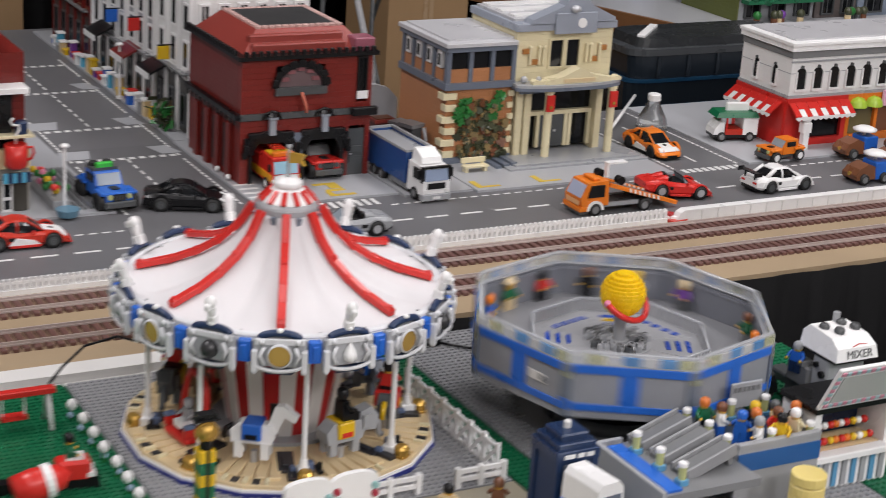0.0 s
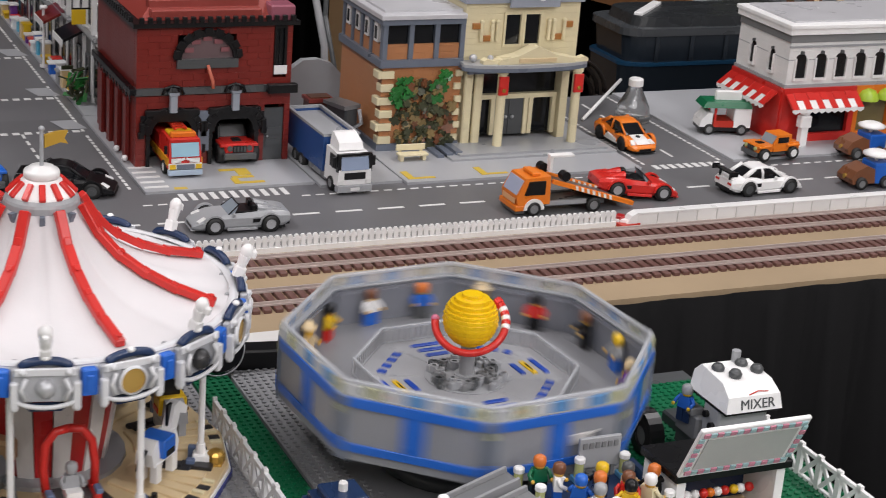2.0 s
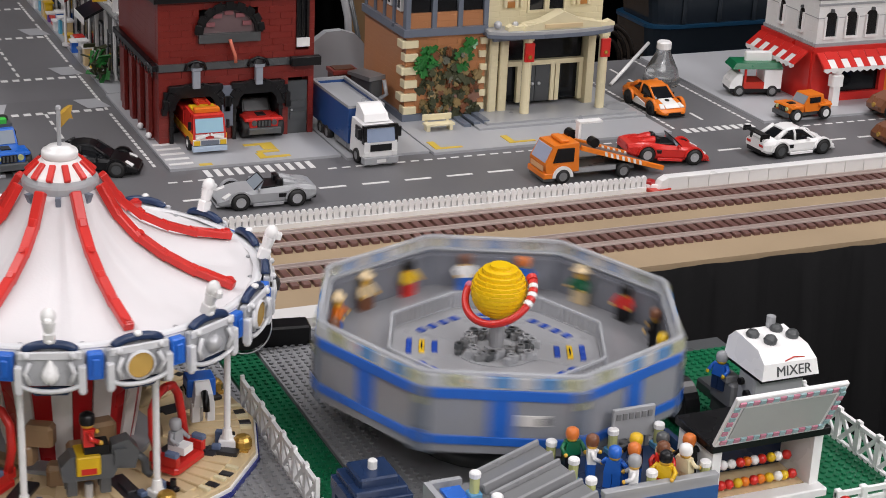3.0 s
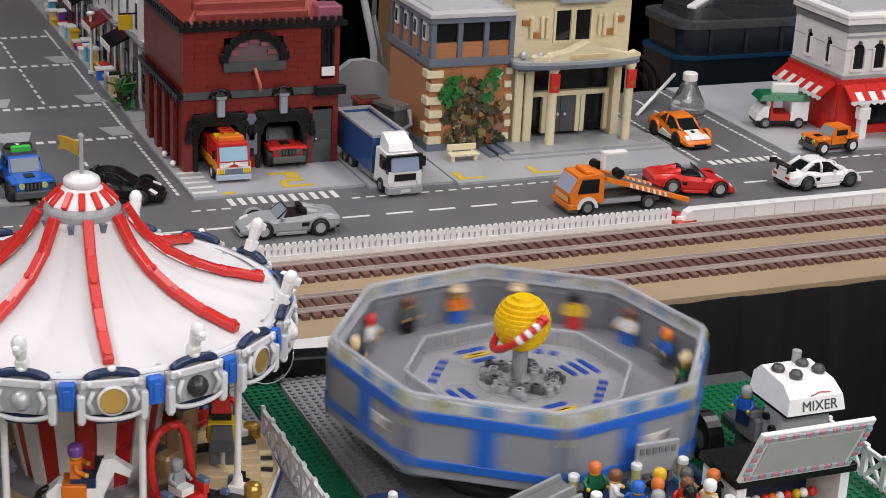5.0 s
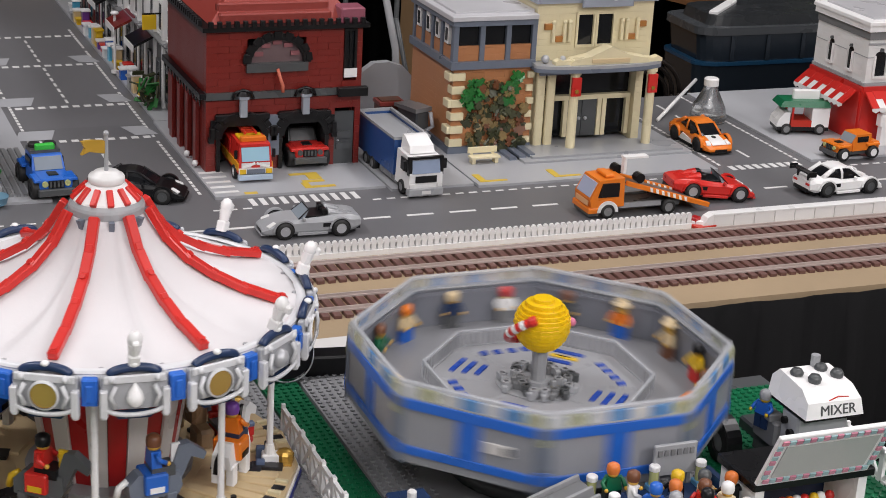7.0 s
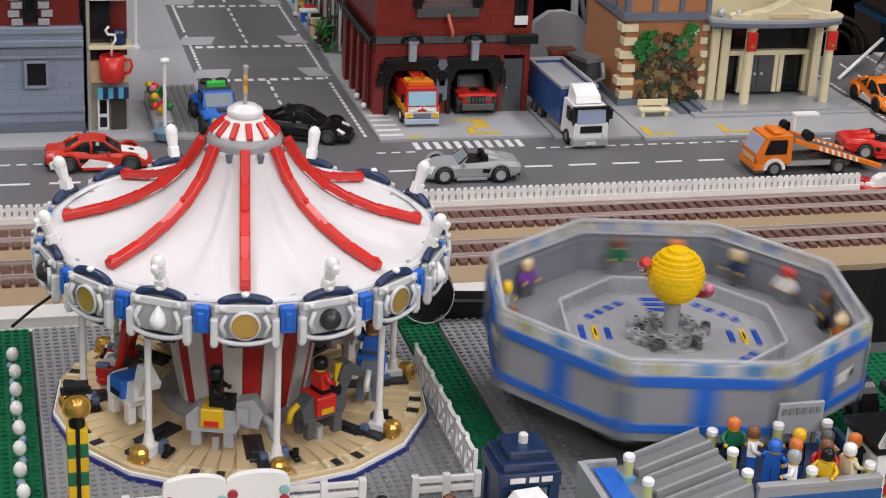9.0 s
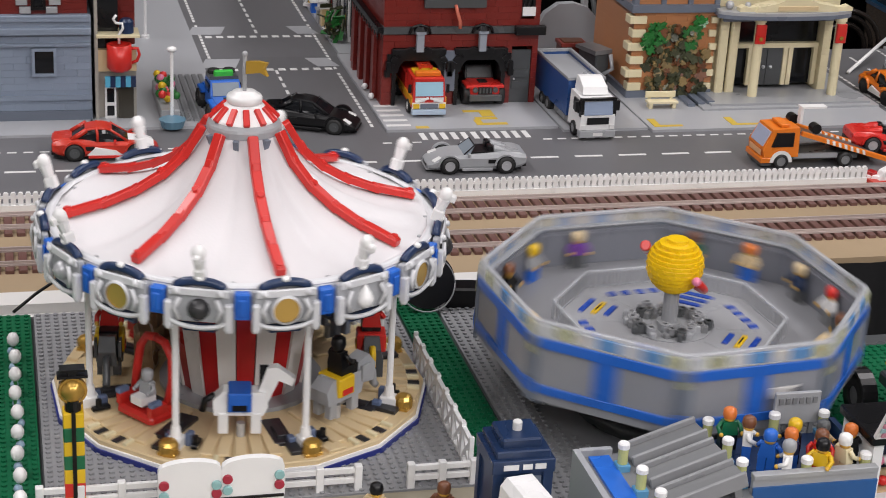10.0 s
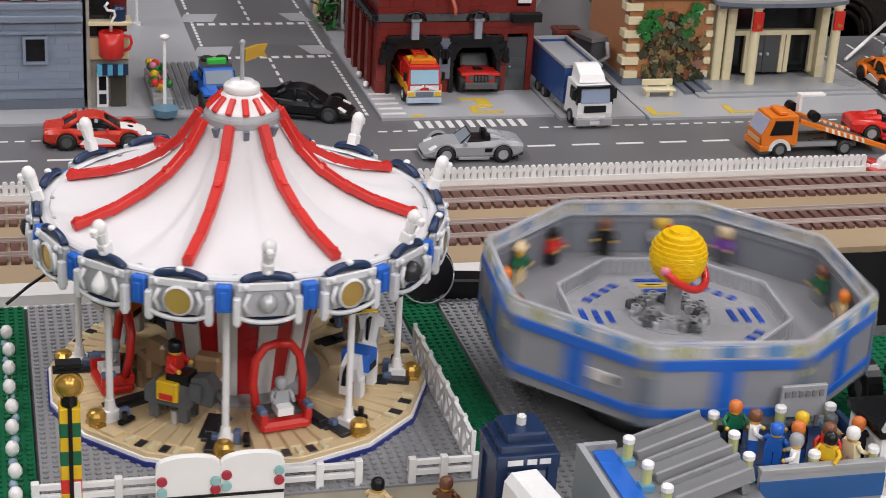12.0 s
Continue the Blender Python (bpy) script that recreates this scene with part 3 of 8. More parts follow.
def build_town_hall():
    b = thing("town_hall", pose(1.322, 2.385, 0.0035), "cream and brick toy town hall with a clock gable", "building")
    # low brick wing with corner stones
    W1, D1 = 0.122, 0.16
    g = Geo().box(0, 0.012, 0.0122, D1, 0.01, 0.121).box(0.0122, W1, D1 - 0.012, D1, 0.01, 0.121)
    part("side_wall", g, NOUGAT, b, "orange-brown brick wall of the wing")
    bricks_hall.append(b)
    part("plinth", Geo().box(-0.004, W1, -0.004, D1, 0.0, 0.0098), SLATE, b)
    q1 = Geo().box(0, 0.02, -0.0045, 0.012, 0, 0.0105, b=0.0008).mesh("quoin", CREAMP)
    for i in range(6):
        part("quoin", q1, None, b, m=pose(-0.003, 0, 0.0105 + i * 0.019))
        part("quoin", q1, None, b, m=pose(-0.003, 0.016, 0.0105 + i * 0.019, 0, 0, -90)) if i % 2 else None
        part("quoin", Geo().box(0, 0.011, -0.0045, 0.002, 0, 0.009, b=0.0008), CREAMP, b, m=pose(W1 - 0.012 + 0.002 * (i % 2), 0, 0.0105 + i * 0.019))
    # climbing plant in clumps
    random.seed(4)
    g = Geo()
    for i in range(150):
        x, z = random.uniform(0.022, 0.11), random.uniform(0.004, 0.1)
        if ((x - 0.066) / 0.048) ** 2 + ((z - 0.048) / 0.06) ** 2 > random.uniform(0.75, 1.1):
            continue
        m = random.choice((0, 0, 0, 1, 2))
        a = random.uniform(0, 3)
        s = random.uniform(0.004, 0.0085)
        at = Matrix.Translation((x, random.uniform(-0.008, -0.001), z)) @ Euler((random.uniform(-0.6, 0.6), a, random.uniform(-0.6, 0.6))).to_matrix().to_4x4()
        g.box(-s, s, -0.0015, 0.0015, -s * 0.5, s * 0.5, m, at).box(-s * 0.4, s * 0.4, -0.002, 0.002, -s, s, m, at)
    part("climbing_plant", g, [OLIVE, BROWN, mat("dark_tan_leaf", (0.24, 0.17, 0.07))], b, "dark olive and brown climbing plant")
    for cx, cz in ((0.026, 0.08), (0.092, 0.098), (0.033, 0.094), (0.084, 0.085)):
        g = Geo()
        for i in range(9):
            at = Matrix.Translation((cx + random.uniform(-0.012, 0.012), random.uniform(-0.01, -0.003), cz + random.uniform(-0.014, 0.014))) @ Euler((random.uniform(-0.5, 0.5), random.uniform(0, 3), 0)).to_matrix().to_4x4()
            g.box(-0.007, 0.007, -0.001, 0.001, -0.003, 0.003, 0, at).box(-0.002, 0.002, -0.0013, 0.0013, -0.007, 0.007, 0, at)
        part("leaf_clump", g, FOLIAGE, b, "bright green leaf clump")
    # glazed upper storey of the wing
    g = Geo().box(-0.006, W1 - 0.001, -0.006, D1, 0.1212, 0.132).box(-0.006, W1 - 0.001, -0.006, D1, 0.182, 0.19)
    part("grey_band", g, SLATE, b, "slate grey band")
    part("upper_core", Geo().box(0.008, W1 - 0.002, 0.01, D1 - 0.01, 0.1321, 0.1819), BLACK, b)
    for i in range(4):
        x = -0.003 + i * 0.0393
        part("mullion", Geo().box(x, x + 0.0075, -0.003, 0.008, 0.132, 0.182, b=0.0006), SLATE, b)
    for i in range(3):
        x = 0.0047 + i * 0.0393
        part("infill", Geo().box(x, x + 0.0314, 0.0, 0.006, 0.132, 0.1535), NOUGAT, b, "orange-brown infill panel")
        part("pane", Geo().box(x, x + 0.0314, 0.003, 0.005, 0.1537, 0.1819), GLASS, b)
    for i in range(4):
        y = 0.015 + i * 0.036
        part("mullion", Geo().box(-0.003, 0.0075, y + 0.027, y + 0.034, 0.132, 0.182, b=0.0006), SLATE, b)
        part("infill", Geo().box(0.0, 0.0078, y, y + 0.0268, 0.132, 0.15), NOUGAT, b)
        part("side_window", Geo().box(-0.002, 0.004, y + 0.006, y + 0.02, 0.152, 0.18).box(-0.0025, -0.002, y + 0.009, y + 0.017, 0.156, 0.174, 1), [WHITE, GLASS], b)
    part("wing_roof", Geo().box(-0.009, W1 - 0.001, -0.009, D1 + 0.003, 0.1902, 0.197, b=0.001).box(0.002, W1 - 0.001, 0.008, D1 - 0.006, 0.197, 0.2), ROOFG, b, "pale grey flat roof")
    # tall cream block
    X0, X1, D2 = W1, 0.304, 0.15
    for a in ((X0, X0 + 0.06, 0, 0.012, 0.128, 0.21), (X1 - 0.06, X1, 0, 0.012, 0.128, 0.21), (X0 + 0.06, X1 - 0.06, 0, 0.012, 0.128, 0.145), (X0 + 0.06, X1 - 0.06, 0, 0.012, 0.196, 0.21)):
        part("front_wall", Geo().box(*a), CREAM, b)
    for a in ((X0, X0 + 0.012, 0.0122, D2, 0, 0.21), (X1 - 0.012, X1, 0.0122, D2, 0, 0.21), (X0 + 0.0122, X1 - 0.0122, D2 - 0.012, D2, 0, 0.21)):
        part("side_wall", Geo().box(*a), CREAM, b)
    for x in (X0 + 0.0755, X0 + 0.1065):
        window(b, 0.0305, 0.0505, CREAMP, pose(x, 0.004, 0.1455), bars=False)
    for s in (-1, 1):
        c = (X0 + X1) / 2
        for dx, dz in ((0.072, 0.173), (0.055, 0.155)):
            part("brick_patch", Geo().box(c + s * dx - 0.008, c + s * dx + 0.008, -0.004, 0.001, dz, dz + 0.0085, b=0.0008), mat("ochre_plate", (0.38, 0.16, 0.04)), b, "ochre ornamental plate")
        for dx in (0.041, 0.049, 0.066):
            part("ornament", Geo().cyl(0.003, 0.155, 0.182, 8, cx=c + s * dx, cy=-0.003, c=0.001).ball(0.0036, c + s * dx, -0.003, 0.183), CREAMP, b)
    # balcony on pillars
    n = 16
    poly = [(X0 - 0.006, 0.012), (X0 - 0.006, -0.02)]
    poly += [((X0 + X1) / 2 + 0.1 * math.cos(a), -0.02 - 0.022 * math.sin(a)) for a in [math.pi * (1 - k / n) for k in range(n + 1)]]
    poly += [(X1 + 0.002, -0.02), (X1 + 0.002, 0.012)]
    for z0, z1, mm, e in ((0.118, 0.1235, SLATE, 1.0), (0.1236, 0.1278, LGREY, 1.0)):
        vs = [(x, y, z) for z in (z0, z1) for x, y in poly]
        k = len(poly)
        fs = [tuple(range(k - 1, -1, -1)), tuple(range(k, 2 * k))] + [(i, (i + 1) % k, (i + 1) % k + k, i + k) for i in range(k)]
        part("balcony_slab", Geo().add(vs, fs), mm, b)
    c = (X0 + X1) / 2 + 0.012
    part("pediment", Geo().prism([(c - 0.062, 0.128), (c + 0.062, 0.128), (c + 0.058, 0.135), (c + 0.03, 0.14), (c, 0.153), (c - 0.03, 0.14), (c - 0.058, 0.135)], -0.034, -0.012), CREAMP, b, "cream gable over the balcony")
    for sd in (-1, 1):
        part("balcony_scroll", Geo().prism([(c + sd * 0.058, 0.128), (c + sd * 0.084, 0.128), (c + sd * 0.084, 0.133), (c + sd * 0.078, 0.136), (c + sd * 0.07, 0.1335), (c + sd * 0.058, 0.1345)], -0.03, -0.018), CREAMP, b, "low cream scroll beside the gable")
    part("pediment_panel", Geo().box(c - 0.03, c + 0.03, -0.0358, -0.034, 0.1305, 0.1365, b=0.0005), TAN, b)
    part("balcony_fringe", Geo().box(X0, X1, -0.023, -0.018, 0.1125, 0.118, b=0.0006), SLATE, b)
    part("finial", Geo().ball(0.006, X0 + 0.01, -0.014, 0.134).ball(0.0045, X0 + 0.034, -0.02, 0.135), SILVER, b)
    for x in (X0 + 0.053, X1 - 0.008):
        p = part("pillar", Geo().cyl(0.009, 0.0, 0.004, 16, cx=x, cy=-0.02).cyl(0.0068, 0.004, 0.113, 16, cx=x, cy=-0.02).cyl(0.0085, 0.113, 0.118, 16, cx=x, cy=-0.02), CREAMP, b, "cream round pillar", m=pose(0, 0, 0.006))
        p.matrix_basis = pose(0, -0.006, 0.0)
        fl = part("banner", Geo().box(x - 0.0075, x + 0.0075, -0.034, -0.029, 0.083, 0.11, b=0.001), RED, b, "red banner on the pillar")
        part("crest", Geo().cyl(0.003, 0.0, 0.0012, 10, at=pose(x, -0.034, 0.09, 90)), GOLD, fl)
    for x in (X0 + 0.004, X0 + 0.02):
        part("pilaster", Geo().box(x, x + 0.013, -0.008, 0.0, 0.006, 0.118, b=0.002), CREAM, b)
    # recessed entrance
    part("entrance_back", Geo().box(X0 + 0.034, X1 - 0.014, 0.03, 0.034, 0.007, 0.118), GLASS, b, "dark glazed entrance wall")
    g = Geo().box(X0 + 0.034, X1 - 0.014, 0.02, 0.029, 0.062, 0.069)
    for x in (X0 + 0.034, X0 + 0.062, X0 + 0.116, X0 + 0.124, X1 - 0.02):
        g.box(x, x + 0.0065, 0.021, 0.028, 0.007, 0.062)
    part("door_frame", g, CREAMP, b)
    dr = part("door", Geo().box(X0 + 0.069, X0 + 0.0915, 0.023, 0.027, 0.007, 0.0615).box(X0 + 0.0925, X0 + 0.1155, 0.023, 0.027, 0.007, 0.0615), DGREY, b, "dark double door")
    part("door_handle", Geo().ball(0.0028, X0 + 0.087, 0.021, 0.034).ball(0.0028, X0 + 0.0975, 0.021, 0.034), SILVER, dr)
    part("soffit", Geo().box(X0 + 0.0125, X1 - 0.0125, 0.0125, 0.1, 0.1182, 0.122), DGREY, b)
    # grey crown with stepped gable, clock and roof
    part("crown", Geo().box(X0 - 0.004, X1 + 0.004, -0.006, D2 + 0.002, 0.2102, 0.222, b=0.001), PALEBG, b, "blue-grey cornice")
    gb = part("gable", Geo().prism([(c - 0.085, 0.2222), (c + 0.077, 0.2222), (c + 0.075, 0.229), (c + 0.03, 0.25), (c + 0.02, 0.262), (c - 0.014, 0.262), (c - 0.022, 0.25), (c - 0.08, 0.229)], -0.009, 0.016), PALEBG, b, "blue-grey stepped gable")
    part("gable_panel", Geo().box(c - 0.04, c + 0.04, -0.012, -0.0092, 0.205, 0.24, b=0.002), PALEBG, gb)
    part("clock_face", Geo().cyl(0.008, 0, 0.002, 20, at=pose(c + 0.01, -0.012, 0.222, 90)), WHITE, gb, "white round clock face")
    part("ornament", Geo().ball(0.009, c - 0.004, -0.011, 0.245, sz=0.7), SILVER, gb)
    part("roof", Geo().box(X0 + 0.004, X1 - 0.004, 0.018, D2 - 0.006, 0.2222, 0.226), ROOFG, b, "pale grey roof of the main block")
    g = Geo()
    for y in (0.03, 0.075, 0.12):
        g.box(X0 + 0.012, X1 - 0.03, y, y + 0.02, 0.2262, 0.229)
    part("roof_tile", g, WHITE, b)
    # steps
    st = Geo().box(X0 - 0.036, X1 + 0.046, -0.068, 0.0, 0, 0.003).box(X0 - 0.02, X1 + 0.036, -0.058, 0.0, 0.003, 0.0062)
    part("steps", st, LGREY, b, "light grey steps before the entrance", m=pose(0, -0.002, 0))
    g = Geo()
    for i in range(3):
        g.box(X0 - 0.05 + i * 0.014, X0 - 0.04 + i * 0.014, -0.05, -0.008, 0.0, 0.004 + i * 0.002)
    part("side_steps", g, SLATE, b, "dark side steps")


def shop_building():
    b = thing("corner_shop", pose(1.956, 2.32, 0.0035), "white two-storey toy corner block with shops below", "building")
    L, D = 0.52, 0.138
    part("upper_wall", Geo().box(0, L, 0, 0.012, 0.085, 0.155).box(0, 0.012, 0.0122, D, 0.085, 0.155).box(L - 0.012, L, 0.0122, D, 0.085, 0.155).box(0.0122, L - 0.0122, D - 0.012, D, 0.0, 0.155), WHITEB, b)
    part("frieze_band", Geo().box(-0.002, L, -0.002, D, 0.1552, 0.168), GREY, b, "grey band under the cornice")
    part("cornice", Geo().box(-0.007, L, -0.007, D + 0.003, 0.1682, 0.178, b=0.001).box(-0.01, L, -0.01, D + 0.004, 0.178, 0.184, b=0.001), WHITE, b)
    part("roof", Geo().box(0.006, L - 0.01, 0.006, D - 0.008, 0.184, 0.187), ROOFG, b, "pale grey flat roof")
    g = Geo().box(-0.003, L, -0.003, D, 0.085, 0.09).box(-0.002, L, -0.002, 0.0, 0.147, 0.15)
    part("string_course", g, LGREY, b)
    win = Geo().prism([(-0.0092, 0.0), (0.0092, 0.0), (0.0092, 0.03), (0.008, 0.034), (0.0045, 0.0365), (0, 0.037), (-0.0045, 0.0365), (-0.008, 0.034), (-0.0092, 0.03)], -0.0012, 0.0)
    wm = win.mesh("window", mat("black_window", (0.006, 0.006, 0.007), 0.2, bump=0.0))
    ar = Geo().box(-0.0115, 0.0115, -0.005, 0.0, -0.0035, 0.0).box(-0.0116, -0.0094, -0.0045, 0, 0, 0.031, b=0.0004).box(0.0094, 0.0116, -0.0045, 0, 0, 0.031, b=0.0004)
    ar.prism([(-0.0026, 0.0372), (0.0026, 0.0372), (0.0018, 0.042), (-0.0018, 0.042)], -0.0045, 0.0, 1)
    am = ar.mesh("window_frame", [WHITE, DGREY])
    for i in range(14):
        w = part("window", wm, None, b, m=pose(0.022 + i * 0.0365, 0, 0.1))
        part("window_frame", am, None, w)
    for y in (0.042, 0.094):
        w = part("window", wm, None, b, m=Matrix.Translation((0, y, 0.102)) @ Euler((0, 0, radians(-90))).to_matrix().to_4x4() @ Matrix.Diagonal((0.6, 1, 0.9, 1)))
        part("window_frame", am, None, w)
    # shop fronts
    for nm, q in (("shop_pier", (-0.004, 0.04, -0.006, 0.0, 0, 0.085)), ("shop_base", (0.04, 0.13, -0.006, 0.006, 0.0, 0.012)), ("shop_fascia", (0.04, 0.13, -0.006, 0.006, 0.06, 0.085)), ("shop_pier", (0.12, 0.13, -0.006, 0.006, 0.012, 0.06)), ("shop_side", (-0.006, -0.0001, 0.0, D, 0, 0.0845))):
        part(nm, Geo().box(*q), RED, b, "red shop front")
    part("shop_window", Geo().box(0.04, 0.12, 0.001, 0.004, 0.012, 0.06), GLASS, b)
    part("orange_shop", Geo().box(0.1305, 0.245, -0.006, 0.006, 0.0, 0.012).box(0.1305, 0.245, -0.006, 0.006, 0.064, 0.085).box(0.1305, 0.138, -0.006, 0.006, 0.012, 0.064).box(0.195, 0.202, -0.006, 0.006, 0.012, 0.064).box(0.238, 0.245, -0.006, 0.006, 0.012, 0.064), ORANGE, b, "orange shop front")
    part("shop_window", Geo().box(0.138, 0.195, 0.001, 0.004, 0.012, 0.064), mat("lit_shop_window", (0.16, 0.13, 0.06), 0.1), b)
    part("shop_door", Geo().box(0.202, 0.238, 0.001, 0.005, 0.0, 0.064), BROWN, b)
    part("yellow_shop", Geo().box(0.2455, 0.33, -0.006, 0.006, 0.0, 0.014).box(0.2455, 0.33, -0.006, 0.006, 0.07, 0.085).box(0.2455, 0.255, -0.006, 0.006, 0.014, 0.07).box(0.322, 0.33, -0.006, 0.006, 0.014, 0.07), YELLOW, b, "yellow shop front")
    part("shop_window", Geo().box(0.255, 0.322, 0.001, 0.004, 0.014, 0.07), GLASS, b)
    part("grey_shop", Geo().box(0.3305, L, -0.004, 0.006, 0.0, 0.085), DGREY, b, "dark grey shop front")
    part("shop_sign", Geo().box(0.205, 0.245, -0.012, -0.0065, 0.062, 0.09, b=0.002), mat("pale_pink_board", (0.68, 0.38, 0.5)), b, "pale pink shop sign")
    sg = part("shop_sign", Geo().box(0.28, 0.325, -0.012, -0.0065, 0.06, 0.088), WHITE, b, "white and yellow shop sign")
    part("sign_stripe", Geo().box(0.28, 0.325, -0.0125, -0.012, 0.06, 0.066), YELLOW, sg)
    # striped awning of slanting strips
    aw = part("awning", Geo().box(-0.006, 0.13, -0.004, 0.0, 0.078, 0.083), RED, b, "red and white striped awning")
    for i in range(11):
        g = Geo().prism([(0, 0), (0.0118, 0), (0.0118, 0.003), (0, 0.003)], 0, 0.03)
        part("awning_strip", g, WHITE if i % 2 else RED, aw, m=pose(i * 0.0118 - 0.003, -0.032, 0.058, 38))
        if i % 2:
            part("awning_top", Geo().box(0, 0.0118, 0.016, 0.0302, 0.0031, 0.0042), RED, aw, m=pose(i * 0.0118 - 0.003, -0.032, 0.058, 38))
    for i in range(11):
        g = Geo().prism([(0, 0), (0.0118, 0), (0.0118, 0.003), (0, 0.003)], 0, 0.03)
        side = Matrix.Translation((-0.032, 0.134 - i * 0.0118, 0.058)) @ Euler((0, 0, radians(-90))).to_matrix().to_4x4() @ Euler((radians(38), 0, 0)).to_matrix().to_4x4()
        part("awning_strip", g, WHITE if i % 2 else RED, aw, m=side)
        if i % 2:
            part("awning_top", Geo().box(0, 0.0118, 0.016, 0.0302, 0.0031, 0.0042), RED, aw, m=side)
    val = Geo().prism([(0, 0), (0.0059, -0.0032), (0.0118, 0), (0.0118, 0.004), (0, 0.004)], -0.0012, 0.0012).mesh("valance", WHITE)
    for i in range(11):
        part("valance", val, None, aw, m=pose(i * 0.0118 - 0.003, -0.0328, 0.0555))
        part("valance", val, None, aw, m=Matrix.Translation((-0.0328, 0.134 - i * 0.0118, 0.0555)) @ Euler((0, 0, radians(-90))).to_matrix().to_4x4())
    part("wall_line", Geo().box(-0.0006, L, -0.0006, 0.0, 0.1275, 0.1287).box(-0.0006, 0.0, 0.0, D, 0.1275, 0.1287), LGREY, b, "thin grey line along the wall")
    for x0 in (0.134, 0.17, 0.25):
        g = Geo().lathe([(0.018, 0), (0.0165, 0.008), (0.012, 0.0145), (0.0, 0.018)], 18, 0)
        part("shade", g, LIME, b, "lime green rounded shade", m=pose(x0 + 0.018, -0.006, 0.063))
    # white figure-like ornament by the corner
    g = Geo().box(0.02, 0.032, -0.03, -0.02, 0, 0.03).box(0.016, 0.036, -0.032, -0.018, 0.03, 0.048, b=0.002).ball(0.009, 0.026, -0.025, 0.055)
    part("corner_ornament", g, WHITE, b, "white ornament over the corner door")


SHOPM = mat("dark_shop_front", (0.05, 0.047, 0.043), 0.3, var=0.3, scale=90)


def house_row():
    """Houses along the side street; their fronts face the street."""
    random.seed(9)
    specs = [(2.63, 2.8, 0.235, WHITEB, WHITE, "white toy house with tall narrow bays"), (2.805, 2.95, 0.215, LGREYB, WHITE, "light grey toy house with tall white bays"), (2.955, 3.15, 0.19, SANDB, WHITE, "blue-grey toy house with small windows"), (3.155, 3.4, 0.22, TAN, DRED, "tan toy house at the street's end")]
    for y0, y1, h, wall, trim, lab in specs:
        b = thing("town_house", pose(0.99, y0, 0.0035), lab, "building", "houses along the side street")
        L = y1 - y0
        part("wall", Geo().box(0, 0.2, 0, L, 0, h), wall, b)
        part("cornice", Geo().box(-0.006, 0.204, -0.002, L - 0.002, h, h + 0.006), trim, b)
        part("string_course", Geo().box(-0.003, 0.2, 0, L - 0.002, h * 0.42, h * 0.42 + 0.005), trim, b)
        part("shop_front", Geo().box(-0.0028, -0.0004, 0.003, L - 0.005, 0.002, h * 0.41), SHOPM, b, "dark shop front at street level")
        for i in range(5):
            y = (i + 0.5) * L / 5
            part("balcony_bracket", Geo().prism([(-0.012, h * 0.42), (-0.0032, h * 0.42), (-0.0032, h * 0.42 - 0.01)], 0, 0.004), trim, b, m=pose(0, y, 0))
        part("balcony", Geo().box(-0.013, -0.0032, L * 0.08, L * 0.9, h * 0.425, h * 0.425 + 0.003, b=0.0005), GREY, b)
        part("roof", Geo().box(0.01, 0.19, 0.01, L - 0.01, h + 0.006, h + 0.012), DGREY, b)
        n = max(2, round(L / 0.05))
        if y0 < 2.7:
            for i in range(6):
                window(b, 0.019, 0.07, WHITE, pose(0.017 + i * 0.033, -0.001, h * 0.64))
        for fl in (0.012, h * 0.46, h * 0.72):
            for i in range(n):
                m = Matrix.Translation((-0.001, (i + 0.5) * L / n, fl)) @ Euler((0, 0, radians(-90))).to_matrix().to_4x4()
                window(b, 0.026, 0.055 if fl < 0.02 else 0.046, trim if fl > 0.02 else DGREY, m @ pose(0, -0.003 if fl < 0.02 else 0, 0), depth=0.0028)
        for i in range(n + 1):
            part("pilaster", Geo().box(-0.007, -0.0005, i * L / n - 0.004 if i else 0, i * L / n + 0.004 if i < n else L - 0.002, 0.0, h * 0.98), trim, b)
    for y, z0, mm, lab in ((2.76, 0.085, BLACK, "black awning over the pale shop"), (2.9, 0.08, DRED, "dark red awning over the shop"), (3.05, 0.085, BLACK, "black awning over the doorway")):
        a = thing("shop_awning", pose(0.99, y, z0), lab, "awning", "awnings of the side street")
        part("cloth", Geo().prism([(-0.04, 0.0), (-0.0072, 0.016), (-0.0072, 0.02), (-0.04, 0.004)], -0.032, 0.032), mm, a)
        part("valance", Geo().box(-0.0415, -0.0402, -0.032, 0.032, -0.006, 0.004), WHITE, a)
    for i in range(30):
        x, y = random.uniform(0.962, 0.978), 2.76 + 0.6 * i / 30
        mm = (YELLOW, BLUE, LGREY, PURPLE, WHITE, TAN, RED, LBLUE)[(i * 5) % 8]
        a = thing("street_stand", pose(x, y, 0.0035), "small coloured toy stand on the far pavement", "street stand", "stands along the houses")
        h = random.uniform(0.008, 0.03)
        part("body", Geo().box(-0.006, 0.006, -0.007, 0.007, 0, h, b=0.001), mm, a)
        part("top", Geo().box(-0.008, 0.008, -0.009, 0.009, h, h + 0.003, b=0.0006), WHITE if i % 2 else mm, a)
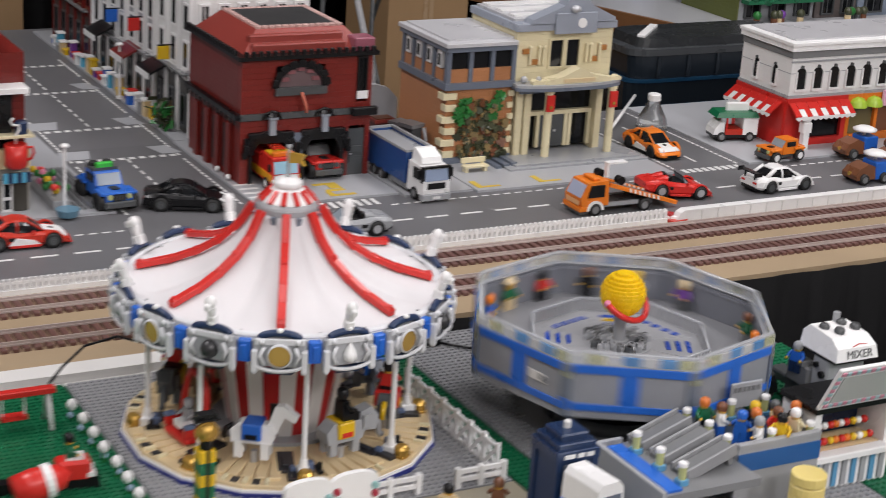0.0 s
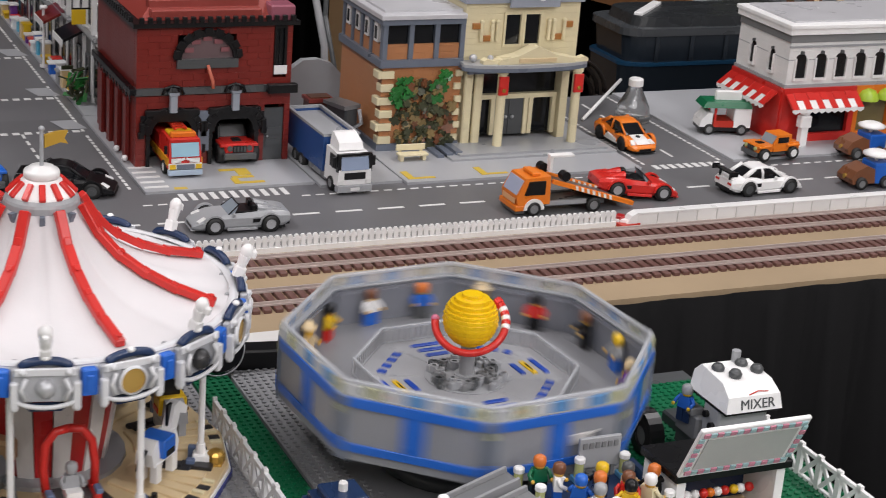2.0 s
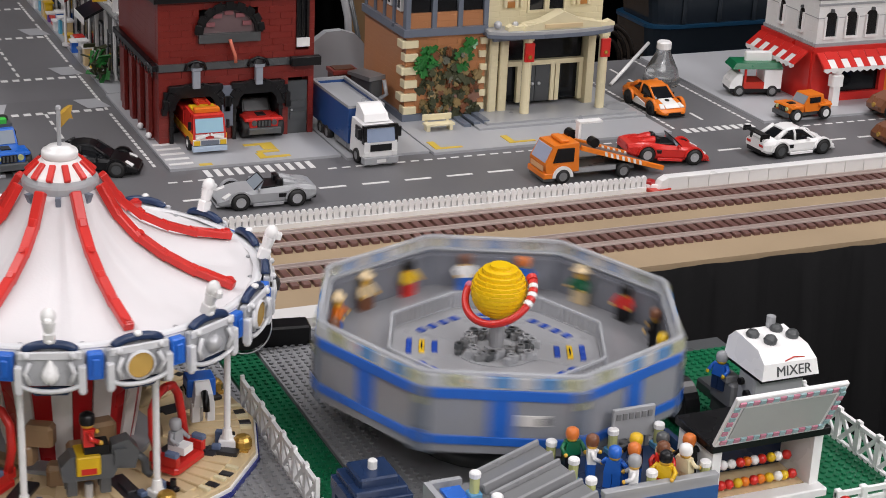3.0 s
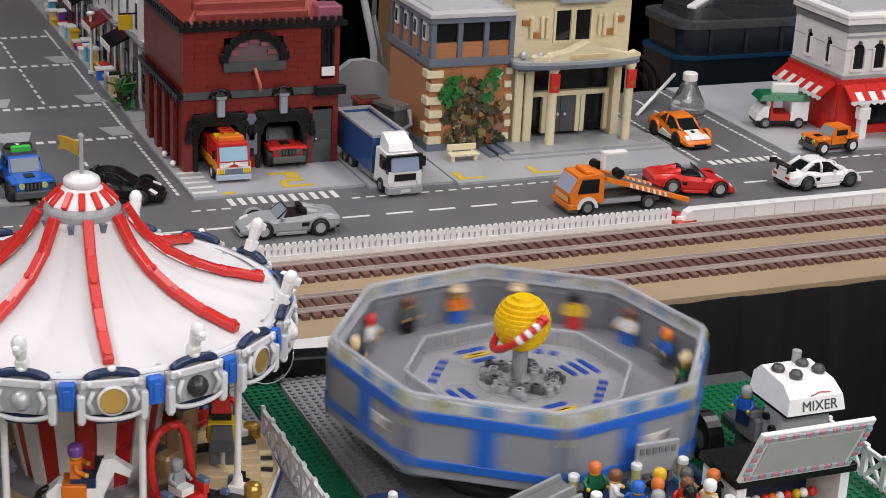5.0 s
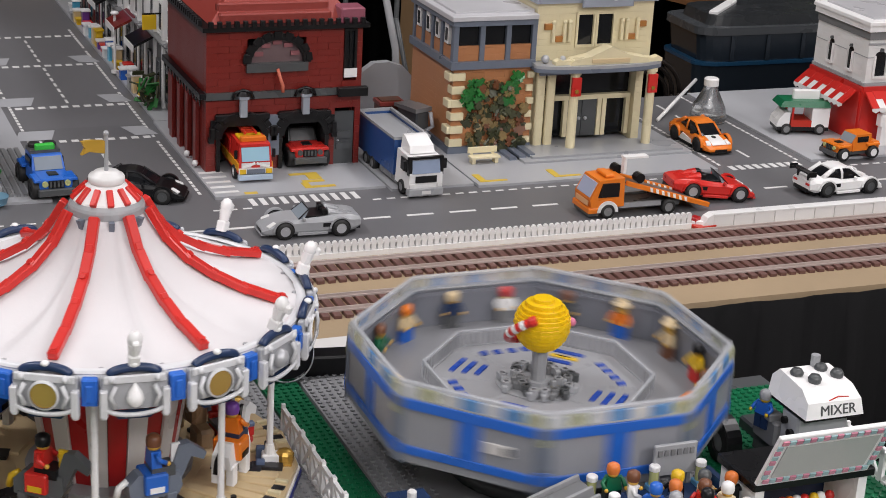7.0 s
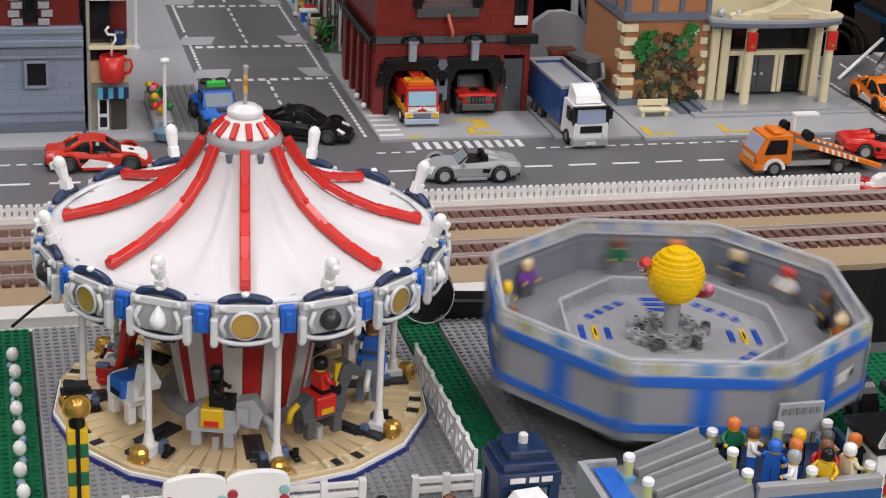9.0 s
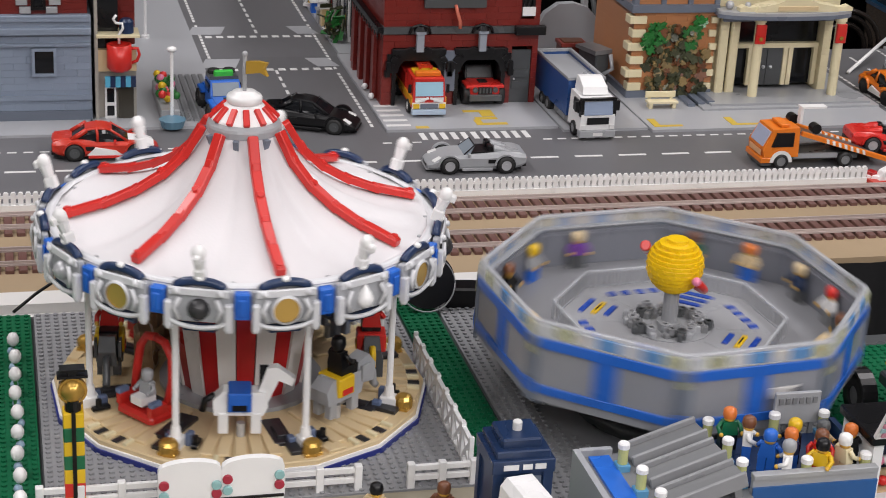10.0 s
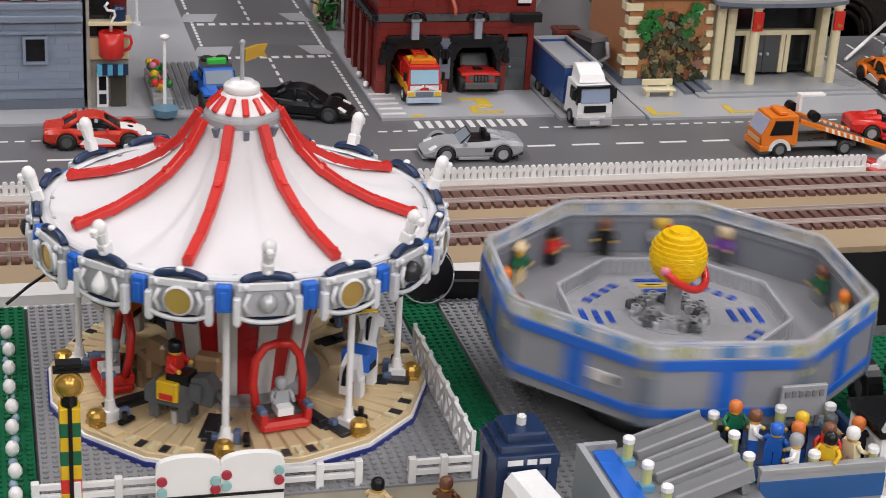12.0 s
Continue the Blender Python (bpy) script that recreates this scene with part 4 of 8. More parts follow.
    for y, z, mm in ((2.72, 0.115, YELLOW), (2.87, 0.13, RED), (2.99, 0.12, BLUE), (3.1, 0.14, DRED), (3.22, 0.12, WHITE)):
        a = thing("hanging_sign", pose(0.983, y, z), "small coloured toy sign on a house front", "sign", "signs of the side street")
        part("board", Geo().box(-0.022, -0.001, -0.002, 0.002, 0.0, 0.022, b=0.0006), mm, a)
        part("bracket", Geo().box(-0.022, 0.004, -0.001, 0.001, 0.0222, 0.0245), BLACK, a)
    b = thing("fire_escape", pose(0.985, 2.6, 0.0035), "grey toy scaffold of posts beside the fire station", "scaffold")
    for y in (-0.012, 0.012):
        part("post", Geo().cyl(0.004, 0, 0.11, 10, cx=0.0, cy=y), LGREY, b)
    part("platform", Geo().box(-0.012, 0.012, -0.016, 0.016, 0.11, 0.116), GREY, b)
    sh = thing("shrub", pose(0.964, 2.7, 0.0035), "dark toy shrub with green leaves by the kerb", "plant")
    g = Geo()
    for i in range(40):
        at = Matrix.Translation((random.uniform(-0.012, 0.012), random.uniform(-0.03, 0.03), random.uniform(0.004, 0.045))) @ Euler((random.random() * 3, random.random() * 3, random.random() * 3)).to_matrix().to_4x4()
        g.box(-0.009, 0.009, -0.003, 0.003, -0.001, 0.001, 0 if i % 3 else 1, at)
    part("leaves", g, [OLIVE, FOLIAGE], sh)


def left_buildings():
    b = thing("police_building", pose(0.2, 2.34, 0.0035), "blue-grey and dark red toy building with stone bands", "building")
    W, D = 0.388, 0.23
    part("lower_wall", Geo().box(0, W, 0.0045, D, 0.012, 0.112), SANDB, b, "sand blue lower wall")
    bricks_police.append(b)
    part("plinth", Geo().box(-0.003, W, -0.004, D, 0, 0.012), SLATE, b)
    part("ledge", Geo().box(-0.003, W, -0.008, D, 0.1122, 0.12, b=0.001).box(0, W, -0.003, D, 0.12, 0.128).box(-0.003, W, -0.006, D, 0.128, 0.136, b=0.001).box(0, W - 0.001, -0.005, 0, 0.096, 0.1, b=0.001).box(0, W, -0.004, 0, 0.026, 0.032), SANDB, b, "stepped sand blue ledges")
    part("upper_wall", Geo().box(0.004, W - 0.004, 0.004, D, 0.1362, 0.3), DRED, b, "dark red upper wall")
    for x in (0.068, 0.195, 0.33):
        window(b, 0.03, 0.036, SANDB, pose(x, -0.0008, 0.058), bars=False)
        w = window(b, 0.018, 0.08, BLACK, pose(x - 0.005, 0.0035, 0.142), bars=False)
        q = Geo().box(0, 0.014, -0.006, 0.0, 0, 0.008, b=0.0008).mesh("quoin", LGREY)
        for i in range(8):
            part("quoin", q, None, b, m=pose(x - 0.028 - 0.004 * (i % 2), 0.004, 0.138 + i * 0.0105))
            part("quoin", q, None, b, m=pose(x + 0.004 + 0.004 * (i % 2), 0.004, 0.138 + i * 0.0105))
    # narrow coffee shop
    c = thing("coffee_shop", pose(0.592, 2.335, 0.0035), "narrow toy coffee shop with a red cup sign", "building")
    part("wall", Geo().box(0.004, 0.052, 0.01, 0.2, 0, 0.062).box(0.0, 0.004, 0.0, 0.2, 0, 0.22), mat("grey_tan_wall", (0.36, 0.34, 0.3)), c)
    part("tan_band", Geo().box(0.0042, 0.052, 0.004, 0.02, 0.0622, 0.09), TAN, c)
    part("upper_wall", Geo().box(0.0042, 0.052, 0.03, 0.2, 0.0902, 0.22), DRED, c, "dark red upper storey set back")
    part("glazed_corner", Geo().box(0.0045, 0.03, 0.012, 0.0298, 0.0902, 0.17), GLASS, c)
    part("shelf", Geo().box(0.002, 0.056, -0.006, 0.03, 0.108, 0.112, b=0.0008), CREAMP, c)
    part("top_shelf", Geo().box(0.004, 0.05, -0.004, 0.03, 0.17, 0.178, b=0.0008), WHITE, c)
    part("ledge_block", Geo().cyl(0.009, 0.1122, 0.13, 14, cx=0.04, cy=0.006, c=0.003), NAVY, c, "dark blue round fitting")
    sgn = part("cup_sign", Geo().lathe([(0, 0.066), (0.012, 0.066), (0.0155, 0.07), (0.0155, 0.1), (0.013, 0.1), (0.012, 0.098), (0, 0.098)], 20, 0, 0.03, -0.004).tube([(0.0445, -0.004, 0.094), (0.053, -0.004, 0.094), (0.055, -0.004, 0.086), (0.052, -0.004, 0.078), (0.044, -0.004, 0.075)], 0.002), RED, c, "big red coffee cup sign")
    part("steam", Geo().tube([(0.03, -0.004, 0.1), (0.03, -0.004, 0.112), (0.035, -0.004, 0.12), (0.034, -0.004, 0.126), (0.026, -0.004, 0.127), (0.023, -0.004, 0.132), (0.027, -0.004, 0.137)], 0.0018, 8), WHITE, sgn, "white curl of steam")
    for i in range(6):
        part("awning_strip", Geo().prism([(0, 0), (0.0062, 0), (0.0062, 0.014), (0, 0.014)], 0, 0.004), LBLUE if i % 2 == 0 else NAVY, c, m=pose(0.012 + i * 0.0064, -0.006, 0.044))
    part("door", Geo().box(0.012, 0.026, 0.004, 0.0098, 0.0, 0.044).box(0.0145, 0.0235, 0.003, 0.004, 0.022, 0.04, 1).box(0.0145, 0.0235, 0.003, 0.004, 0.004, 0.017, 1), [WHITE, GLASS], c, "white door with two dark panes")
    part("display", Geo().box(0.029, 0.048, 0.004, 0.0098, 0.0, 0.044), mat("dark_display", (0.05, 0.045, 0.035), 0.2), c)


def lamp_post(x, y, h=0.094):
    l = thing("street_lamp", pose(x, y, 0.0035), "white toy street lamp on the pavement", "street lamp", "street lamps")
    part("post", Geo().cyl(0.006, 0, 0.004, 12).cyl(0.0022, 0.004, h, 10), WHITE, l)
    part("lamp_head", Geo().lathe([(0, h), (0.0055, h), (0.0068, h + 0.0025), (0.005, h + 0.005), (0, h + 0.006)], 14), WHITE, l)


def background():
    t = thing("neighbour_table", pose(2.46, 3.08, 0, 0, 0, 21), "neighbouring display table with a brown edge", "table")
    part("tabletop", Geo().box(0, 2.4, -0.42, 1.9, -0.004, 0.0), PAVE, t)
    part("table_edge", Geo().box(-0.012, 0, -0.432, 1.9, -0.05, 0.002).box(0, 2.4, -0.432, -0.42, -0.05, 0.002), mat("brown_varnish", (0.2, 0.09, 0.035), 0.45), t, "brown wooden table edge")
    for x in (0.05, 1.2, 2.3):
        for y in (-0.38, 1.8):
            part("leg", Geo().box(x, x + 0.05, y, y + 0.05, -0.8, -0.004), DGREY, t)
    random.seed(21)
    for i, (x0, w, h, wall, trim, lab) in enumerate(((2.56, 0.22, 0.2, LGREYB, WHITE, "grey toy town house with a green awning"), (2.79, 0.12, 0.2, mat("dark_brown_bricks", (0.12, 0.1, 0.095), 0.4, courses=BR), WHITE, "dark toy house with white frames"), (2.92, 0.26, 0.22, SANDB, WHITE, "blue-grey toy house with white bays"))):
        b = thing("town_house", pose(x0, 3.25, 0), lab, "building", "houses on the neighbouring table")
        part("wall", Geo().box(0, w, 0, 0.22, 0, h), wall, b)
        part("side_wall", Geo().box(-0.004, -0.0002, 0, 0.22, 0, h), MGREEN if i == 0 else wall, b, "olive green side wall" if i == 0 else "")
        part("ledge", Geo().box(-0.006, w, -0.006, 0.0, 0.055, 0.062), trim, b)
        part("cornice", Geo().box(-0.006, w, -0.006, 0.0, h - 0.008, h), trim, b)
        n = 3 if w > 0.15 else 2
        for k in range(n):
            for z in (0.008, 0.075, 0.135):
                window(b, w / n * 0.62, 0.042, trim if z > 0.02 else DGREY, pose((k + 0.5) * w / n, -0.001, z))
        if i == 0:
            aw = part("awning", Geo().box(0.0, w, -0.034, -0.0062, 0.046, 0.0545), GREEN, b, "bumpy green awning over the doors")
            knob = Geo().ball(0.011, 0, 0, 0, 0, 8).mesh("awning_knob", GREEN)
            for k in range(26):
                part("awning_knob", knob, None, aw, m=pose(random.uniform(0.015, w), random.uniform(-0.03, -0.014), random.uniform(0.05, 0.064)))
            for z in (0.09, 0.14):
                for y in (0.05, 0.13):
                    part("side_window", Geo().box(-0.006, -0.0042, y, y + 0.014, z, z + 0.026), GLASS, b)
        for k in range(5):
            cx = random.uniform(0.01, w)
            part("planter", Geo().cyl(0.008, 0.0, 0.014, 10, cx=cx, cy=-0.04).ball(0.011, cx, -0.04, 0.022, 1, 8), [random.choice((BROWN, DGREY, TAN)), random.choice((OLIVE, FOLIAGE, PURPLE))], b)
    v = thing("toy_van", pose(2.5, 3.6, 0), "white and blue toy van on the neighbouring table", "toy van")
    part("body", Geo().box(0, 0.07, 0, 0.12, 0.01, 0.07, b=0.004).box(-0.001, 0.071, -0.001, 0.121, 0.012, 0.03, 1), [WHITE, BLUE], v)
    for x in (0.0, 0.07):
        for y in (0.02, 0.1):
            part("wheel", Geo().cyl(0.012, -0.005, 0.005, 14, at=pose(x, y, 0.012, 0, 90, 0)), RUBBER, v)
    # cardboard boxes and clutter behind the town
    for x, y, w, d, z0, h, lab in ((1.625, 3.2, 0.185, 0.2, -0.8, 0.945, "tall plain cardboard box standing behind the town"), (2.006, 4.3, 0.12, 0.14, -0.8, 0.49, "lower cardboard box behind the town hall"), (0.9, 3.75, 0.12, 0.2, -0.8, 0.93, "cardboard box in the dark behind the houses")):
        c = thing("cardboard_box", pose(x, y, z0), lab, "box", "cardboard boxes")
        part("body", Geo().box(0, w, 0, d, 0, h), CARD, c)
        part("flap", Geo().box(0, w, -0.002, 0.004, h, h + 0.0015).box(w * 0.49, w * 0.51, -0.0015, 0.0, 0.0, h - 0.001, 0), CARD, c)
        part("tape", Geo().box(w * 0.44, w * 0.56, -0.001, 0.0, h * 0.5, h), mat("tape", (0.36, 0.25, 0.15), 0.25), c)
    t = thing("storage_tote", pose(1.92, 2.74, -0.1), "dark translucent storage tub with blue bands", "tub")
    t.scale = (1.0, 0.5, 1.0)

    def slab_round(x0, x1, y0, y1, z0, z1, r, grow=0.0):
        pts = [(cx + r * math.cos(a), cy + r * math.sin(a)) for cx, cy, q in ((x1 - r, y1 - r, 0), (x0 + r, y1 - r, 1), (x0 + r, y0 + r, 2), (x1 - r, y0 + r, 3)) for a in [math.pi / 2 * (q + k / 5) for k in range(6)]]
        n, mx, my = len(pts), (x0 + x1) / 2, (y0 + y1) / 2
        vs = [(x, y, z0) for x, y in pts] + [(mx + (x - mx) * (1 + grow), my + (y - my) * (1 + grow), z1) for x, y in pts]
        return Geo().add(vs, [tuple(range(n - 1, -1, -1)), tuple(range(n, 2 * n))] + [(i, (i + 1) % n, (i + 1) % n + n, i + n) for i in range(n)])

    part("body", slab_round(0.01, 0.41, 0.01, 0.29, 0, 0.112, 0.05, 0.04), TOTE, t)
    band = mat("dull_blue_rim", (0.008, 0.05, 0.11), 0.3)
    part("blue_band", slab_round(0.0, 0.42, 0.0, 0.3, 0.112, 0.118, 0.055), band, t, "thin blue band")
    part("lower_band", slab_round(0.006, 0.414, 0.006, 0.294, 0.062, 0.067, 0.052), band, t, "thin blue band")
    part("upper_tub", slab_round(0.012, 0.408, 0.012, 0.288, 0.118, 0.165, 0.05, 0.03), TOTE, t)
    part("rim", slab_round(0.0, 0.42, 0.0, 0.3, 0.165, 0.178, 0.055), mat("smoky_grey_rim", (0.055, 0.06, 0.065), 0.25), t, "smoky grey rim")
    part("lid", slab_round(0.025, 0.395, 0.025, 0.275, 0.178, 0.195, 0.05, -0.03), mat("dark_lid", (0.03, 0.033, 0.036), 0.25), t)
    for i in range(5):
        part("wall_rib", Geo().box(0.06 + i * 0.07, 0.068 + i * 0.07, 0.001, 0.012, 0.12, 0.164, b=0.001), TOTE, t)
    st = thing("tote_stand", pose(1.9, 2.72, -0.8), "black trolley under the storage tub", "trolley")
    part("body", Geo().box(-0.13, 0.5, 0, 0.2, 0, 0.7), CURTAIN, st)
    k = thing("hose_coil", pose(1.835, 2.77, -0.1), "black coiled hose standing behind the town hall", "hose")
    HOSE = mat("black_hose", (0.02, 0.016, 0.014), 0.18)
    for i, (rr, tw) in enumerate(((0.055, 0), (0.048, 7), (0.06, -8))):
        part("turn", Geo().tube([(rr * math.cos(a), 0.01 * i, rr + rr * math.sin(a)) for a in [2 * math.pi * j / 28 for j in range(29)]], 0.0042, 8), HOSE, k, m=pose(0, -0.012 * i, 0.004, 0, 0, tw))
    m = thing("metal_stand", pose(1.39, 2.8, -0.8), "thin grey metal stand with crossing poles", "stand")
    part("bent_tube", Geo().tube([(-0.012, -0.06, 0.72), (-0.014, -0.04, 0.86), (-0.03, 0.0, 0.98), (-0.03, 0.0, 1.5)], 0.006, 10), SILVER, m, "bent shiny tube")
    for a, c in (((0, 0, 0), (0.004, 0.01, 1.5)), ((0.0, 0.0, 0.9), (0.03, -0.04, 0.72)), ((-0.055, 0.1, 0), (-0.05, 0.1, 1.5)), ((0.004, 0.01, 0.94), (0.09, 0.02, 1.2)), ((-0.05, 0.1, 0.96), (0.0, 0.1, 1.1))):
        part("pole", Geo().tube([a, c], 0.0042, 8), DGREY, m)
    k = thing("planter_crate", pose(1.283, 2.53, 0.0035), "dark red toy crate with a pale rim in the alley", "crate")
    part("body", Geo().box(-0.018, 0.018, -0.014, 0.014, 0.0, 0.036, b=0.001), mat("dark_rust", (0.12, 0.03, 0.02), 0.4), k)
    part("rim", Geo().box(-0.02, 0.02, -0.016, 0.016, 0.036, 0.041, b=0.0008), SALMON, k)
    part("filling", Geo().box(-0.015, 0.015, -0.011, 0.011, 0.041, 0.0425), BROWN, k)
    d = thing("shield_board", pose(1.262, 2.6, 0.0), "rounded pale grey board standing in the alley", "board")
    part("body", Geo().prism([(-0.012, 0), (0.085, 0), (0.085, 0.056), (0.068, 0.074), (0.046, 0.081), (0.022, 0.08), (0.002, 0.066), (-0.012, 0.042)], 0, 0.02, inset=0.003), LGREY, d)
    for x, y, s in ((1.292, 2.44, 1.0), (1.3, 2.49, 0.8)):
        q = thing("grey_machine", pose(x, y, 0.0035, 0, 0, 20), "small grey toy machine in the alley", "machine", "alley machines")
        part("body", Geo().box(-0.012, 0.012, -0.014, 0.014, 0, 0.05 * s, b=0.002), DGREY, q)
        part("pipe", Geo().tube([(0.0, -0.014, 0.02), (0.01, -0.024, 0.03), (0.008, -0.02, 0.05 * s)], 0.003), LGREY, q)
        part("cap", Geo().box(-0.016, 0.014, -0.016, 0.016, 0.05 * s, 0.056 * s), GREY, q)
    q = thing("fallen_barrier", pose(1.53, 2.032, 0.0), "red and white toy barrier pieces lying in the fence gap", "barrier")
    part("plate", Geo().box(-0.016, 0.014, -0.012, 0.01, 0.0, 0.004, b=0.0006), FLAME, q, m=pose(0, 0, 0, 0, 0, 12))
    part("bar", Geo().box(-0.02, 0.004, -0.003, 0.003, 0.004, 0.008, b=0.0006), WHITE, q, m=pose(0.004, -0.004, 0, 0, 0, -24))
    part("block", Geo().box(-0.006, 0.006, -0.005, 0.005, 0.004, 0.012, b=0.0008), DREDP, q, m=pose(-0.008, 0.006, 0, 0, 0, 30))
    w = thing("white_strip", pose(2.0, 2.815, 0.0955), "white plastic strip lying on the storage tub", "strip")
    part("body", Geo().box(-0.06, 0.06, -0.008, 0.008, 0.0, 0.005, at=pose(0, 0, 0, 0, 0, 44), b=0.001), WHITE, w)
    w = thing("white_pole", pose(1.706, 2.485, 0.003), "thin white pole leaning beside the branch road", "pole")
    part("body", Geo().tube([(0, 0, 0.0), (0.128, 0.115, 0.028)], 0.0028, 10), WHITE, w)


build_hall()
build_roads()
build_tracks()
build_fire_station()
build_town_hall()
shop_building()
house_row()
left_buildings()
for lx, ly in ((0.686, 2.317), (0.686, 2.72), (0.957, 2.9)):
    lamp_post(lx, ly)
background()


# ---- fairground ground, a little higher than the town ----
FAIR = 0.03

def build_fair_ground():
    plates = [
        ("plate_carousel", 0.498, 0.832, 1.318, 1.681, LGREYS, "studded light grey plate under the carousel"),
        ("plate_green_strip", 0.835, 0.8705, 1.1, 1.681, GREEN, "studded green strip beside the white fence"),
        ("plate_mixer", 0.8735, 1.158, 1.06, 1.681, LGREYS, "studded grey plate under the spinning ride"),
        ("plate_green_west", 0.12, 0.495, 1.06, 1.681, GREEN, "studded green plate beyond the flower row"),
        ("plate_green_east", 1.161, 1.32, 0.98, 1.52, GREEN, "studded green plate by the ride's truck"),
        ("plate_front", 0.5105, 0.832, 1.06, 1.315, TANP, "tan and grey path plate before the carousel"),
    ]
    for name, x0, x1, y0, y1, m, lab in plates:
        ob = struct(name, Geo().box(x0, x1, y0, y1, FAIR - 0.0038, FAIR), m, lab, "base plate")
        skip = None
        if name == "plate_carousel":
            skip = lambda x, y: (x - 0.6656) ** 2 + (y - 1.504) ** 2 < 0.148 ** 2
        if name == "plate_mixer":
            skip = lambda x, y: (x - 1.016) ** 2 + (y - 1.425) ** 2 < 0.1 ** 2
        if name != "plate_front":
            tagged(part("stud_field", Geo().studs(x0, x1, y0, y1, FAIR, m=0, skip=skip, seg=7), m, ob), kind="stuff")


LGREYS = mat("light_grey_base_plate", (0.29, 0.295, 0.305), 0.35)
TANP = mat("dark_tan_plate", (0.3, 0.27, 0.2), 0.4)


# ---- figures: plain toy figures, one mesh each ----
def figure_mesh(torso, legs, head=None, hair=None, seated=False, hat=None):
    g = Geo()
    if seated:
        g.box(-0.0062, 0.0062, -0.012, 0.003, 0.0, 0.0065, 1)
    else:
        g.box(-0.0062, -0.0003, -0.003, 0.003, 0, 0.0115, 1).box(0.0003, 0.0062, -0.003, 0.003, 0, 0.0115, 1)
    z = 0.0065 if seated else 0.0115
    g.prism([(-0.0065, z), (0.0065, z), (0.0048, z + 0.0105), (-0.0048, z + 0.0105)], -0.0032, 0.0032, 0)
    for s in (-1, 1):
        g.tube([(s * 0.0055, 0, z + 0.0095), (s * 0.0082, -0.001, z + 0.006), (s * 0.0078, -0.0055, z + 0.0035)], 0.0017, 6, 0)
        g.ball(0.0017, s * 0.0078, -0.0068, z + 0.003, 2, 6)
    g.lathe([(0, z + 0.0105), (0.0036, z + 0.0108), (0.0042, z + 0.0125), (0.0042, z + 0.0165), (0.003, z + 0.0185), (0, z + 0.0187)], 12, 2)
    if hair:
        g.lathe([(0.0045, z + 0.013), (0.005, z + 0.0155), (0.0045, z + 0.019), (0.0025, z + 0.0205), (0, z + 0.0208)], 12, 3)
    if hat:
        g.lathe([(0.0, z + 0.0175), (0.0072, z + 0.0175), (0.0072, z + 0.0185), (0.0045, z + 0.019), (0.004, z + 0.0225), (0, z + 0.023)], 12, 3)
    g.v = [(1.08 * x, 1.08 * y, 1.08 * z) for x, y, z in g.v]
    return g.mesh("toy_figure", [torso, legs, head or SKIN, hair or hat or BLACK])


def figure(m, label, torso, legs, head=None, hair=None, seated=False, hat=None, parent=None, group="toy figures"):
    me = figure_mesh(torso, legs, head, hair, seated, hat)
    if parent is not None:
        return part("rider", me, None, parent, label, m)
    return tagged(part("toy_figure", me, None, None, "", m), label, "toy figure", group)


def animal_mesh(kind, body, saddle, accent):
    """A toy horse or elephant, head towards +x."""
    g = Geo()
    e = kind == "elephant"
    h = 0.011 if e else 0.013
    for x in (-0.012, 0.01):
        for y in (-0.0055, 0.0055):
            g.box(x - 0.0035, x + 0.0035, y - 0.003, y + 0.003, 0.0, h + 0.002, 0, b=0.0006)
    g.prism([(-0.018, h), (0.015, h), (0.018, h + 0.006), (0.016, h + 0.016), (-0.012, h + 0.017), (-0.019, h + 0.01)], -0.009 if e else -0.0075, 0.009 if e else 0.0075, 0, inset=0.002)
    if e:
        g.prism([(0.014, h + 0.006), (0.03, h + 0.004), (0.033, h + 0.016), (0.026, h + 0.025), (0.015, h + 0.022)], -0.007, 0.007, 0, inset=0.0015)
        g.tube([(0.031, 0, h + 0.012), (0.037, 0, h + 0.006), (0.038, 0, h - 0.003), (0.041, 0, h - 0.006)], 0.0028, 8, 0)
        for s in (-1, 1):
            g.box(0.016, 0.024, s * 0.0085 - 0.001, s * 0.0085 + 0.001, h + 0.008, h + 0.02, 0)
    else:
        g.prism([(0.01, h + 0.012), (0.018, h + 0.008), (0.025, h + 0.024), (0.034, h + 0.02), (0.036, h + 0.025), (0.024, h + 0.034), (0.017, h + 0.033)], -0.0035, 0.0035, 0)
        g.box(0.012, 0.018, -0.001, 0.001, h + 0.018, h + 0.034, 2)
        g.tube([(-0.018, 0, h + 0.012), (-0.024, 0, h + 0.008), (-0.026, 0, h)], 0.0025, 6, 2)
    g.box(-0.009, 0.007, -0.0105, 0.0105, h + 0.004, h + 0.0175, 1, b=0.001)
    g.box(-0.006, 0.004, -0.0112, 0.0112, h + 0.005, h + 0.009, 2)
    return g.mesh(kind, [body, saddle, accent])


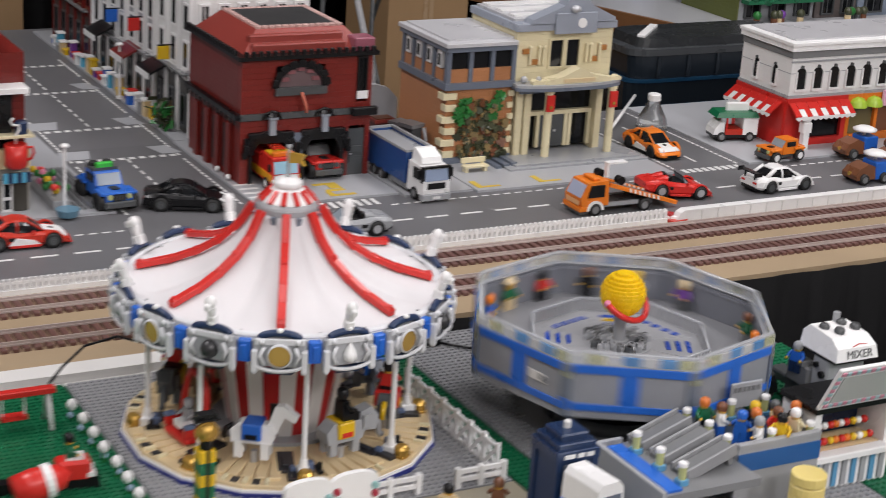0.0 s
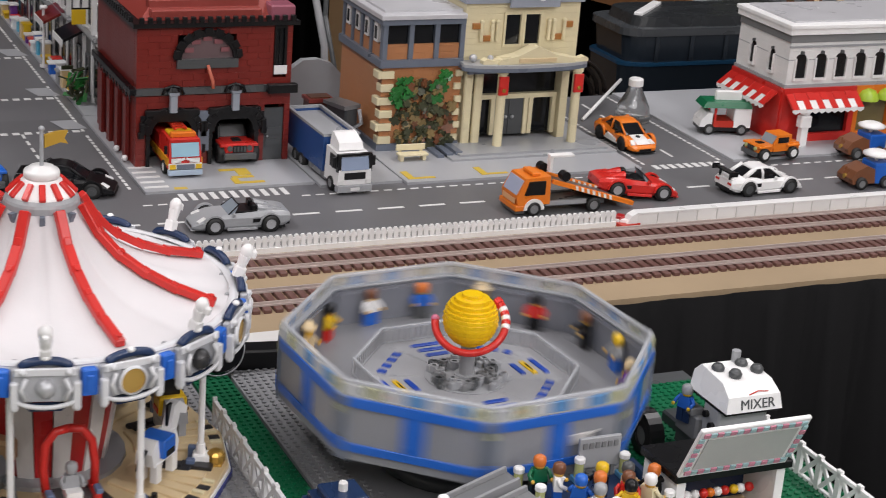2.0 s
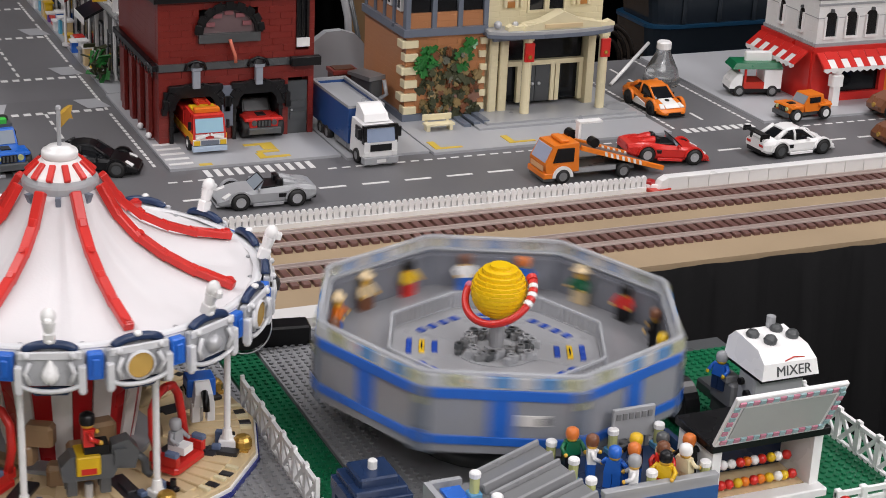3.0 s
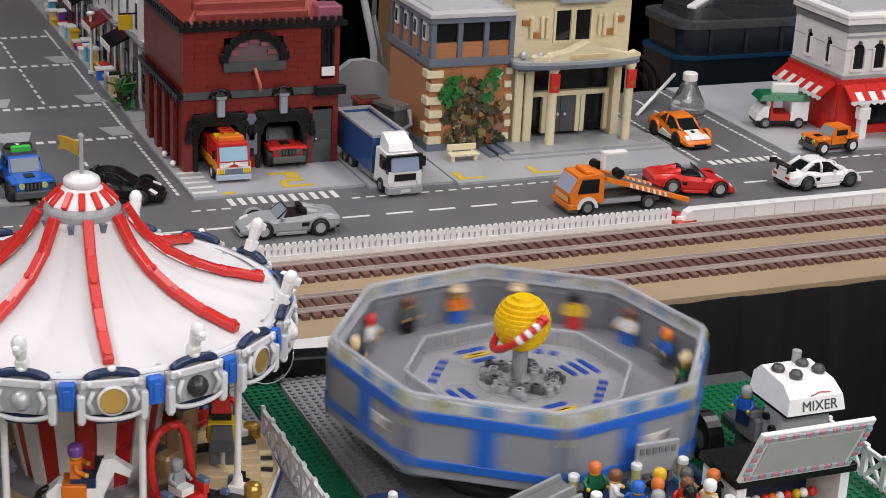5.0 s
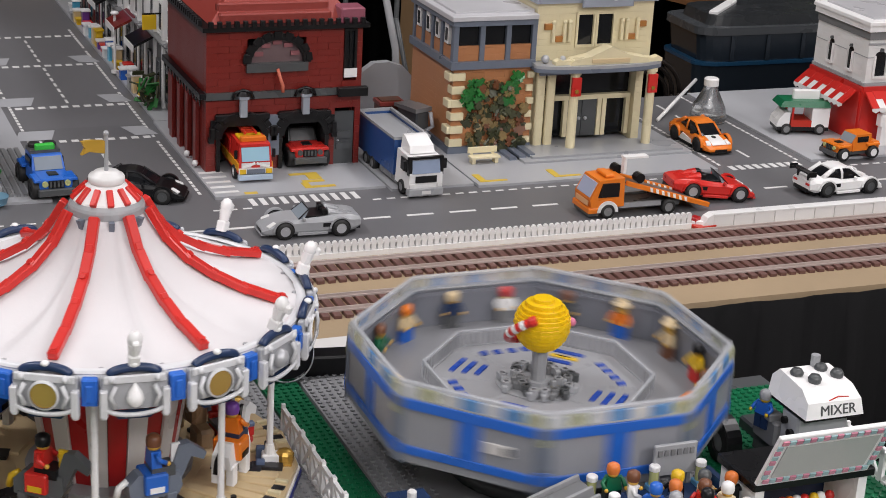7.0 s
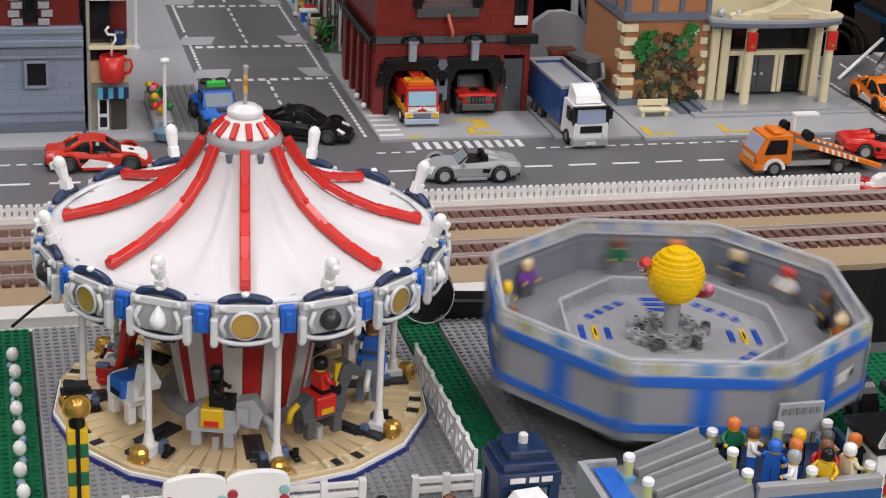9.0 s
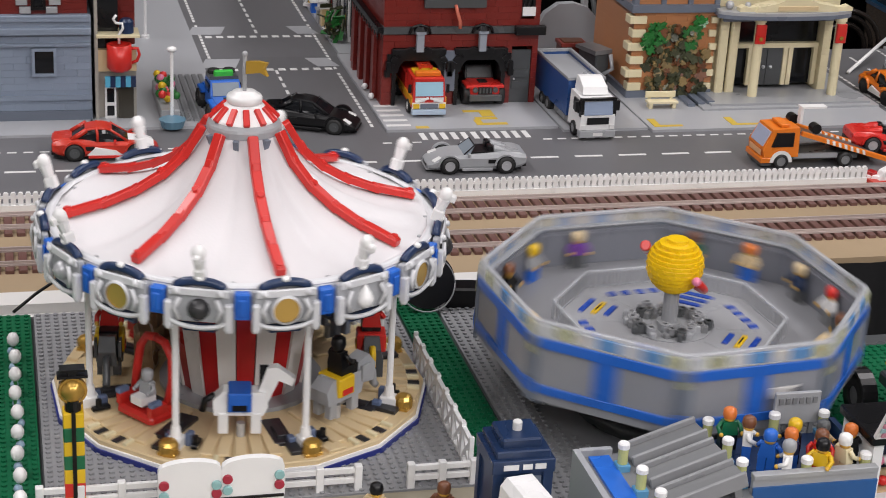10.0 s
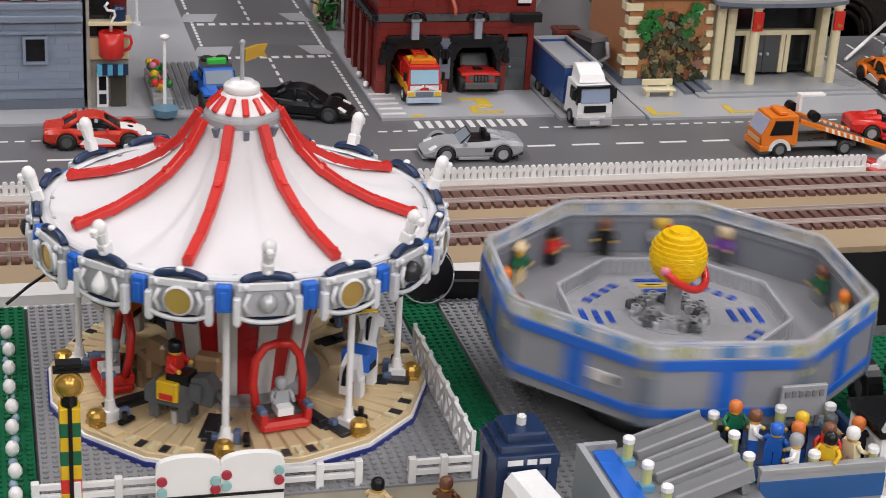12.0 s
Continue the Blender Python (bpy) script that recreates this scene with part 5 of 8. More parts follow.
# ---- the carousel ----
def build_carousel():
    c = thing("carousel", pose(0.6656, 1.504, FAIR), "red and white toy carousel with animals turning slowly", "carousel")
    part("base_rim", Geo().cyl(0.1665, 0.0005, 0.005, 16, turn=0.196), mat("deep_blue_rim", (0.02, 0.03, 0.2)), c, "dark blue rim of the base")
    part("base_ring", Geo().cyl(0.165, 0.005, 0.008, 16, turn=0.196), WHITE, c)
    part("base_deck", Geo().cyl(0.163, 0.008, 0.0125, 16, turn=0.196, c=0.001), TAN, c, "tan deck")
    # deck of tan planks with dark slots
    pl = Geo().box(0.0795, 0.148, -0.0055, 0.0055, 0.0125, 0.0152, b=0.0008).mesh("deck_plank", TAN)
    for k in range(8):
        for j in (-2, -1, 0, 1, 2):
            part("deck_plank", pl, None, c, m=pose(0, 0, 0, 0, 0, k * 45 + 11.25 + 22.5 + j * 5.6))
        part("slot", Geo().box(0.088, 0.132, -0.0085, 0.0085, 0.0125, 0.0157, b=0.0006).box(0.122, 0.15, 0.0, 0.0105, 0.0125, 0.0159, b=0.0006).box(0.104, 0.124, -0.004, 0.004, 0.0157, 0.0182, b=0.0006), SLOTM, c, "dark stepped slot across the deck", m=pose(0, 0, 0, 0, 0, k * 45 + 11.25 + 22.5 + 16))
        part("pedal", Geo().box(0.127, 0.143, -0.0028, 0.0028, 0.0152, 0.0185, b=0.0008).cyl(0.0026, 0.0185, 0.0245, 10, cx=0.137), BLACK, c, "small black pedal beside the pole", m=pose(0, 0, 0, 0, 0, k * 45 + 11.25 + 7))
        part("gold_foot", Geo().lathe([(0, 0.0125), (0.0072, 0.0125), (0.0082, 0.016), (0.0082, 0.0215), (0.0062, 0.0245), (0.0035, 0.0255), (0, 0.0255)], 10, 0, 0.1515, smooth=False).box(0.1475, 0.1575, -0.0082, 0.0082, 0.0125, 0.0155, b=0.0008), GOLD, c, "pearl gold foot", m=pose(0, 0, 0, 0, 0, k * 45 + 11.25))
        part("pole_base", Geo().box(0.131, 0.147, -0.006, 0.006, 0.0125, 0.022, b=0.001).cyl(0.005, 0.022, 0.031, 12, cx=0.138, r2=0.0038), WHITE, c, m=pose(0, 0, 0, 0, 0, k * 45 + 11.25))
        part("pole_clip", Geo().box(0.126, 0.134, 0.006, 0.012, 0.0125, 0.024, b=0.001).box(0.126, 0.134, -0.012, -0.006, 0.0125, 0.02, b=0.001), mat("slate_clip", (0.1, 0.14, 0.24)), c, m=pose(0, 0, 0, 0, 0, k * 45 + 11.25))
        part("pole", Geo().cyl(0.0029, 0.03, 0.145, 12, cx=0.138), WHITE, c, m=pose(0, 0, 0, 0, 0, k * 45 + 11.25))
    # edge tiles, tan with white and dark pieces
    for k in range(48):
        mm = (TAN, CREAMP, SLOTM, CREAMP, SLOTM, CREAMP)[k % 6]
        wide = 0.0165 if mm is TAN else 0.0072 if mm is SLOTM else 0.0045
        part("edge_tile", Geo().box(0.1475, 0.1585, -wide / 2, wide / 2, 0.0125, 0.0152 if mm is not SLOTM else 0.0136, b=0.0005), mm, c, m=pose(0, 0, 0, 0, 0, (k // 6) * 45 + 33.75 + (-15, -7.5, -3.6, 0.4, 4.4, 8.4)[k % 6]))
    # tapered striped drum
    for k in range(24):
        a0, a1 = radians(k * 15), radians((k + 1) * 15 - 0.6)
        prof = [(0.053, 0.0125), (0.058, 0.04), (0.066, 0.09), (0.074, 0.148)]
        vs, fs = [], []
        d = 0.0022 if k % 2 else 0.0
        for r, z in prof:
            for rr in (r + d, r - 0.006):
                for a in (a0, a1):
                    vs.append((rr * math.cos(a), rr * math.sin(a), z))
        for i in range(3):
            o = 4 * i
            fs += [(o, o + 1, o + 5, o + 4), (o + 2, o + 6, o + 7, o + 3), (o, o + 4, o + 6, o + 2), (o + 1, o + 3, o + 7, o + 5)]
        fs += [(0, 2, 3, 1), (12, 13, 15, 14)]
        part("drum_panel", Geo().add(vs, fs), PALE if k % 2 else DREDP, c)
    part("drum_core", Geo().cyl(0.046, 0.0125, 0.148, 24, r2=0.066), DREDP, c)
    part("drum_skirt", Geo().cyl(0.072, 0.0122, 0.0165, 24), LGREY, c)
    part("ceiling_disc", Geo().cyl(0.162, 0.1485, 0.152, 16, turn=0.196), LGREY, c)
    # sail canopy: steep at the crown and nearly flat at the rim, each cloth folded between two ribs
    prof = [(0.1655, 0.1705), (0.155, 0.1722), (0.142, 0.1745), (0.12, 0.1796), (0.1, 0.1862), (0.085, 0.1928), (0.069, 0.202), (0.056, 0.2125), (0.043, 0.2265), (0.0345, 0.2385), (0.029, 0.248)]
    seg = 128
    vs, fs = [], []
    for i, (r, z) in enumerate(prof):
        u = i / (len(prof) - 1)
        for k in range(seg):
            a = 2 * math.pi * k / seg
            q = (a / (math.pi / 4)) % 1.0
            panel = int(a / (math.pi / 4))
            mid = 0.5 + 0.06 * math.sin(panel * 2.4)
            tri = q / mid if q < mid else (1 - q) / (1 - mid)
            fold = max(0.0, 1 - abs(q - mid - 0.17) / 0.1) * (0.5 + 0.5 * math.sin(panel * 1.7 + 1))
            depth = 0.0125 * math.sin(math.pi * min(1, u * 1.05)) ** 0.7 if 0 < i < len(prof) - 1 else 0.0
            dip = depth * (tri ** 1.15 - 0.35 * fold)
            vs.append(((r - 0.35 * dip) * math.cos(a), (r - 0.35 * dip) * math.sin(a), z - dip * 0.75))
    for i in range(len(prof) - 1):
        for k in range(seg):
            n = (k + 1) % seg
            fs.append((i * seg + k, i * seg + n, (i + 1) * seg + n, (i + 1) * seg + k))
    canopy = part("canopy", Geo().add(vs, fs, 0, True), CLOTH, c, "white cloth canopy with soft folds")
    canopy.modifiers.new("thick", "SOLIDIFY").thickness = 0.0012
    # grey snap studs that hold the cloth near the rim
    snap = Geo().cyl(0.0021, 0.0, 0.0014, 10, c=0.0004).mesh("snap_stud", LGREY)
    for k in range(8):
        for da in (14, 31):
            part("snap_stud", snap, None, canopy, m=pose(0, 0, 0, 0, 0, k * 45 + da) @ pose(0.156, 0, 0.1698))
    # red ribs of overlapping jointed bars
    rib = [(0.151, 0.1745), (0.119, 0.1815), (0.0925, 0.1912), (0.068, 0.2045), (0.049, 0.2215), (0.0325, 0.2465)]
    for k in range(8):
        for i in range(5):
            (r0, z0), (r1, z1) = rib[i], rib[i + 1]
            l = math.hypot(r1 - r0, z1 - z0)
            ang = math.degrees(math.atan2(z1 - z0, r0 - r1)) + 2.2
            g = Geo().box(-l - 0.0012, 0.0, -0.0043, 0.0043, 0.0, 0.0062, b=0.0009)
            g.box(-l * 0.28, -0.0012, -0.0033, 0.0033, 0.0062, 0.0074, b=0.0008)
            if i in (0, 3):
                g.cyl(0.0026, 0.0074, 0.0086, 10, cx=-l * 0.14)
            part("rib_bar", g, RED, c, m=pose(0, 0, 0, 0, 0, k * 45) @ pose(r0, 0, z0 - 0.0006, 0, ang, 0))
        part("rib_bracket", Geo().prism([(0.0, 0.0), (0.012, 0.0), (0.006, -0.014)], -0.0022, 0.0022), SLATE, c, "grey bracket under the crown", m=pose(0, 0, 0, 0, 0, k * 45 + 22.5) @ pose(0.025, 0, 0.2445))
    # crown: grey disc, white cone with separate red tiles, white cap
    low = pose(0, 0, -0.004)
    part("crown_ring", Geo().lathe([(0, 0.2465), (0.0292, 0.2465), (0.0314, 0.2485), (0.0314, 0.2535), (0.0305, 0.2558), (0.028, 0.2585), (0, 0.2585)], 32, smooth=False), LGREY, c, m=low)
    part("crown_cone", Geo().lathe([(0, 0.2586), (0.0278, 0.2586), (0.0268, 0.2602), (0.0148, 0.2718), (0, 0.2718)], 24, smooth=False), WHITE, c, m=low)
    tile = Geo().box(-0.0078, 0.0078, -0.0027, 0.0027, 0.0, 0.0032, b=0.0007).mesh("crown_tile", RED)
    for k in range(12):
        part("crown_tile", tile, None, c, m=low @ pose(0, 0, 0, 0, 0, k * 30 + 8) @ pose(0.0222, 0, 0.2638, 0, 43, 0))
    part("crown_cap", Geo().lathe([(0, 0.2715), (0.0138, 0.2715), (0.015, 0.2735), (0.015, 0.277), (0.014, 0.2788), (0.0105, 0.2798), (0.01, 0.2815), (0, 0.282)], 28), WHITE, c, m=low)
    part("flag_pole", Geo().cyl(0.0018, 0.278, 0.3085, 10).ball(0.0026, 0, 0, 0.3095), LGREY, c)
    part("flag", Geo().prism([(0.0015, 0.296), (0.012, 0.2985), (0.017, 0.297), (0.0145, 0.301), (0.017, 0.3055), (0.01, 0.3055), (0.0015, 0.304)], -0.0012, 0.0012), mat("dull_gold", (0.5, 0.3, 0.04), 0.3, metal=0.2), c, "gold yellow pennant", Matrix.Translation((0, 0, -0.1066)) @ Matrix.Diagonal((1.35, 1.35, 1.35, 1)))
    # frieze panels, mirrors, scrolls and finials
    fr = Geo().box(0.1655, 0.171, -0.025, 0.025, 0.143, 0.17, 1, b=0.001).box(0.171, 0.1735, -0.0235, 0.0235, 0.1655, 0.1715, b=0.001)
    fr.tube([(0.1735, 0.0235 * math.sin(t), 0.1475 - 0.0085 * math.cos(t)) for t in [(-1.35 + 2.7 * j / 10) for j in range(11)]], 0.002, 6)
    for s in (-1, 1):
        fr.box(0.1685, 0.1755, s * 0.0235 - 0.003, s * 0.0235 + 0.003, 0.139, 0.16, b=0.001)
        fr.ball(0.0035, 0.172, s * 0.0235, 0.1385, 0, 8).ball(0.0028, 0.174, s * 0.017, 0.1685, 0, 8)
        fr.tube([(0.1745, s * 0.0145, 0.146), (0.1755, s * 0.0185, 0.155), (0.1745, s * 0.0145, 0.1635)], 0.002, 6)
    frm = fr.mesh("frieze_panel", [SILVERW, mat("grey_panel", (0.42, 0.43, 0.45))])
    mir = Geo().cyl(0.0105, 0, 0.003, 22, at=pose(0.1712, 0, 0.1545, 0, 90, 0)).lathe([(0.0105, 0.0), (0.0122, 0.001), (0.0122, 0.004), (0.0105, 0.0045)], 22, 1, at=pose(0.1712, 0, 0.1545, 0, 90, 0)).mesh("mirror", [mat("bright_gold", (0.72, 0.46, 0.12), 0.22, metal=0.55), SILVERW])
    arc = Geo()
    arc.tube([(0.1675, 0.0185 * math.sin(t), 0.17 + 0.0056 * math.cos(t)) for t in [(-1.5 + 3.0 * j / 12) for j in range(13)]], 0.0037, 8)
    arcm = arc.mesh("scroll", NAVY)
    stud = Geo().ball(0.0034, 0.1695, 0, 0.1788, 0, 10, sz=0.7).mesh("scroll_stud", WHITE)
    under = Geo().prism([(-0.018, 0.0), (-0.012, -0.006), (0.012, -0.006), (0.018, 0.0)], -0.002, 0.002, at=pose(0.1685, 0, 0.1405, 0, 0, 90)).mesh("under_scroll", NAVY)
    clip = Geo().box(0.1645, 0.1725, -0.0062, 0.0062, 0.1465, 0.168, b=0.0012).box(0.1725, 0.1745, -0.003, 0.003, 0.15, 0.164, b=0.001).mesh("clip", BLUE)
    face_d = Geo().ball(0.009, 0.1725, 0, 0.154, 0, 12).mesh("boss", mat("black_boss", (0.03, 0.03, 0.032), 0.25))
    face_w = Geo().ball(0.007, 0.1735, 0, 0.1525, 0, 12).cyl(0.006, 0.157, 0.165, 10, cx=0.173, r2=0.001).mesh("boss", WHITE)
    face_g = Geo().ball(0.008, 0.172, 0, 0.1545, 0, 12).mesh("boss", SILVER)
    fin = Geo().box(-0.004, 0.004, -0.0035, 0.0035, 0.0, 0.008, b=0.001).cyl(0.0035, 0.008, 0.016, 10, r2=0.0045).ball(0.0048, 0, 0, 0.019, 0, 10, sz=1.2).box(-0.0035, 0.0075, -0.0022, 0.0022, 0.016, 0.021, b=0.001).mesh("finial", WHITE)
    for k in range(16):
        m = pose(0, 0, 0, 0, 0, k * 22.5)
        p = part("frieze_panel", frm, None, c, m=m)
        if k % 2 == 0:
            part("mirror", mir, None, p, "round gold mirror in a white ring")
        else:
            part("boss", (face_d, face_w, face_g)[(k // 2) % 3], None, p)
            part("finial", fin, None, c, "white horse-head finial", m=m @ pose(0.1655, 0, 0.178, 0, 18, 0) @ Matrix.Diagonal((1.25, 1.25, 1.25, 1)))
        part("scroll", arcm, None, c, "dark blue scroll", m=m @ pose(0, 0, 0, 0, 0, 0))
        part("scroll_stud", stud, None, c, "white round stud", m=m)
        part("under_scroll", under, None, p)
        part("clip", clip, None, c, "blue clip between the panels", m=pose(0, 0, 0, 0, 0, k * 22.5 + 11.25))
    part("gutter", Geo().lathe([(0.158, 0.152), (0.1652, 0.152), (0.1652, 0.1715), (0.1605, 0.1725), (0.158, 0.171)], 32), SILVERW, c)
    c.scale = (0.958, 0.958, 0.958)
    # animals and gondolas between the poles
    def seat(local, r=0.112, z=0.0165):
        return pose(0, 0, 0, 0, 0, local) @ pose(r, 0, z, 0, 0, 90)

    def mount(local, kind, body, saddle, accent, torso, legs, head, hair, lab, dz=0.006):
        a = part(kind, animal_mesh(kind, body, saddle, accent), None, c, lab, seat(local, 0.114, 0.0165 + dz) @ Matrix.Diagonal((1.22, 1.22, 1.22, 1)))
        part("stand", Geo().cyl(0.003, -dz / 1.22 - 0.001, 0.004, 8), SILVER, a)
        if torso:
            figure(pose(0, 0, 0.027, 0, 0, 90), "toy rider", torso, legs, head, hair, True, None, a)

    DEL = mat("dark_elephant_grey", (0.09, 0.095, 0.1))
    mount(33.75, "horse", DEL, RED, YELLOW, RED, BLACK, SKIN, BLACK, "dark grey toy horse with a red saddle")
    mount(-11.25, "elephant", LGREY, YELLOW, RED, BLACK, BLACK, BLACK, BLACK, "light grey toy elephant with a yellow saddle")
    mount(-56.25, "horse", WHITE, BLUE, BLACK, None, None, None, None, "white toy horse with a blue saddle")
    mount(-146.25, "elephant", DEL, YELLOW, RED, RED, BLACK, SKIN, BLACK, "dark grey toy elephant with a yellow saddle")
    mount(123.75, "horse", WHITE, ORANGE, BLACK, ORANGE, NAVY, SKIN, PURPLE, "white toy horse carrying an orange rider")
    mount(78.75, "horse", SLATE, BLUE, WHITE, BLUE, DGREY, SKIN, BROWN, "blue-grey toy horse with a blue saddle")
    for local in (-101.25, 168.75):
        gd = part("gondola", Geo().box(-0.022, 0.022, -0.014, 0.014, 0.002, 0.009, 0, b=0.003).box(-0.022, -0.016, -0.014, 0.014, 0.009, 0.018, 0, b=0.001).box(0.016, 0.022, -0.014, 0.014, 0.009, 0.018, 0, b=0.001).box(-0.021, 0.021, -0.004, 0.014, 0.009, 0.013, 1), [RED, DGREY], c, "red swing seat with two high curved backs", pose(0, 0, 0, 0, 0, local) @ pose(0.112, 0, 0.0165, 0, 0, 90))
        for s in (-1, 1):
            part("arch_side", Geo().tube([(s * 0.02, 0.006, 0.016), (s * 0.0215, 0.01, 0.035), (s * 0.019, 0.012, 0.055), (s * 0.011, 0.012, 0.066), (0, 0.012, 0.068)], 0.0038, 8), RED, gd)
            part("arm_rest", Geo().box(s * 0.02 - 0.003, s * 0.02 + 0.003, -0.014, -0.002, 0.018, 0.022, b=0.001), mat("slate_arm", (0.13, 0.18, 0.3)), gd)
        figure(pose(0, 0.002, 0.013), "grey toy figure seated in the swing", LGREY, WHITE, LGREY, LGREY, True, None, gd)
    random.seed(3)
    shell = mat("tan_brown", (0.27, 0.17, 0.09))
    for k in range(6):
        g = Geo()
        at = pose(0, 0, 0, 0, 0, 33.75 + 135 + k * 11) @ pose(0.085, 0, 0.014 + 0.018 * (k % 3))
        g.box(-0.008, 0.008, -0.012, 0.012, 0.0, 0.018, 0, at, 0.003)
        part("shell_block", g, shell, c, "brown shell-like block by the drum")
    return c


SLOTM = mat("near_black_plate", (0.022, 0.022, 0.026), 0.3)
PALE = mat("pale_panel", (0.68, 0.66, 0.64))
SILVERW = mat("white_silver_plastic", (0.66, 0.67, 0.69), 0.28)


# ---- the spinning ride ----
def eight(r0, z0, r1, z1, g=None, m=0):
    """A closed eight-sided band between two corner circles, its corners in line with the ride's walls."""
    g = g or Geo()
    return g.lathe([(0, z0), (r0, z0), (r1, z1), (0, z1)], 8, m, smooth=False, turn=radians(12))


def build_mixer():
    st = thing("ride_turntable", pose(1.016, 1.425, 0), "dark turntable under the spinning ride", "turntable")
    part("pedestal", Geo().cyl(0.062, FAIR + 0.0005, 0.06, 16).cyl(0.03, 0.06, 0.0765, 16), BLACK, st)
    part("foot_ring", Geo().lathe([(0.064, FAIR + 0.0005), (0.074, FAIR + 0.0005), (0.072, 0.04), (0.066, 0.042)], 24), DGREY, st)
    c = thing("spinning_ride", pose(1.016, 1.425, 0), "grey and blue eight-sided ride spinning fast with toy riders", "fairground ride")
    R = 0.1635
    ap, half = R * math.cos(math.pi / 8), R * math.sin(math.pi / 8)
    part("deck_under", eight(0.142, 0.077, 0.1575, 0.0885), LGREY, c, "light grey tapered underside")
    part("deck", eight(0.156, 0.0886, 0.156, 0.1065), DECKG, c, "grey deck for the riders")
    wall = mat("ride_wall_grey", (0.27, 0.28, 0.305), 0.22)
    outer = Geo().box(ap - 0.004, ap, -half + 0.006, half - 0.006, 0.0865, 0.142, b=0.0006).mesh("wall_panel", wall)
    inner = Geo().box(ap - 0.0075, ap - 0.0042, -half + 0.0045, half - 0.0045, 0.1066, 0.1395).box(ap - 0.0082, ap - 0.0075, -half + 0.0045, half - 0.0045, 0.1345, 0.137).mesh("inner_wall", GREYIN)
    band = Geo().box(ap, ap + 0.0018, -half + 0.005, half - 0.005, 0.1335, 0.1418, b=0.0004).box(ap, ap + 0.0018, -half + 0.005, half - 0.005, 0.0945, 0.1015, b=0.0004).box(ap, ap + 0.0015, -0.0092, 0.0092, 0.1015, 0.1335).mesh("blue_band", BLUE)
    plate = Geo().box(ap, ap + 0.0014, 0.014, 0.036, 0.112, 0.121, b=0.0004).box(ap + 0.0014, ap + 0.002, 0.031, 0.0355, 0.1135, 0.1195, 1).mesh("hatch", [PALE, BLACK])
    post = Geo().box(R - 0.0075, R + 0.0004, -0.0062, 0.0062, 0.0865, 0.142, 0, b=0.001).box(R + 0.0004, R + 0.0012, -0.004, 0.004, 0.0945, 0.106, 1).box(R + 0.0004, R + 0.0012, -0.004, 0.004, 0.128, 0.1335, 2).mesh("corner_post", [SLATE, BLUE, TILEY])
    rail = Geo().box(ap - 0.0052, ap - 0.0012, -half, half, 0.1525, 0.1552, b=0.0006).mesh("clear_rail", RIMW)
    shield = Geo().box(ap - 0.0038, ap - 0.0022, -half, half, 0.1425, 0.1525).mesh("clear_shield", CLEARW)
    ledge = Geo().box(ap - 0.0075, ap + 0.0008, -half, half, 0.14205, 0.1434, b=0.0003).mesh("ledge", RIMW)
    n = 7
    step = 2 * half / n
    tiles = [Geo().box(ap - 0.0022, ap + 0.0006, -half + (j + 0.04) * step, -half + (j + 0.96) * step, 0.1436, 0.1522, b=0.0005).mesh("rim_tile", (TILEW, TILEY, TILEW, TILEB, TILEW, TILEB, TILEY)[j]) for j in range(n)]
    for k in range(8):
        m = pose(0, 0, 0, 0, 0, k * 45 + 34.5)
        w = part("wall_panel", outer, None, c, m=m)
        part("blue_band", band, None, w, "blue stripes")
        if k % 3 == 0:
            part("hatch", plate, None, w, "small white hatch")
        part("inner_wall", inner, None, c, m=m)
        part("corner_post", post, None, c, m=pose(0, 0, 0, 0, 0, k * 45 + 12))
        part("ledge", ledge, None, c, m=m)
        part("clear_shield", shield, None, c, "clear plastic shield", m)
        part("clear_rail", rail, None, c, "pale top rail", m)
        for t in tiles:
            part("rim_tile", t, None, c, m=m)
    # eight-sided inner fence with a white top rail and thin pickets
    a, hf = 0.098 * math.cos(math.pi / 8), 0.098 * math.sin(math.pi / 8)
    top = Geo().box(a - 0.0012, a + 0.0012, -hf, hf, 0.1205, 0.1228, b=0.0003).box(a - 0.0012, a + 0.0012, -hf, hf, 0.1066, 0.1082).box(a - 0.0012, a + 0.0014, hf - 0.0016, hf + 0.0004, 0.1066, 0.1232).mesh("inner_rail", RIMW)
    pick = Geo().box(a - 0.0008, a + 0.0008, -0.001, 0.001, 0.1082, 0.1205).mesh("picket", LGREY)
    for k in range(8):
        fe = part("inner_fence", top, None, c, "white-railed grey inner fence", m=pose(0, 0, 0, 0, 0, k * 45 + 34.5))
        for j in range(13):
            part("picket", pick, None, fe, m=pose(0, -hf + (j + 0.7) * 2 * hf / 13.4, 0))
    part("inner_floor", eight(0.096, 0.1066, 0.096, 0.1076), FLOORG, c)
    bars = mat("dark_blue_tile", (0.015, 0.06, 0.36))
    for k in range(8):
        m = pose(0, 0, 0, 0, 0, k * 45 + 34.5)
        if k % 2 == 0:
            for r, l, mm in ((0.05, 0.011, bars), (0.061, 0.013, YELLOW if k % 4 == 0 else bars), (0.072, 0.015, bars)):
                tl = part("floor_tile", Geo().box(r, r + 0.005, -l, l, 0.1076, 0.109, b=0.0005), mm, c, m=m)
                if mm is YELLOW:
                    part("tile_print", Geo().box(r + 0.0019, r + 0.0031, -l * 0.55, l * 0.55, 0.109, 0.1094), BLACK, tl)
        else:
            for y in (-0.019, -0.006, 0.008, 0.021):
                part("floor_tile", Geo().box(0.066, 0.074, y - 0.0032, y + 0.0032, 0.1076, 0.109, b=0.0005), bars, c, m=m)
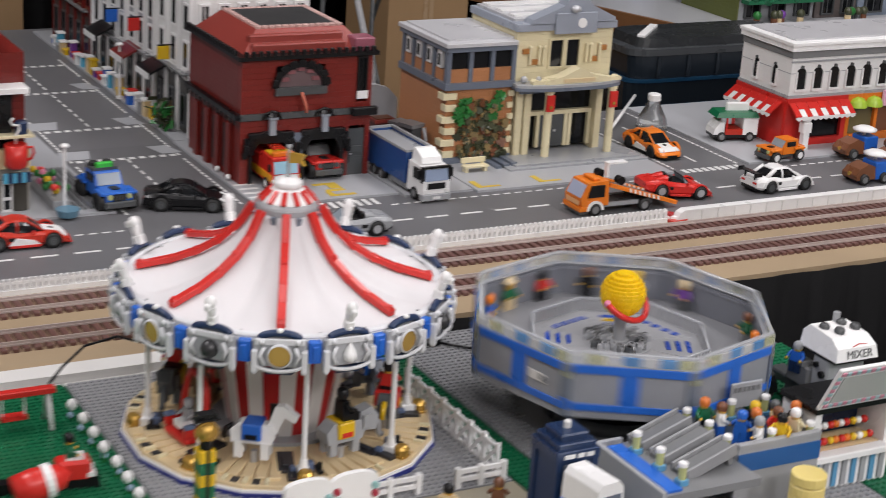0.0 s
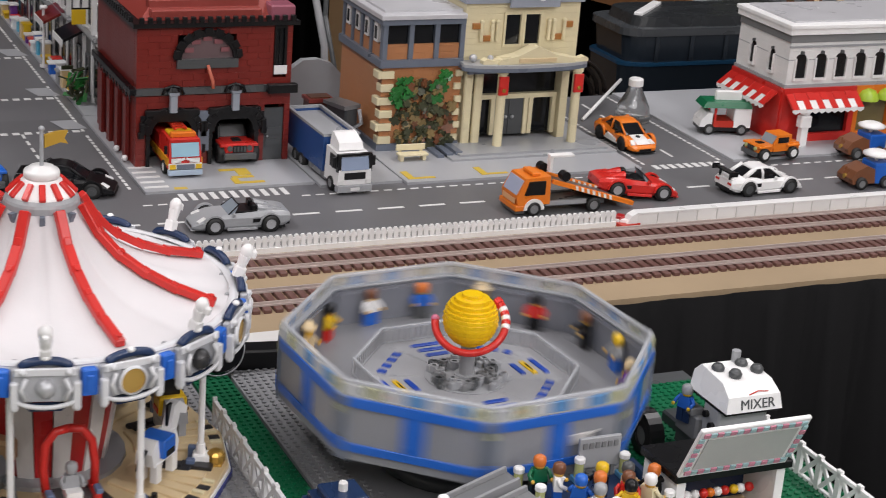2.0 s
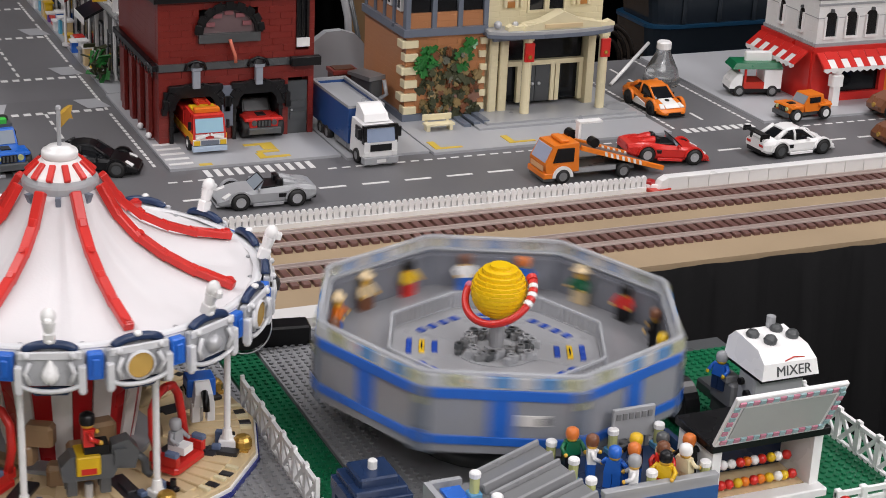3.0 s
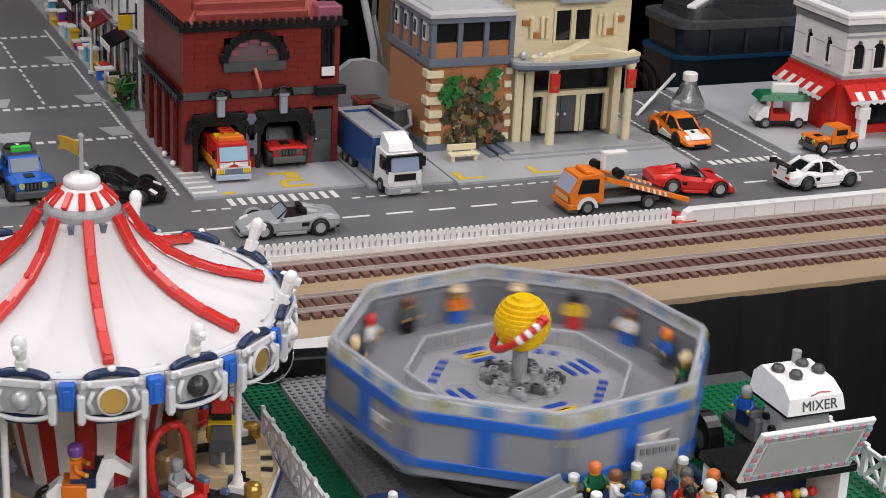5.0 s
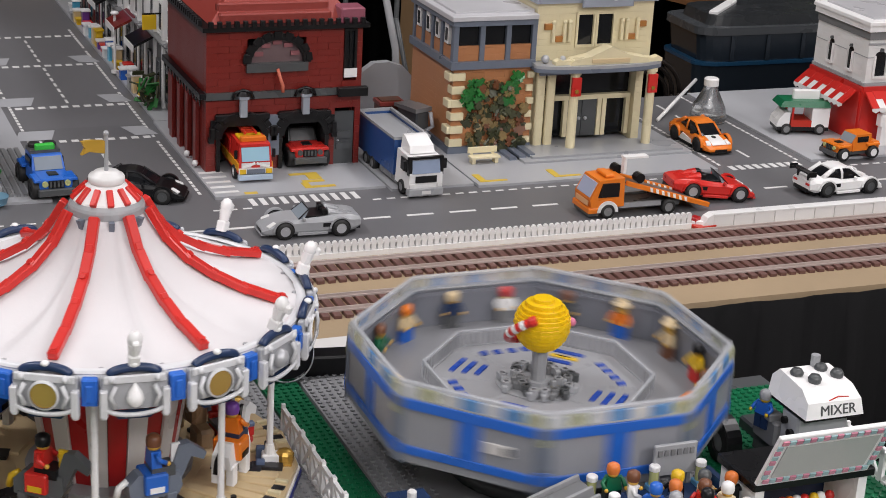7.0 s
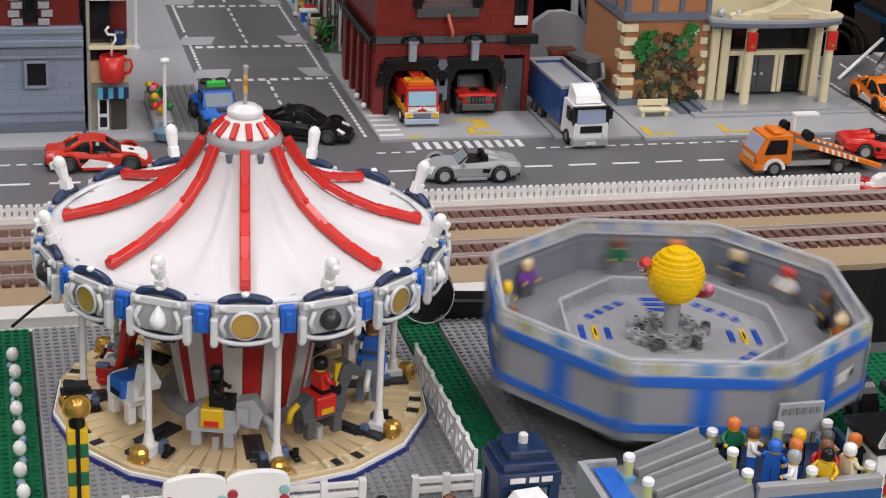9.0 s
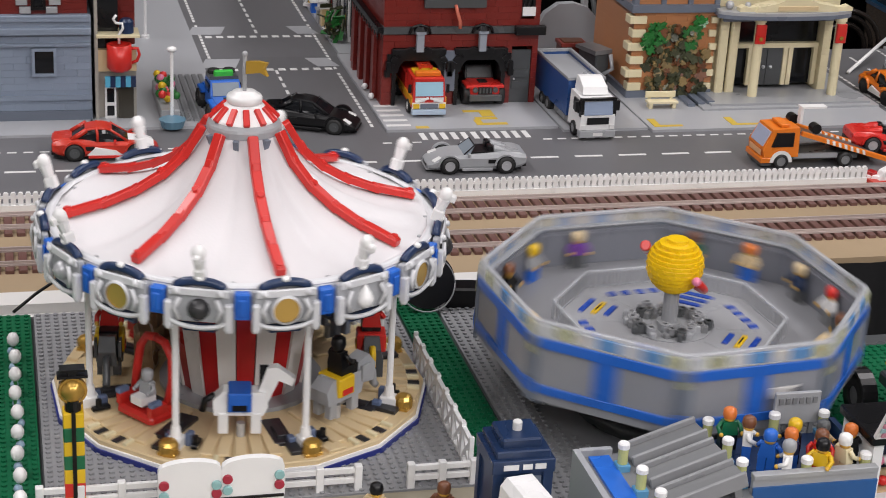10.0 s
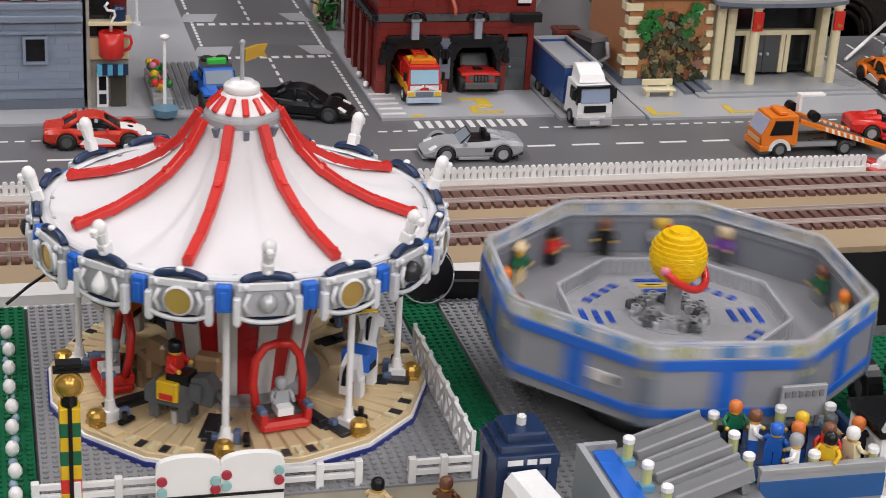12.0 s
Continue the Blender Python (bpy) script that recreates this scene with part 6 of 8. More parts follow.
        part("floor_seam", Geo().box(0.04, 0.086, -0.0009, 0.0009, 0.1076, 0.1081), LGREY, c, m=pose(0, 0, 0, 0, 0, k * 45 + 12))
    hub = part("gear_hub", Geo().cyl(0.036, 0.1077, 0.1084, 20), LGREY, c, "grey hub plate under technical pieces")
    random.seed(6)
    for k in range(22):
        at = pose(0, 0, 0, 0, 0, k * 16.4) @ pose(random.uniform(0.016, 0.037), 0, 0.1068, 0, 0, random.uniform(-70, 70))
        g = Geo().box(-0.0075, 0.0075, -0.0026, 0.0026, 0.0016, random.uniform(0.005, 0.009), 0, at, 0.0008)
        g.lathe([(0.0022, 0.004), (0.0042, 0.004), (0.0042, 0.0095), (0.0022, 0.0095)], 10, 0, smooth=False, at=at)
        part("technic_piece", g, (LGREY, GREY, DGREY, LGREY)[k % 4], hub)
    part("mast", Geo().cyl(0.0105, 0.1084, 0.112, 16).cyl(0.0066, 0.112, 0.145, 16), LGREY, c)
    # brick-built yellow ball
    ball = part("ball", Geo().ball(0.0226, 0, 0, 0, 0, 20), YBALL, c, "yellow brick-built ball", pose(0, 0, 0.163))
    r = 0.0234
    for i in range(13):
        z0, z1 = -r + i * 2 * r / 13, -r + (i + 1) * 2 * r / 13
        rr = math.sqrt(max(r * r - (0.5 * (z0 + z1)) ** 2, 0)) * 1.02
        g = Geo()
        g.lathe([(0, z0 + 0.0003), (rr - 0.0002, z0), (rr, z0 + 0.0003), (rr, z1 - 0.0003), (rr - 0.0002, z1), (0, z1)], 20, 0, smooth=False)
        for s in range(16 if 0 < i < 12 else 0):
            a = 2 * math.pi * s / 16 + i * 0.22
            g.cyl(0.0011, 0, 0.0006, 6, at=Matrix.Translation((rr * math.cos(a), rr * math.sin(a), (z0 + z1) / 2)) @ Euler((0, math.pi / 2, a)).to_matrix().to_4x4())
        part("brick_ring", g, YBALL, ball)
    # red loop slung round the ball, low on one side, ending in a striped tail
    tilt = pose(0, 0, -0.003, 0, 0, -92) @ pose(0, 0, 0, 0, 40, 0)
    rad = 0.0305
    loop = lambda d: (rad * math.cos(radians(d)), rad * math.sin(radians(d)), 0)
    ring = part("planet_ring", Geo().tube([loop(-86 + 172 * j / 20) for j in range(21)], 0.0034, 8), RED, ball, "red loop slung round the ball", tilt)
    for j in range(6):
        d = 88 + j * 8.0
        q = Matrix.Translation(loop(d)) @ Euler((radians(-90), 0, radians(d))).to_matrix().to_4x4()
        part("tail_piece", Geo().cyl(0.004, -0.0021, 0.0021, 12, c=0.0005), WHITE if j % 2 == 0 and j < 5 else RED, ring, m=q)
    part("tail_tip", Geo().cyl(0.0046, -0.0025, 0.003, 12, c=0.001), RED, ring, m=Matrix.Translation(loop(137)) @ Euler((radians(-90), 0, radians(137))).to_matrix().to_4x4())
    part("ring_tip", Geo().ball(0.004, 0, 0, 0, 0, 10), PINK, ring, "pale pink tip", m=Matrix.Translation(loop(-88)))
    # riders stand round the wall, two to a side
    cols = [(BLACK, BLACK, BROWN), (LGREY, BLUE, YELLOW), (GREEN, TAN, None), (RED, BLACK, BLACK), (WHITE, BLUE, BROWN), (BLUE, DGREY, ORANGE), (TAN, BROWN, None), (YELLOW, RED, BLACK), (DGREY, BLACK, BROWN), (ORANGE, BLUE, None), (NAVY, DGREY, TAN), (WHITE, GREY, RED), (GREEN, GREY, BROWN), (TAN, BLUE, ORANGE), (PURPLE, DGREY, TAN)]
    for k, (a, b, h) in enumerate(cols):
        m = pose(0, 0, 0, 0, 0, (k // 2) * 45 + 34.5) @ pose(ap - 0.0135, -0.027 if k % 2 else 0.026, 0.1066, 0, 0, -90 + (k * 37) % 30 - 15)
        figure(m, "toy rider standing against the wall", a, b, None, h, False, TAN if h is None else None, c)
    return c


DECKG = mat("ride_deck_grey", (0.235, 0.24, 0.255), 0.3)
RIMW = mat("pale_clear_rail", (0.58, 0.6, 0.63), 0.1, alpha=0.48, bump=0.0)
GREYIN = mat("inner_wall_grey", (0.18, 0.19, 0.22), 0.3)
CLEARW = mat("clear_rim_plastic", (0.6, 0.63, 0.68), 0.08, alpha=0.3, bump=0.0)
FLOORG = mat("ride_floor_grey", (0.3, 0.305, 0.32), 0.3)
TILEY = mat("pale_yellow_clear_tile", (0.55, 0.56, 0.3), 0.15, alpha=0.42, bump=0.0)
TILEB = mat("blue_clear_tile", (0.1, 0.3, 0.62), 0.15, alpha=0.6, bump=0.0)
TILEW = mat("white_clear_tile", (0.7, 0.72, 0.72), 0.15, alpha=0.42, bump=0.0)
LBL = mat("bright_blue_tile", (0.08, 0.27, 0.62))
YBALL = mat("bright_yellow_bricks", (0.84, 0.54, 0.006))
build_fair_ground()
carousel = build_carousel()
ride = build_mixer()


# ---- toy vehicles ----
def wheel(parent, x, y, r=0.0085, w=0.006, rim=None):
    tyre = part("wheel", Geo().lathe([(r * 0.6, -w / 2), (r * 0.95, -w / 2), (r, -w / 4), (r, w / 4), (r * 0.95, w / 2), (r * 0.6, w / 2)], 18, at=pose(0, 0, 0, 90)), RUBBER, parent, m=pose(x, y, r))
    part("rim", Geo().cyl(r * 0.62, -w / 2 + 0.0004, w / 2 - 0.0004, 14, at=pose(0, 0, 0, 90)).cyl(r * 0.2, -w / 2 - 0.0002, w / 2 + 0.0002, 8, at=pose(0, 0, 0, 90)), rim or GREY, tyre)


def sports_car(m, label, body, trim, open_top=False, spoiler=False, rim=None, L=0.122, W=0.048, stripe=None, roof=None):
    """Nose towards +x."""
    c = thing("toy_car", m, label, "toy car", "toy cars")
    h, w = L / 2, W / 2
    hull = [(-h, w - 0.006, w - 0.003, w - 0.006, 0.0095, 0.018, 0.021), (-h + 0.01, w - 0.003, w, w - 0.006, 0.006, 0.0195, 0.0243), (-h + 0.028, w - 0.003, w + 0.0008, w - 0.005, 0.005, 0.0205, 0.0252), (-0.012, w - 0.003, w - 0.001, w - 0.006, 0.0045, 0.0182, 0.0232),
            (0.008, w - 0.003, w - 0.001, w - 0.006, 0.0045, 0.0182, 0.0222), (h - 0.03, w - 0.003, w + 0.0006, w - 0.006, 0.0045, 0.0182, 0.0212), (h - 0.015, w - 0.003, w - 0.0004, w - 0.007, 0.0045, 0.015, 0.0176), (h - 0.004, w - 0.005, w - 0.0035, w - 0.01, 0.005, 0.0105, 0.0122), (h, w - 0.009, w - 0.0075, w - 0.013, 0.0056, 0.0085, 0.0095)]
    part("body", Geo().loft(hull), body, c)
    part("chassis", Geo().box(-h + 0.006, h - 0.008, -w + 0.004, w - 0.004, 0.003, 0.0062), BLACK, c)
    for s in (-1, 1):
        for x in (-h + 0.026, h - 0.026):
            part("wheel_well", Geo().cyl(0.0122, -0.0014, 0.0014, 18, at=pose(x, s * (w - 0.0002), 0.0102, 90)), BLACK, c)
            part("wheel_arch", Geo().arch(x, 0.0098, 0.0142, 0.0122, s * w - 0.003, s * w + 0.0019), body, c)
            wheel(c, x, s * (w + 0.0002), 0.0104, 0.0078, rim)
        part("side_skirt", Geo().box(-h + 0.042, h - 0.042, s * w - 0.002, s * w + 0.0006, 0.0035, 0.0068, b=0.0005), trim, c)
        part("headlight", Geo().box(-0.0055, 0.0055, -0.0035, 0.0035, 0.0, 0.0016, b=0.0006), PAINT, c, m=pose(h - 0.0115, s * W * 0.33, 0.0152, 0, 24, s * 14))
        part("tail_light", Geo().box(-h - 0.0008, -h + 0.002, s * W * 0.3 - 0.0045, s * W * 0.3 + 0.0045, 0.0155, 0.0185, b=0.0005), RED if body not in (RED, FLAME) else DREDP, c)
        part("air_intake", Geo().box(-0.024, -0.013, s * (w - 0.001) - 0.0012, s * (w - 0.001) + 0.0012, 0.0125, 0.0172, b=0.0004), BLACK, c)
    part("grille", Geo().box(h - 0.0045, h + 0.0004, -W * 0.22, W * 0.22, 0.0052, 0.0085, b=0.0005), BLACK, c)
    part("splitter", Geo().box(h - 0.01, h + 0.0016, -W * 0.36, W * 0.36, 0.0033, 0.0048, b=0.0004), trim, c)
    part("diffuser", Geo().box(-h - 0.0012, -h + 0.006, -W * 0.34, W * 0.34, 0.0055, 0.0105, b=0.0005), BLACK, c)
    if open_top:
        part("cockpit", Geo().box(-0.021, 0.012, -w + 0.0085, w - 0.0085, 0.0215, 0.0246, b=0.0006), BLACK, c, "black open cockpit")
        for s in (-1, 1):
            part("seat", Geo().box(-0.02, -0.0135, s * 0.009 - 0.006, s * 0.009 + 0.006, 0.0246, 0.0318, b=0.0012), BLACK, c)
            part("roll_hump", Geo().loft([(-0.042, 0.003, 0.004, 0.001, 0.0235, 0.0245, 0.025), (-0.03, 0.005, 0.006, 0.003, 0.0235, 0.027, 0.0295), (-0.021, 0.005, 0.006, 0.003, 0.0235, 0.028, 0.0318)]), body, c, m=pose(0, s * 0.0092, 0))
        part("windscreen", Geo().prism([(0.009, 0.0218), (0.017, 0.0218), (0.0045, 0.0325), (0.003, 0.0325)], -w + 0.0065, w - 0.0065, inset=0.003), SMOKE, c)
        part("screen_frame", Geo().tube([(0.0165, -w + 0.0062, 0.022), (0.0036, -w + 0.0092, 0.0328), (0.0036, w - 0.0092, 0.0328), (0.0165, w - 0.0062, 0.022)], 0.0009, 6), BLACK, c)
    else:
        part("cabin", Geo().loft([(-0.04, 0.0165, 0.0165, 0.011, 0.0225, 0.0238, 0.0246), (-0.022, 0.019, 0.0175, 0.0135, 0.022, 0.03, 0.0352), (-0.008, 0.0195, 0.0178, 0.0145, 0.022, 0.0315, 0.0372), (0.005, 0.0195, 0.0175, 0.014, 0.022, 0.0305, 0.0358), (0.027, 0.0175, 0.0165, 0.0125, 0.0205, 0.0215, 0.0222)]), GLASS, c, "dark glazed cabin")
        part("roof", Geo().loft([(-0.024, 0.0142, 0.0146, 0.0108, 0.0338, 0.0348, 0.0362), (-0.012, 0.0152, 0.0156, 0.012, 0.0355, 0.037, 0.0385), (0.0, 0.0152, 0.0156, 0.012, 0.0352, 0.0366, 0.038), (0.008, 0.0148, 0.015, 0.0115, 0.0332, 0.0342, 0.0352)]), roof or body, c)
        for s in (-1, 1):
            part("front_pillar", Geo().tube([(0.026, s * 0.0168, 0.0218), (0.006, s * 0.0148, 0.0352)], 0.0017, 6), body, c)
            part("rear_pillar", Geo().tube([(-0.04, s * 0.0166, 0.0242), (-0.022, s * 0.0146, 0.0355)], 0.0034, 6), body, c)
            part("door_pillar", Geo().tube([(-0.0095, s * 0.0197, 0.0225), (-0.0095, s * 0.0182, 0.0315), (-0.0105, s * 0.0152, 0.0368)], 0.0018, 6), body, c)
        part("rear_deck", Geo().loft([(-h + 0.002, w - 0.008, w - 0.008, w - 0.01, 0.021, 0.0235, 0.0248), (-h + 0.02, w - 0.006, w - 0.006, w - 0.008, 0.022, 0.0255, 0.0264)]), body, c)
    if stripe:
        part("stripe", Geo().prism([(h - 0.006, 0.0134), (h - 0.015, 0.0178), (h - 0.03, 0.0213), (h - 0.036, 0.0217), (h - 0.036, 0.0224), (h - 0.03, 0.022), (h - 0.0145, 0.0186), (h - 0.005, 0.0142)], -0.0115, 0.0115), stripe, c)
        for s in (-1, 1):
            part("side_stripe", Geo().prism([(-0.022, 0.0068), (0.02, 0.0068), (0.012, 0.0125), (-0.012, 0.0165)], s * w - 0.0012, s * w + 0.0012), stripe, c)
        part("bonnet_dot", Geo().cyl(0.0036, 0.0, 0.0008, 12, at=pose(h - 0.024, 0, 0.0204, 0, 13, 0)), BLACK, c)
    if spoiler:
        sp = part("spoiler", Geo().box(-h - 0.005, -h + 0.006, -w + 0.002, w - 0.002, 0.0325, 0.0343, b=0.0005), BLACK, c, "black rear spoiler")
        for s in (-1, 1):
            part("strut", Geo().box(-h + 0.0, -h + 0.003, s * 0.012 - 0.001, s * 0.012 + 0.001, 0.022, 0.0325), BLACK, sp)
            part("end_plate", Geo().box(-h - 0.0055, -h + 0.0065, s * (w - 0.0015) - 0.0008, s * (w - 0.0015) + 0.0008, 0.029, 0.0358), BLACK, sp)
    for s in (-1, 1):
        part("mirror", Geo().box(0.0095, 0.0125, s * (w - 0.001) - 0.003, s * (w - 0.001) + 0.003, 0.0215, 0.025, b=0.0006), trim, c)
    return c


def off_roader(m, label, body, rim=None, s=1.0, light_bar=None, screen=None, back=None, wr=0.0135, cab=None, lamp=None):
    c = thing("toy_jeep", m, label, "toy car", "toy cars")
    c.scale = (s, s, s)
    part("chassis", Geo().box(-0.042, 0.046, -0.017, 0.017, 0.008, 0.0155), DGREY, c)
    part("bonnet", Geo().box(0.012, 0.048, -0.02, 0.02, 0.0155, 0.029, b=0.002), body, c)
    part("cab", Geo().prism([(-0.03, 0.0155), (0.012, 0.0155), (0.012, 0.029), (0.003, 0.045), (-0.03, 0.045)], -0.021, 0.021, inset=0.003), cab or body, c)
    part("windscreen", Geo().prism([(0.0128, 0.0295), (0.0138, 0.0295), (0.0052, 0.0435), (0.004, 0.0435)], -0.0165, 0.0165), screen or SMOKE, c)
    for sd in (-1, 1):
        part("side_window", Geo().box(-0.022, 0.002, sd * 0.019 - 0.0015, sd * 0.019 + 0.0015, 0.031, 0.041), GLASS, c)
    part("tail", Geo().box(-0.05, -0.03, -0.02, 0.02, 0.0155, 0.03, b=0.002), back or body, c)
    part("bumper", Geo().box(0.048, 0.054, -0.022, 0.022, 0.009, 0.017, b=0.001), DGREY, c)
    part("grille", Geo().box(0.048, 0.0495, -0.0095, 0.0095, 0.0175, 0.0265, b=0.0004), BLACK, c)
    for i in range(4):
        part("grille_bar", Geo().box(0.0495, 0.0503, -0.008 + i * 0.0046, -0.0058 + i * 0.0046, 0.0185, 0.0255), DGREY, c)
    part("bonnet_vent", Geo().box(0.022, 0.036, -0.006, 0.006, 0.029, 0.0304, b=0.0005), BLACK, c)
    for sd in (-1, 1):
        part("headlight", Geo().cyl(0.0036, 0, 0.0025, 12, at=pose(0.048, sd * 0.0135, 0.023, 0, 90, 0)), lamp or PALEGLOW, c)
        for x in (-0.032, 0.034):
            part("mudguard", Geo().box(x - 0.014, x + 0.014, sd * 0.0215 - 0.0045, sd * 0.0215 + 0.0045, 0.025, 0.0285, b=0.001), body, c)
            wheel(c, x, sd * 0.0225, wr, 0.011, rim)
    if light_bar:
        part("roof_rack", Geo().box(-0.03, -0.004, -0.018, 0.018, 0.045, 0.049), DGREY, c)
        part("lamp_bar", Geo().box(-0.012, -0.005, -0.012, 0.012, 0.049, 0.056, b=0.0015), light_bar, c, "bright roof load")
        for sd in (-1, 1):
            part("roof_wheel", Geo().cyl(0.0075, 0.049, 0.054, 14, cx=-0.022, cy=sd * 0.0095, c=0.001), RUBBER, c)
    return c


SMOKE = mat("grey_windscreen", (0.25, 0.29, 0.33), 0.12, bump=0.0)
PTEAL, ROSE = mat("pale_teal", (0.35, 0.52, 0.55)), mat("rose", (0.62, 0.25, 0.34))
SBLUE, PYEL = mat("stripe_blue", (0.1, 0.3, 0.5)), mat("pale_yellow", (0.72, 0.58, 0.2))


def delivery_truck():
    c = thing("toy_truck", pose(1.2215, 2.229, 0.0005, 0, 0, -88.5), "white toy truck with a blue open container", "toy truck", "toy trucks")
    c.scale = (0.94, 0.92, 0.92)
    part("chassis", Geo().box(-0.185, 0.008, -0.018, 0.018, 0.009, 0.017), DGREY, c)
    bed = part("container", Geo().box(-0.19, -0.043, -0.027, 0.027, 0.018, 0.022).box(-0.19, -0.043, -0.027, -0.0245, 0.022, 0.07).box(-0.19, -0.043, 0.0245, 0.027, 0.022, 0.07).box(-0.19, -0.1875, -0.0245, 0.0245, 0.022, 0.07).box(-0.0455, -0.043, -0.0245, 0.0245, 0.022, 0.07), mat("container_blue", (0.018, 0.07, 0.24)), c, "dark blue container walls")
    part("rim", Geo().box(-0.191, -0.042, -0.028, -0.0235, 0.07, 0.074).box(-0.191, -0.042, 0.0235, 0.028, 0.07, 0.074).box(-0.191, -0.1865, -0.0235, 0.0235, 0.07, 0.074).box(-0.0465, -0.042, -0.0235, 0.0235, 0.07, 0.074), LGREY, bed)
    part("load", Geo().box(-0.187, -0.046, -0.024, 0.024, 0.05, 0.066), LGREY, bed)
    part("cab", Geo().prism([(-0.038, 0.012), (0.012, 0.012), (0.013, 0.034), (0.008, 0.058), (-0.038, 0.06)], -0.026, 0.026, inset=0.002), WHITE, c)
    part("windscreen", Geo().prism([(0.0133, 0.036), (0.0145, 0.036), (0.01, 0.0545), (0.0088, 0.0545)], -0.021, 0.021), mat("blue_grey_screen", (0.24, 0.3, 0.42), 0.1, bump=0.0), c)
    part("screen_frame", Geo().box(0.006, 0.0125, -0.0265, -0.0215, 0.033, 0.058).box(0.006, 0.0125, 0.0215, 0.0265, 0.033, 0.058).box(0.006, 0.0115, -0.0265, 0.0265, 0.056, 0.0595), BLACK, c)
    part("side_window", Geo().box(-0.018, 0.003, -0.0268, -0.0245, 0.036, 0.054).box(-0.018, 0.003, 0.0245, 0.0268, 0.036, 0.054), BLACK, c)
    part("air_deflector", Geo().prism([(-0.038, 0.06), (-0.004, 0.06), (-0.008, 0.07), (-0.03, 0.08), (-0.038, 0.08)], -0.019, 0.019, inset=0.002), WHITE, c)
    part("grille", Geo().box(0.0125, 0.0145, -0.016, 0.016, 0.0225, 0.032), BLACK, c)
    part("bumper", Geo().box(0.004, 0.0165, -0.0265, 0.0265, 0.004, 0.014, b=0.001), LGREY, c)
    part("number_plate", Geo().box(0.0165, 0.0172, -0.007, 0.007, 0.006, 0.0105), PAINT, c)
    for s in (-1, 1):
        part("headlight", Geo().box(0.0128, 0.0145, s * 0.021 - 0.0035, s * 0.021 + 0.0035, 0.015, 0.021), PAINT, c)
        part("mirror", Geo().box(0.004, 0.008, s * 0.0305 - 0.0025, s * 0.0305 + 0.0025, 0.04, 0.054), BLACK, c)
        for x in (-0.012, -0.125, -0.15):
            wheel(c, x, s * 0.0235, 0.0105, 0.009)
        part("side_skirt", Geo().box(-0.1, -0.035, s * 0.023 - 0.002, s * 0.023 + 0.002, 0.008, 0.017), GREY, c)


def fire_engine():
    c = thing("toy_fire_engine", pose(1.0215, 2.325, 0.0035, 0, 0, -91), "red and yellow toy fire engine half out of the garage", "toy truck", "toy trucks")
    part("cab", Geo().prism([(-0.04, 0.012), (0.008, 0.012), (0.008, 0.027), (0.003, 0.05), (-0.04, 0.052)], -0.0225, 0.0225, inset=0.002), RED, c)
    part("rear_body", Geo().box(-0.115, -0.041, -0.0225, 0.0225, 0.012, 0.046, b=0.001), RED, c)
    part("yellow_stripe", Geo().box(-0.115, 0.007, -0.0235, -0.0215, 0.016, 0.026).box(-0.115, 0.007, 0.0215, 0.0235, 0.016, 0.026), mat("yellow_orange", (0.72, 0.33, 0.02)), c, "yellow side panel")
    part("roof_frame", Geo().box(-0.036, -0.012, -0.017, 0.017, 0.052, 0.0545, b=0.0008), YELLOW, c)
    part("windscreen", Geo().prism([(0.0082, 0.0285), (0.0094, 0.0285), (0.0052, 0.0465), (0.004, 0.0465)], -0.0185, 0.0185), SCREEN, c, "pale blue windscreen")
    part("front_panel", Geo().box(0.008, 0.0105, -0.0225, 0.0225, 0.012, 0.0195), WHITE, c)
    part("roof_edge", Geo().box(-0.004, 0.0048, -0.0205, 0.0205, 0.0468, 0.0515, b=0.001), RED, c)
    for s in (-1, 1):
        part("wing_mirror", Geo().box(0.002, 0.006, s * 0.0255 - 0.002, s * 0.0255 + 0.002, 0.032, 0.043, b=0.0006), BLACK, c)
        part("chevron_arm", Geo().box(-0.009, 0.009, -0.0006, 0.0008, -0.0015, 0.0015), WHITE, c, m=Matrix.Translation((0.0104, s * 0.0095, 0.0235)) @ Euler((0, s * radians(18), radians(90))).to_matrix().to_4x4())
    part("chevron", Geo().prism([(0.0086, 0.0205), (0.0102, 0.0205), (0.0102, 0.0265), (0.0086, 0.0265)], -0.019, -0.006).prism([(0.0086, 0.0205), (0.0102, 0.0205), (0.0102, 0.0265), (0.0086, 0.0265)], 0.006, 0.019), PAINT, c)
    part("bumper", Geo().box(0.004, 0.0125, -0.023, 0.023, 0.004, 0.011, b=0.001), mat("bumper_grey_blue", (0.42, 0.52, 0.64)), c, "blue and yellow bumper")
    part("grille", Geo().box(0.0105, 0.0115, -0.012, 0.012, 0.0125, 0.0185), SLATE, c)
    for s in (-1, 1):
        part("headlight", Geo().box(0.0105, 0.012, s * 0.0175 - 0.004, s * 0.0175 + 0.004, 0.0125, 0.0185), YELLOW, c)
        for x in (-0.012, -0.09):
            wheel(c, x, s * 0.021, 0.0095, 0.008, WHITE)
    part("light_bar", Geo().box(-0.012, -0.003, -0.017, 0.017, 0.052, 0.058, b=0.001), ORANGE, c, "orange roof lamps")
    ld = part("ladder", Geo().box(-0.1, -0.02, -0.009, -0.006, 0.057, 0.06).box(-0.1, -0.02, 0.006, 0.009, 0.057, 0.06), FLAME, c)
    for i in range(8):
        part("rung", Geo().box(-0.096 + i * 0.01, -0.094 + i * 0.01, -0.006, 0.006, 0.0575, 0.0595), FLAME, ld)


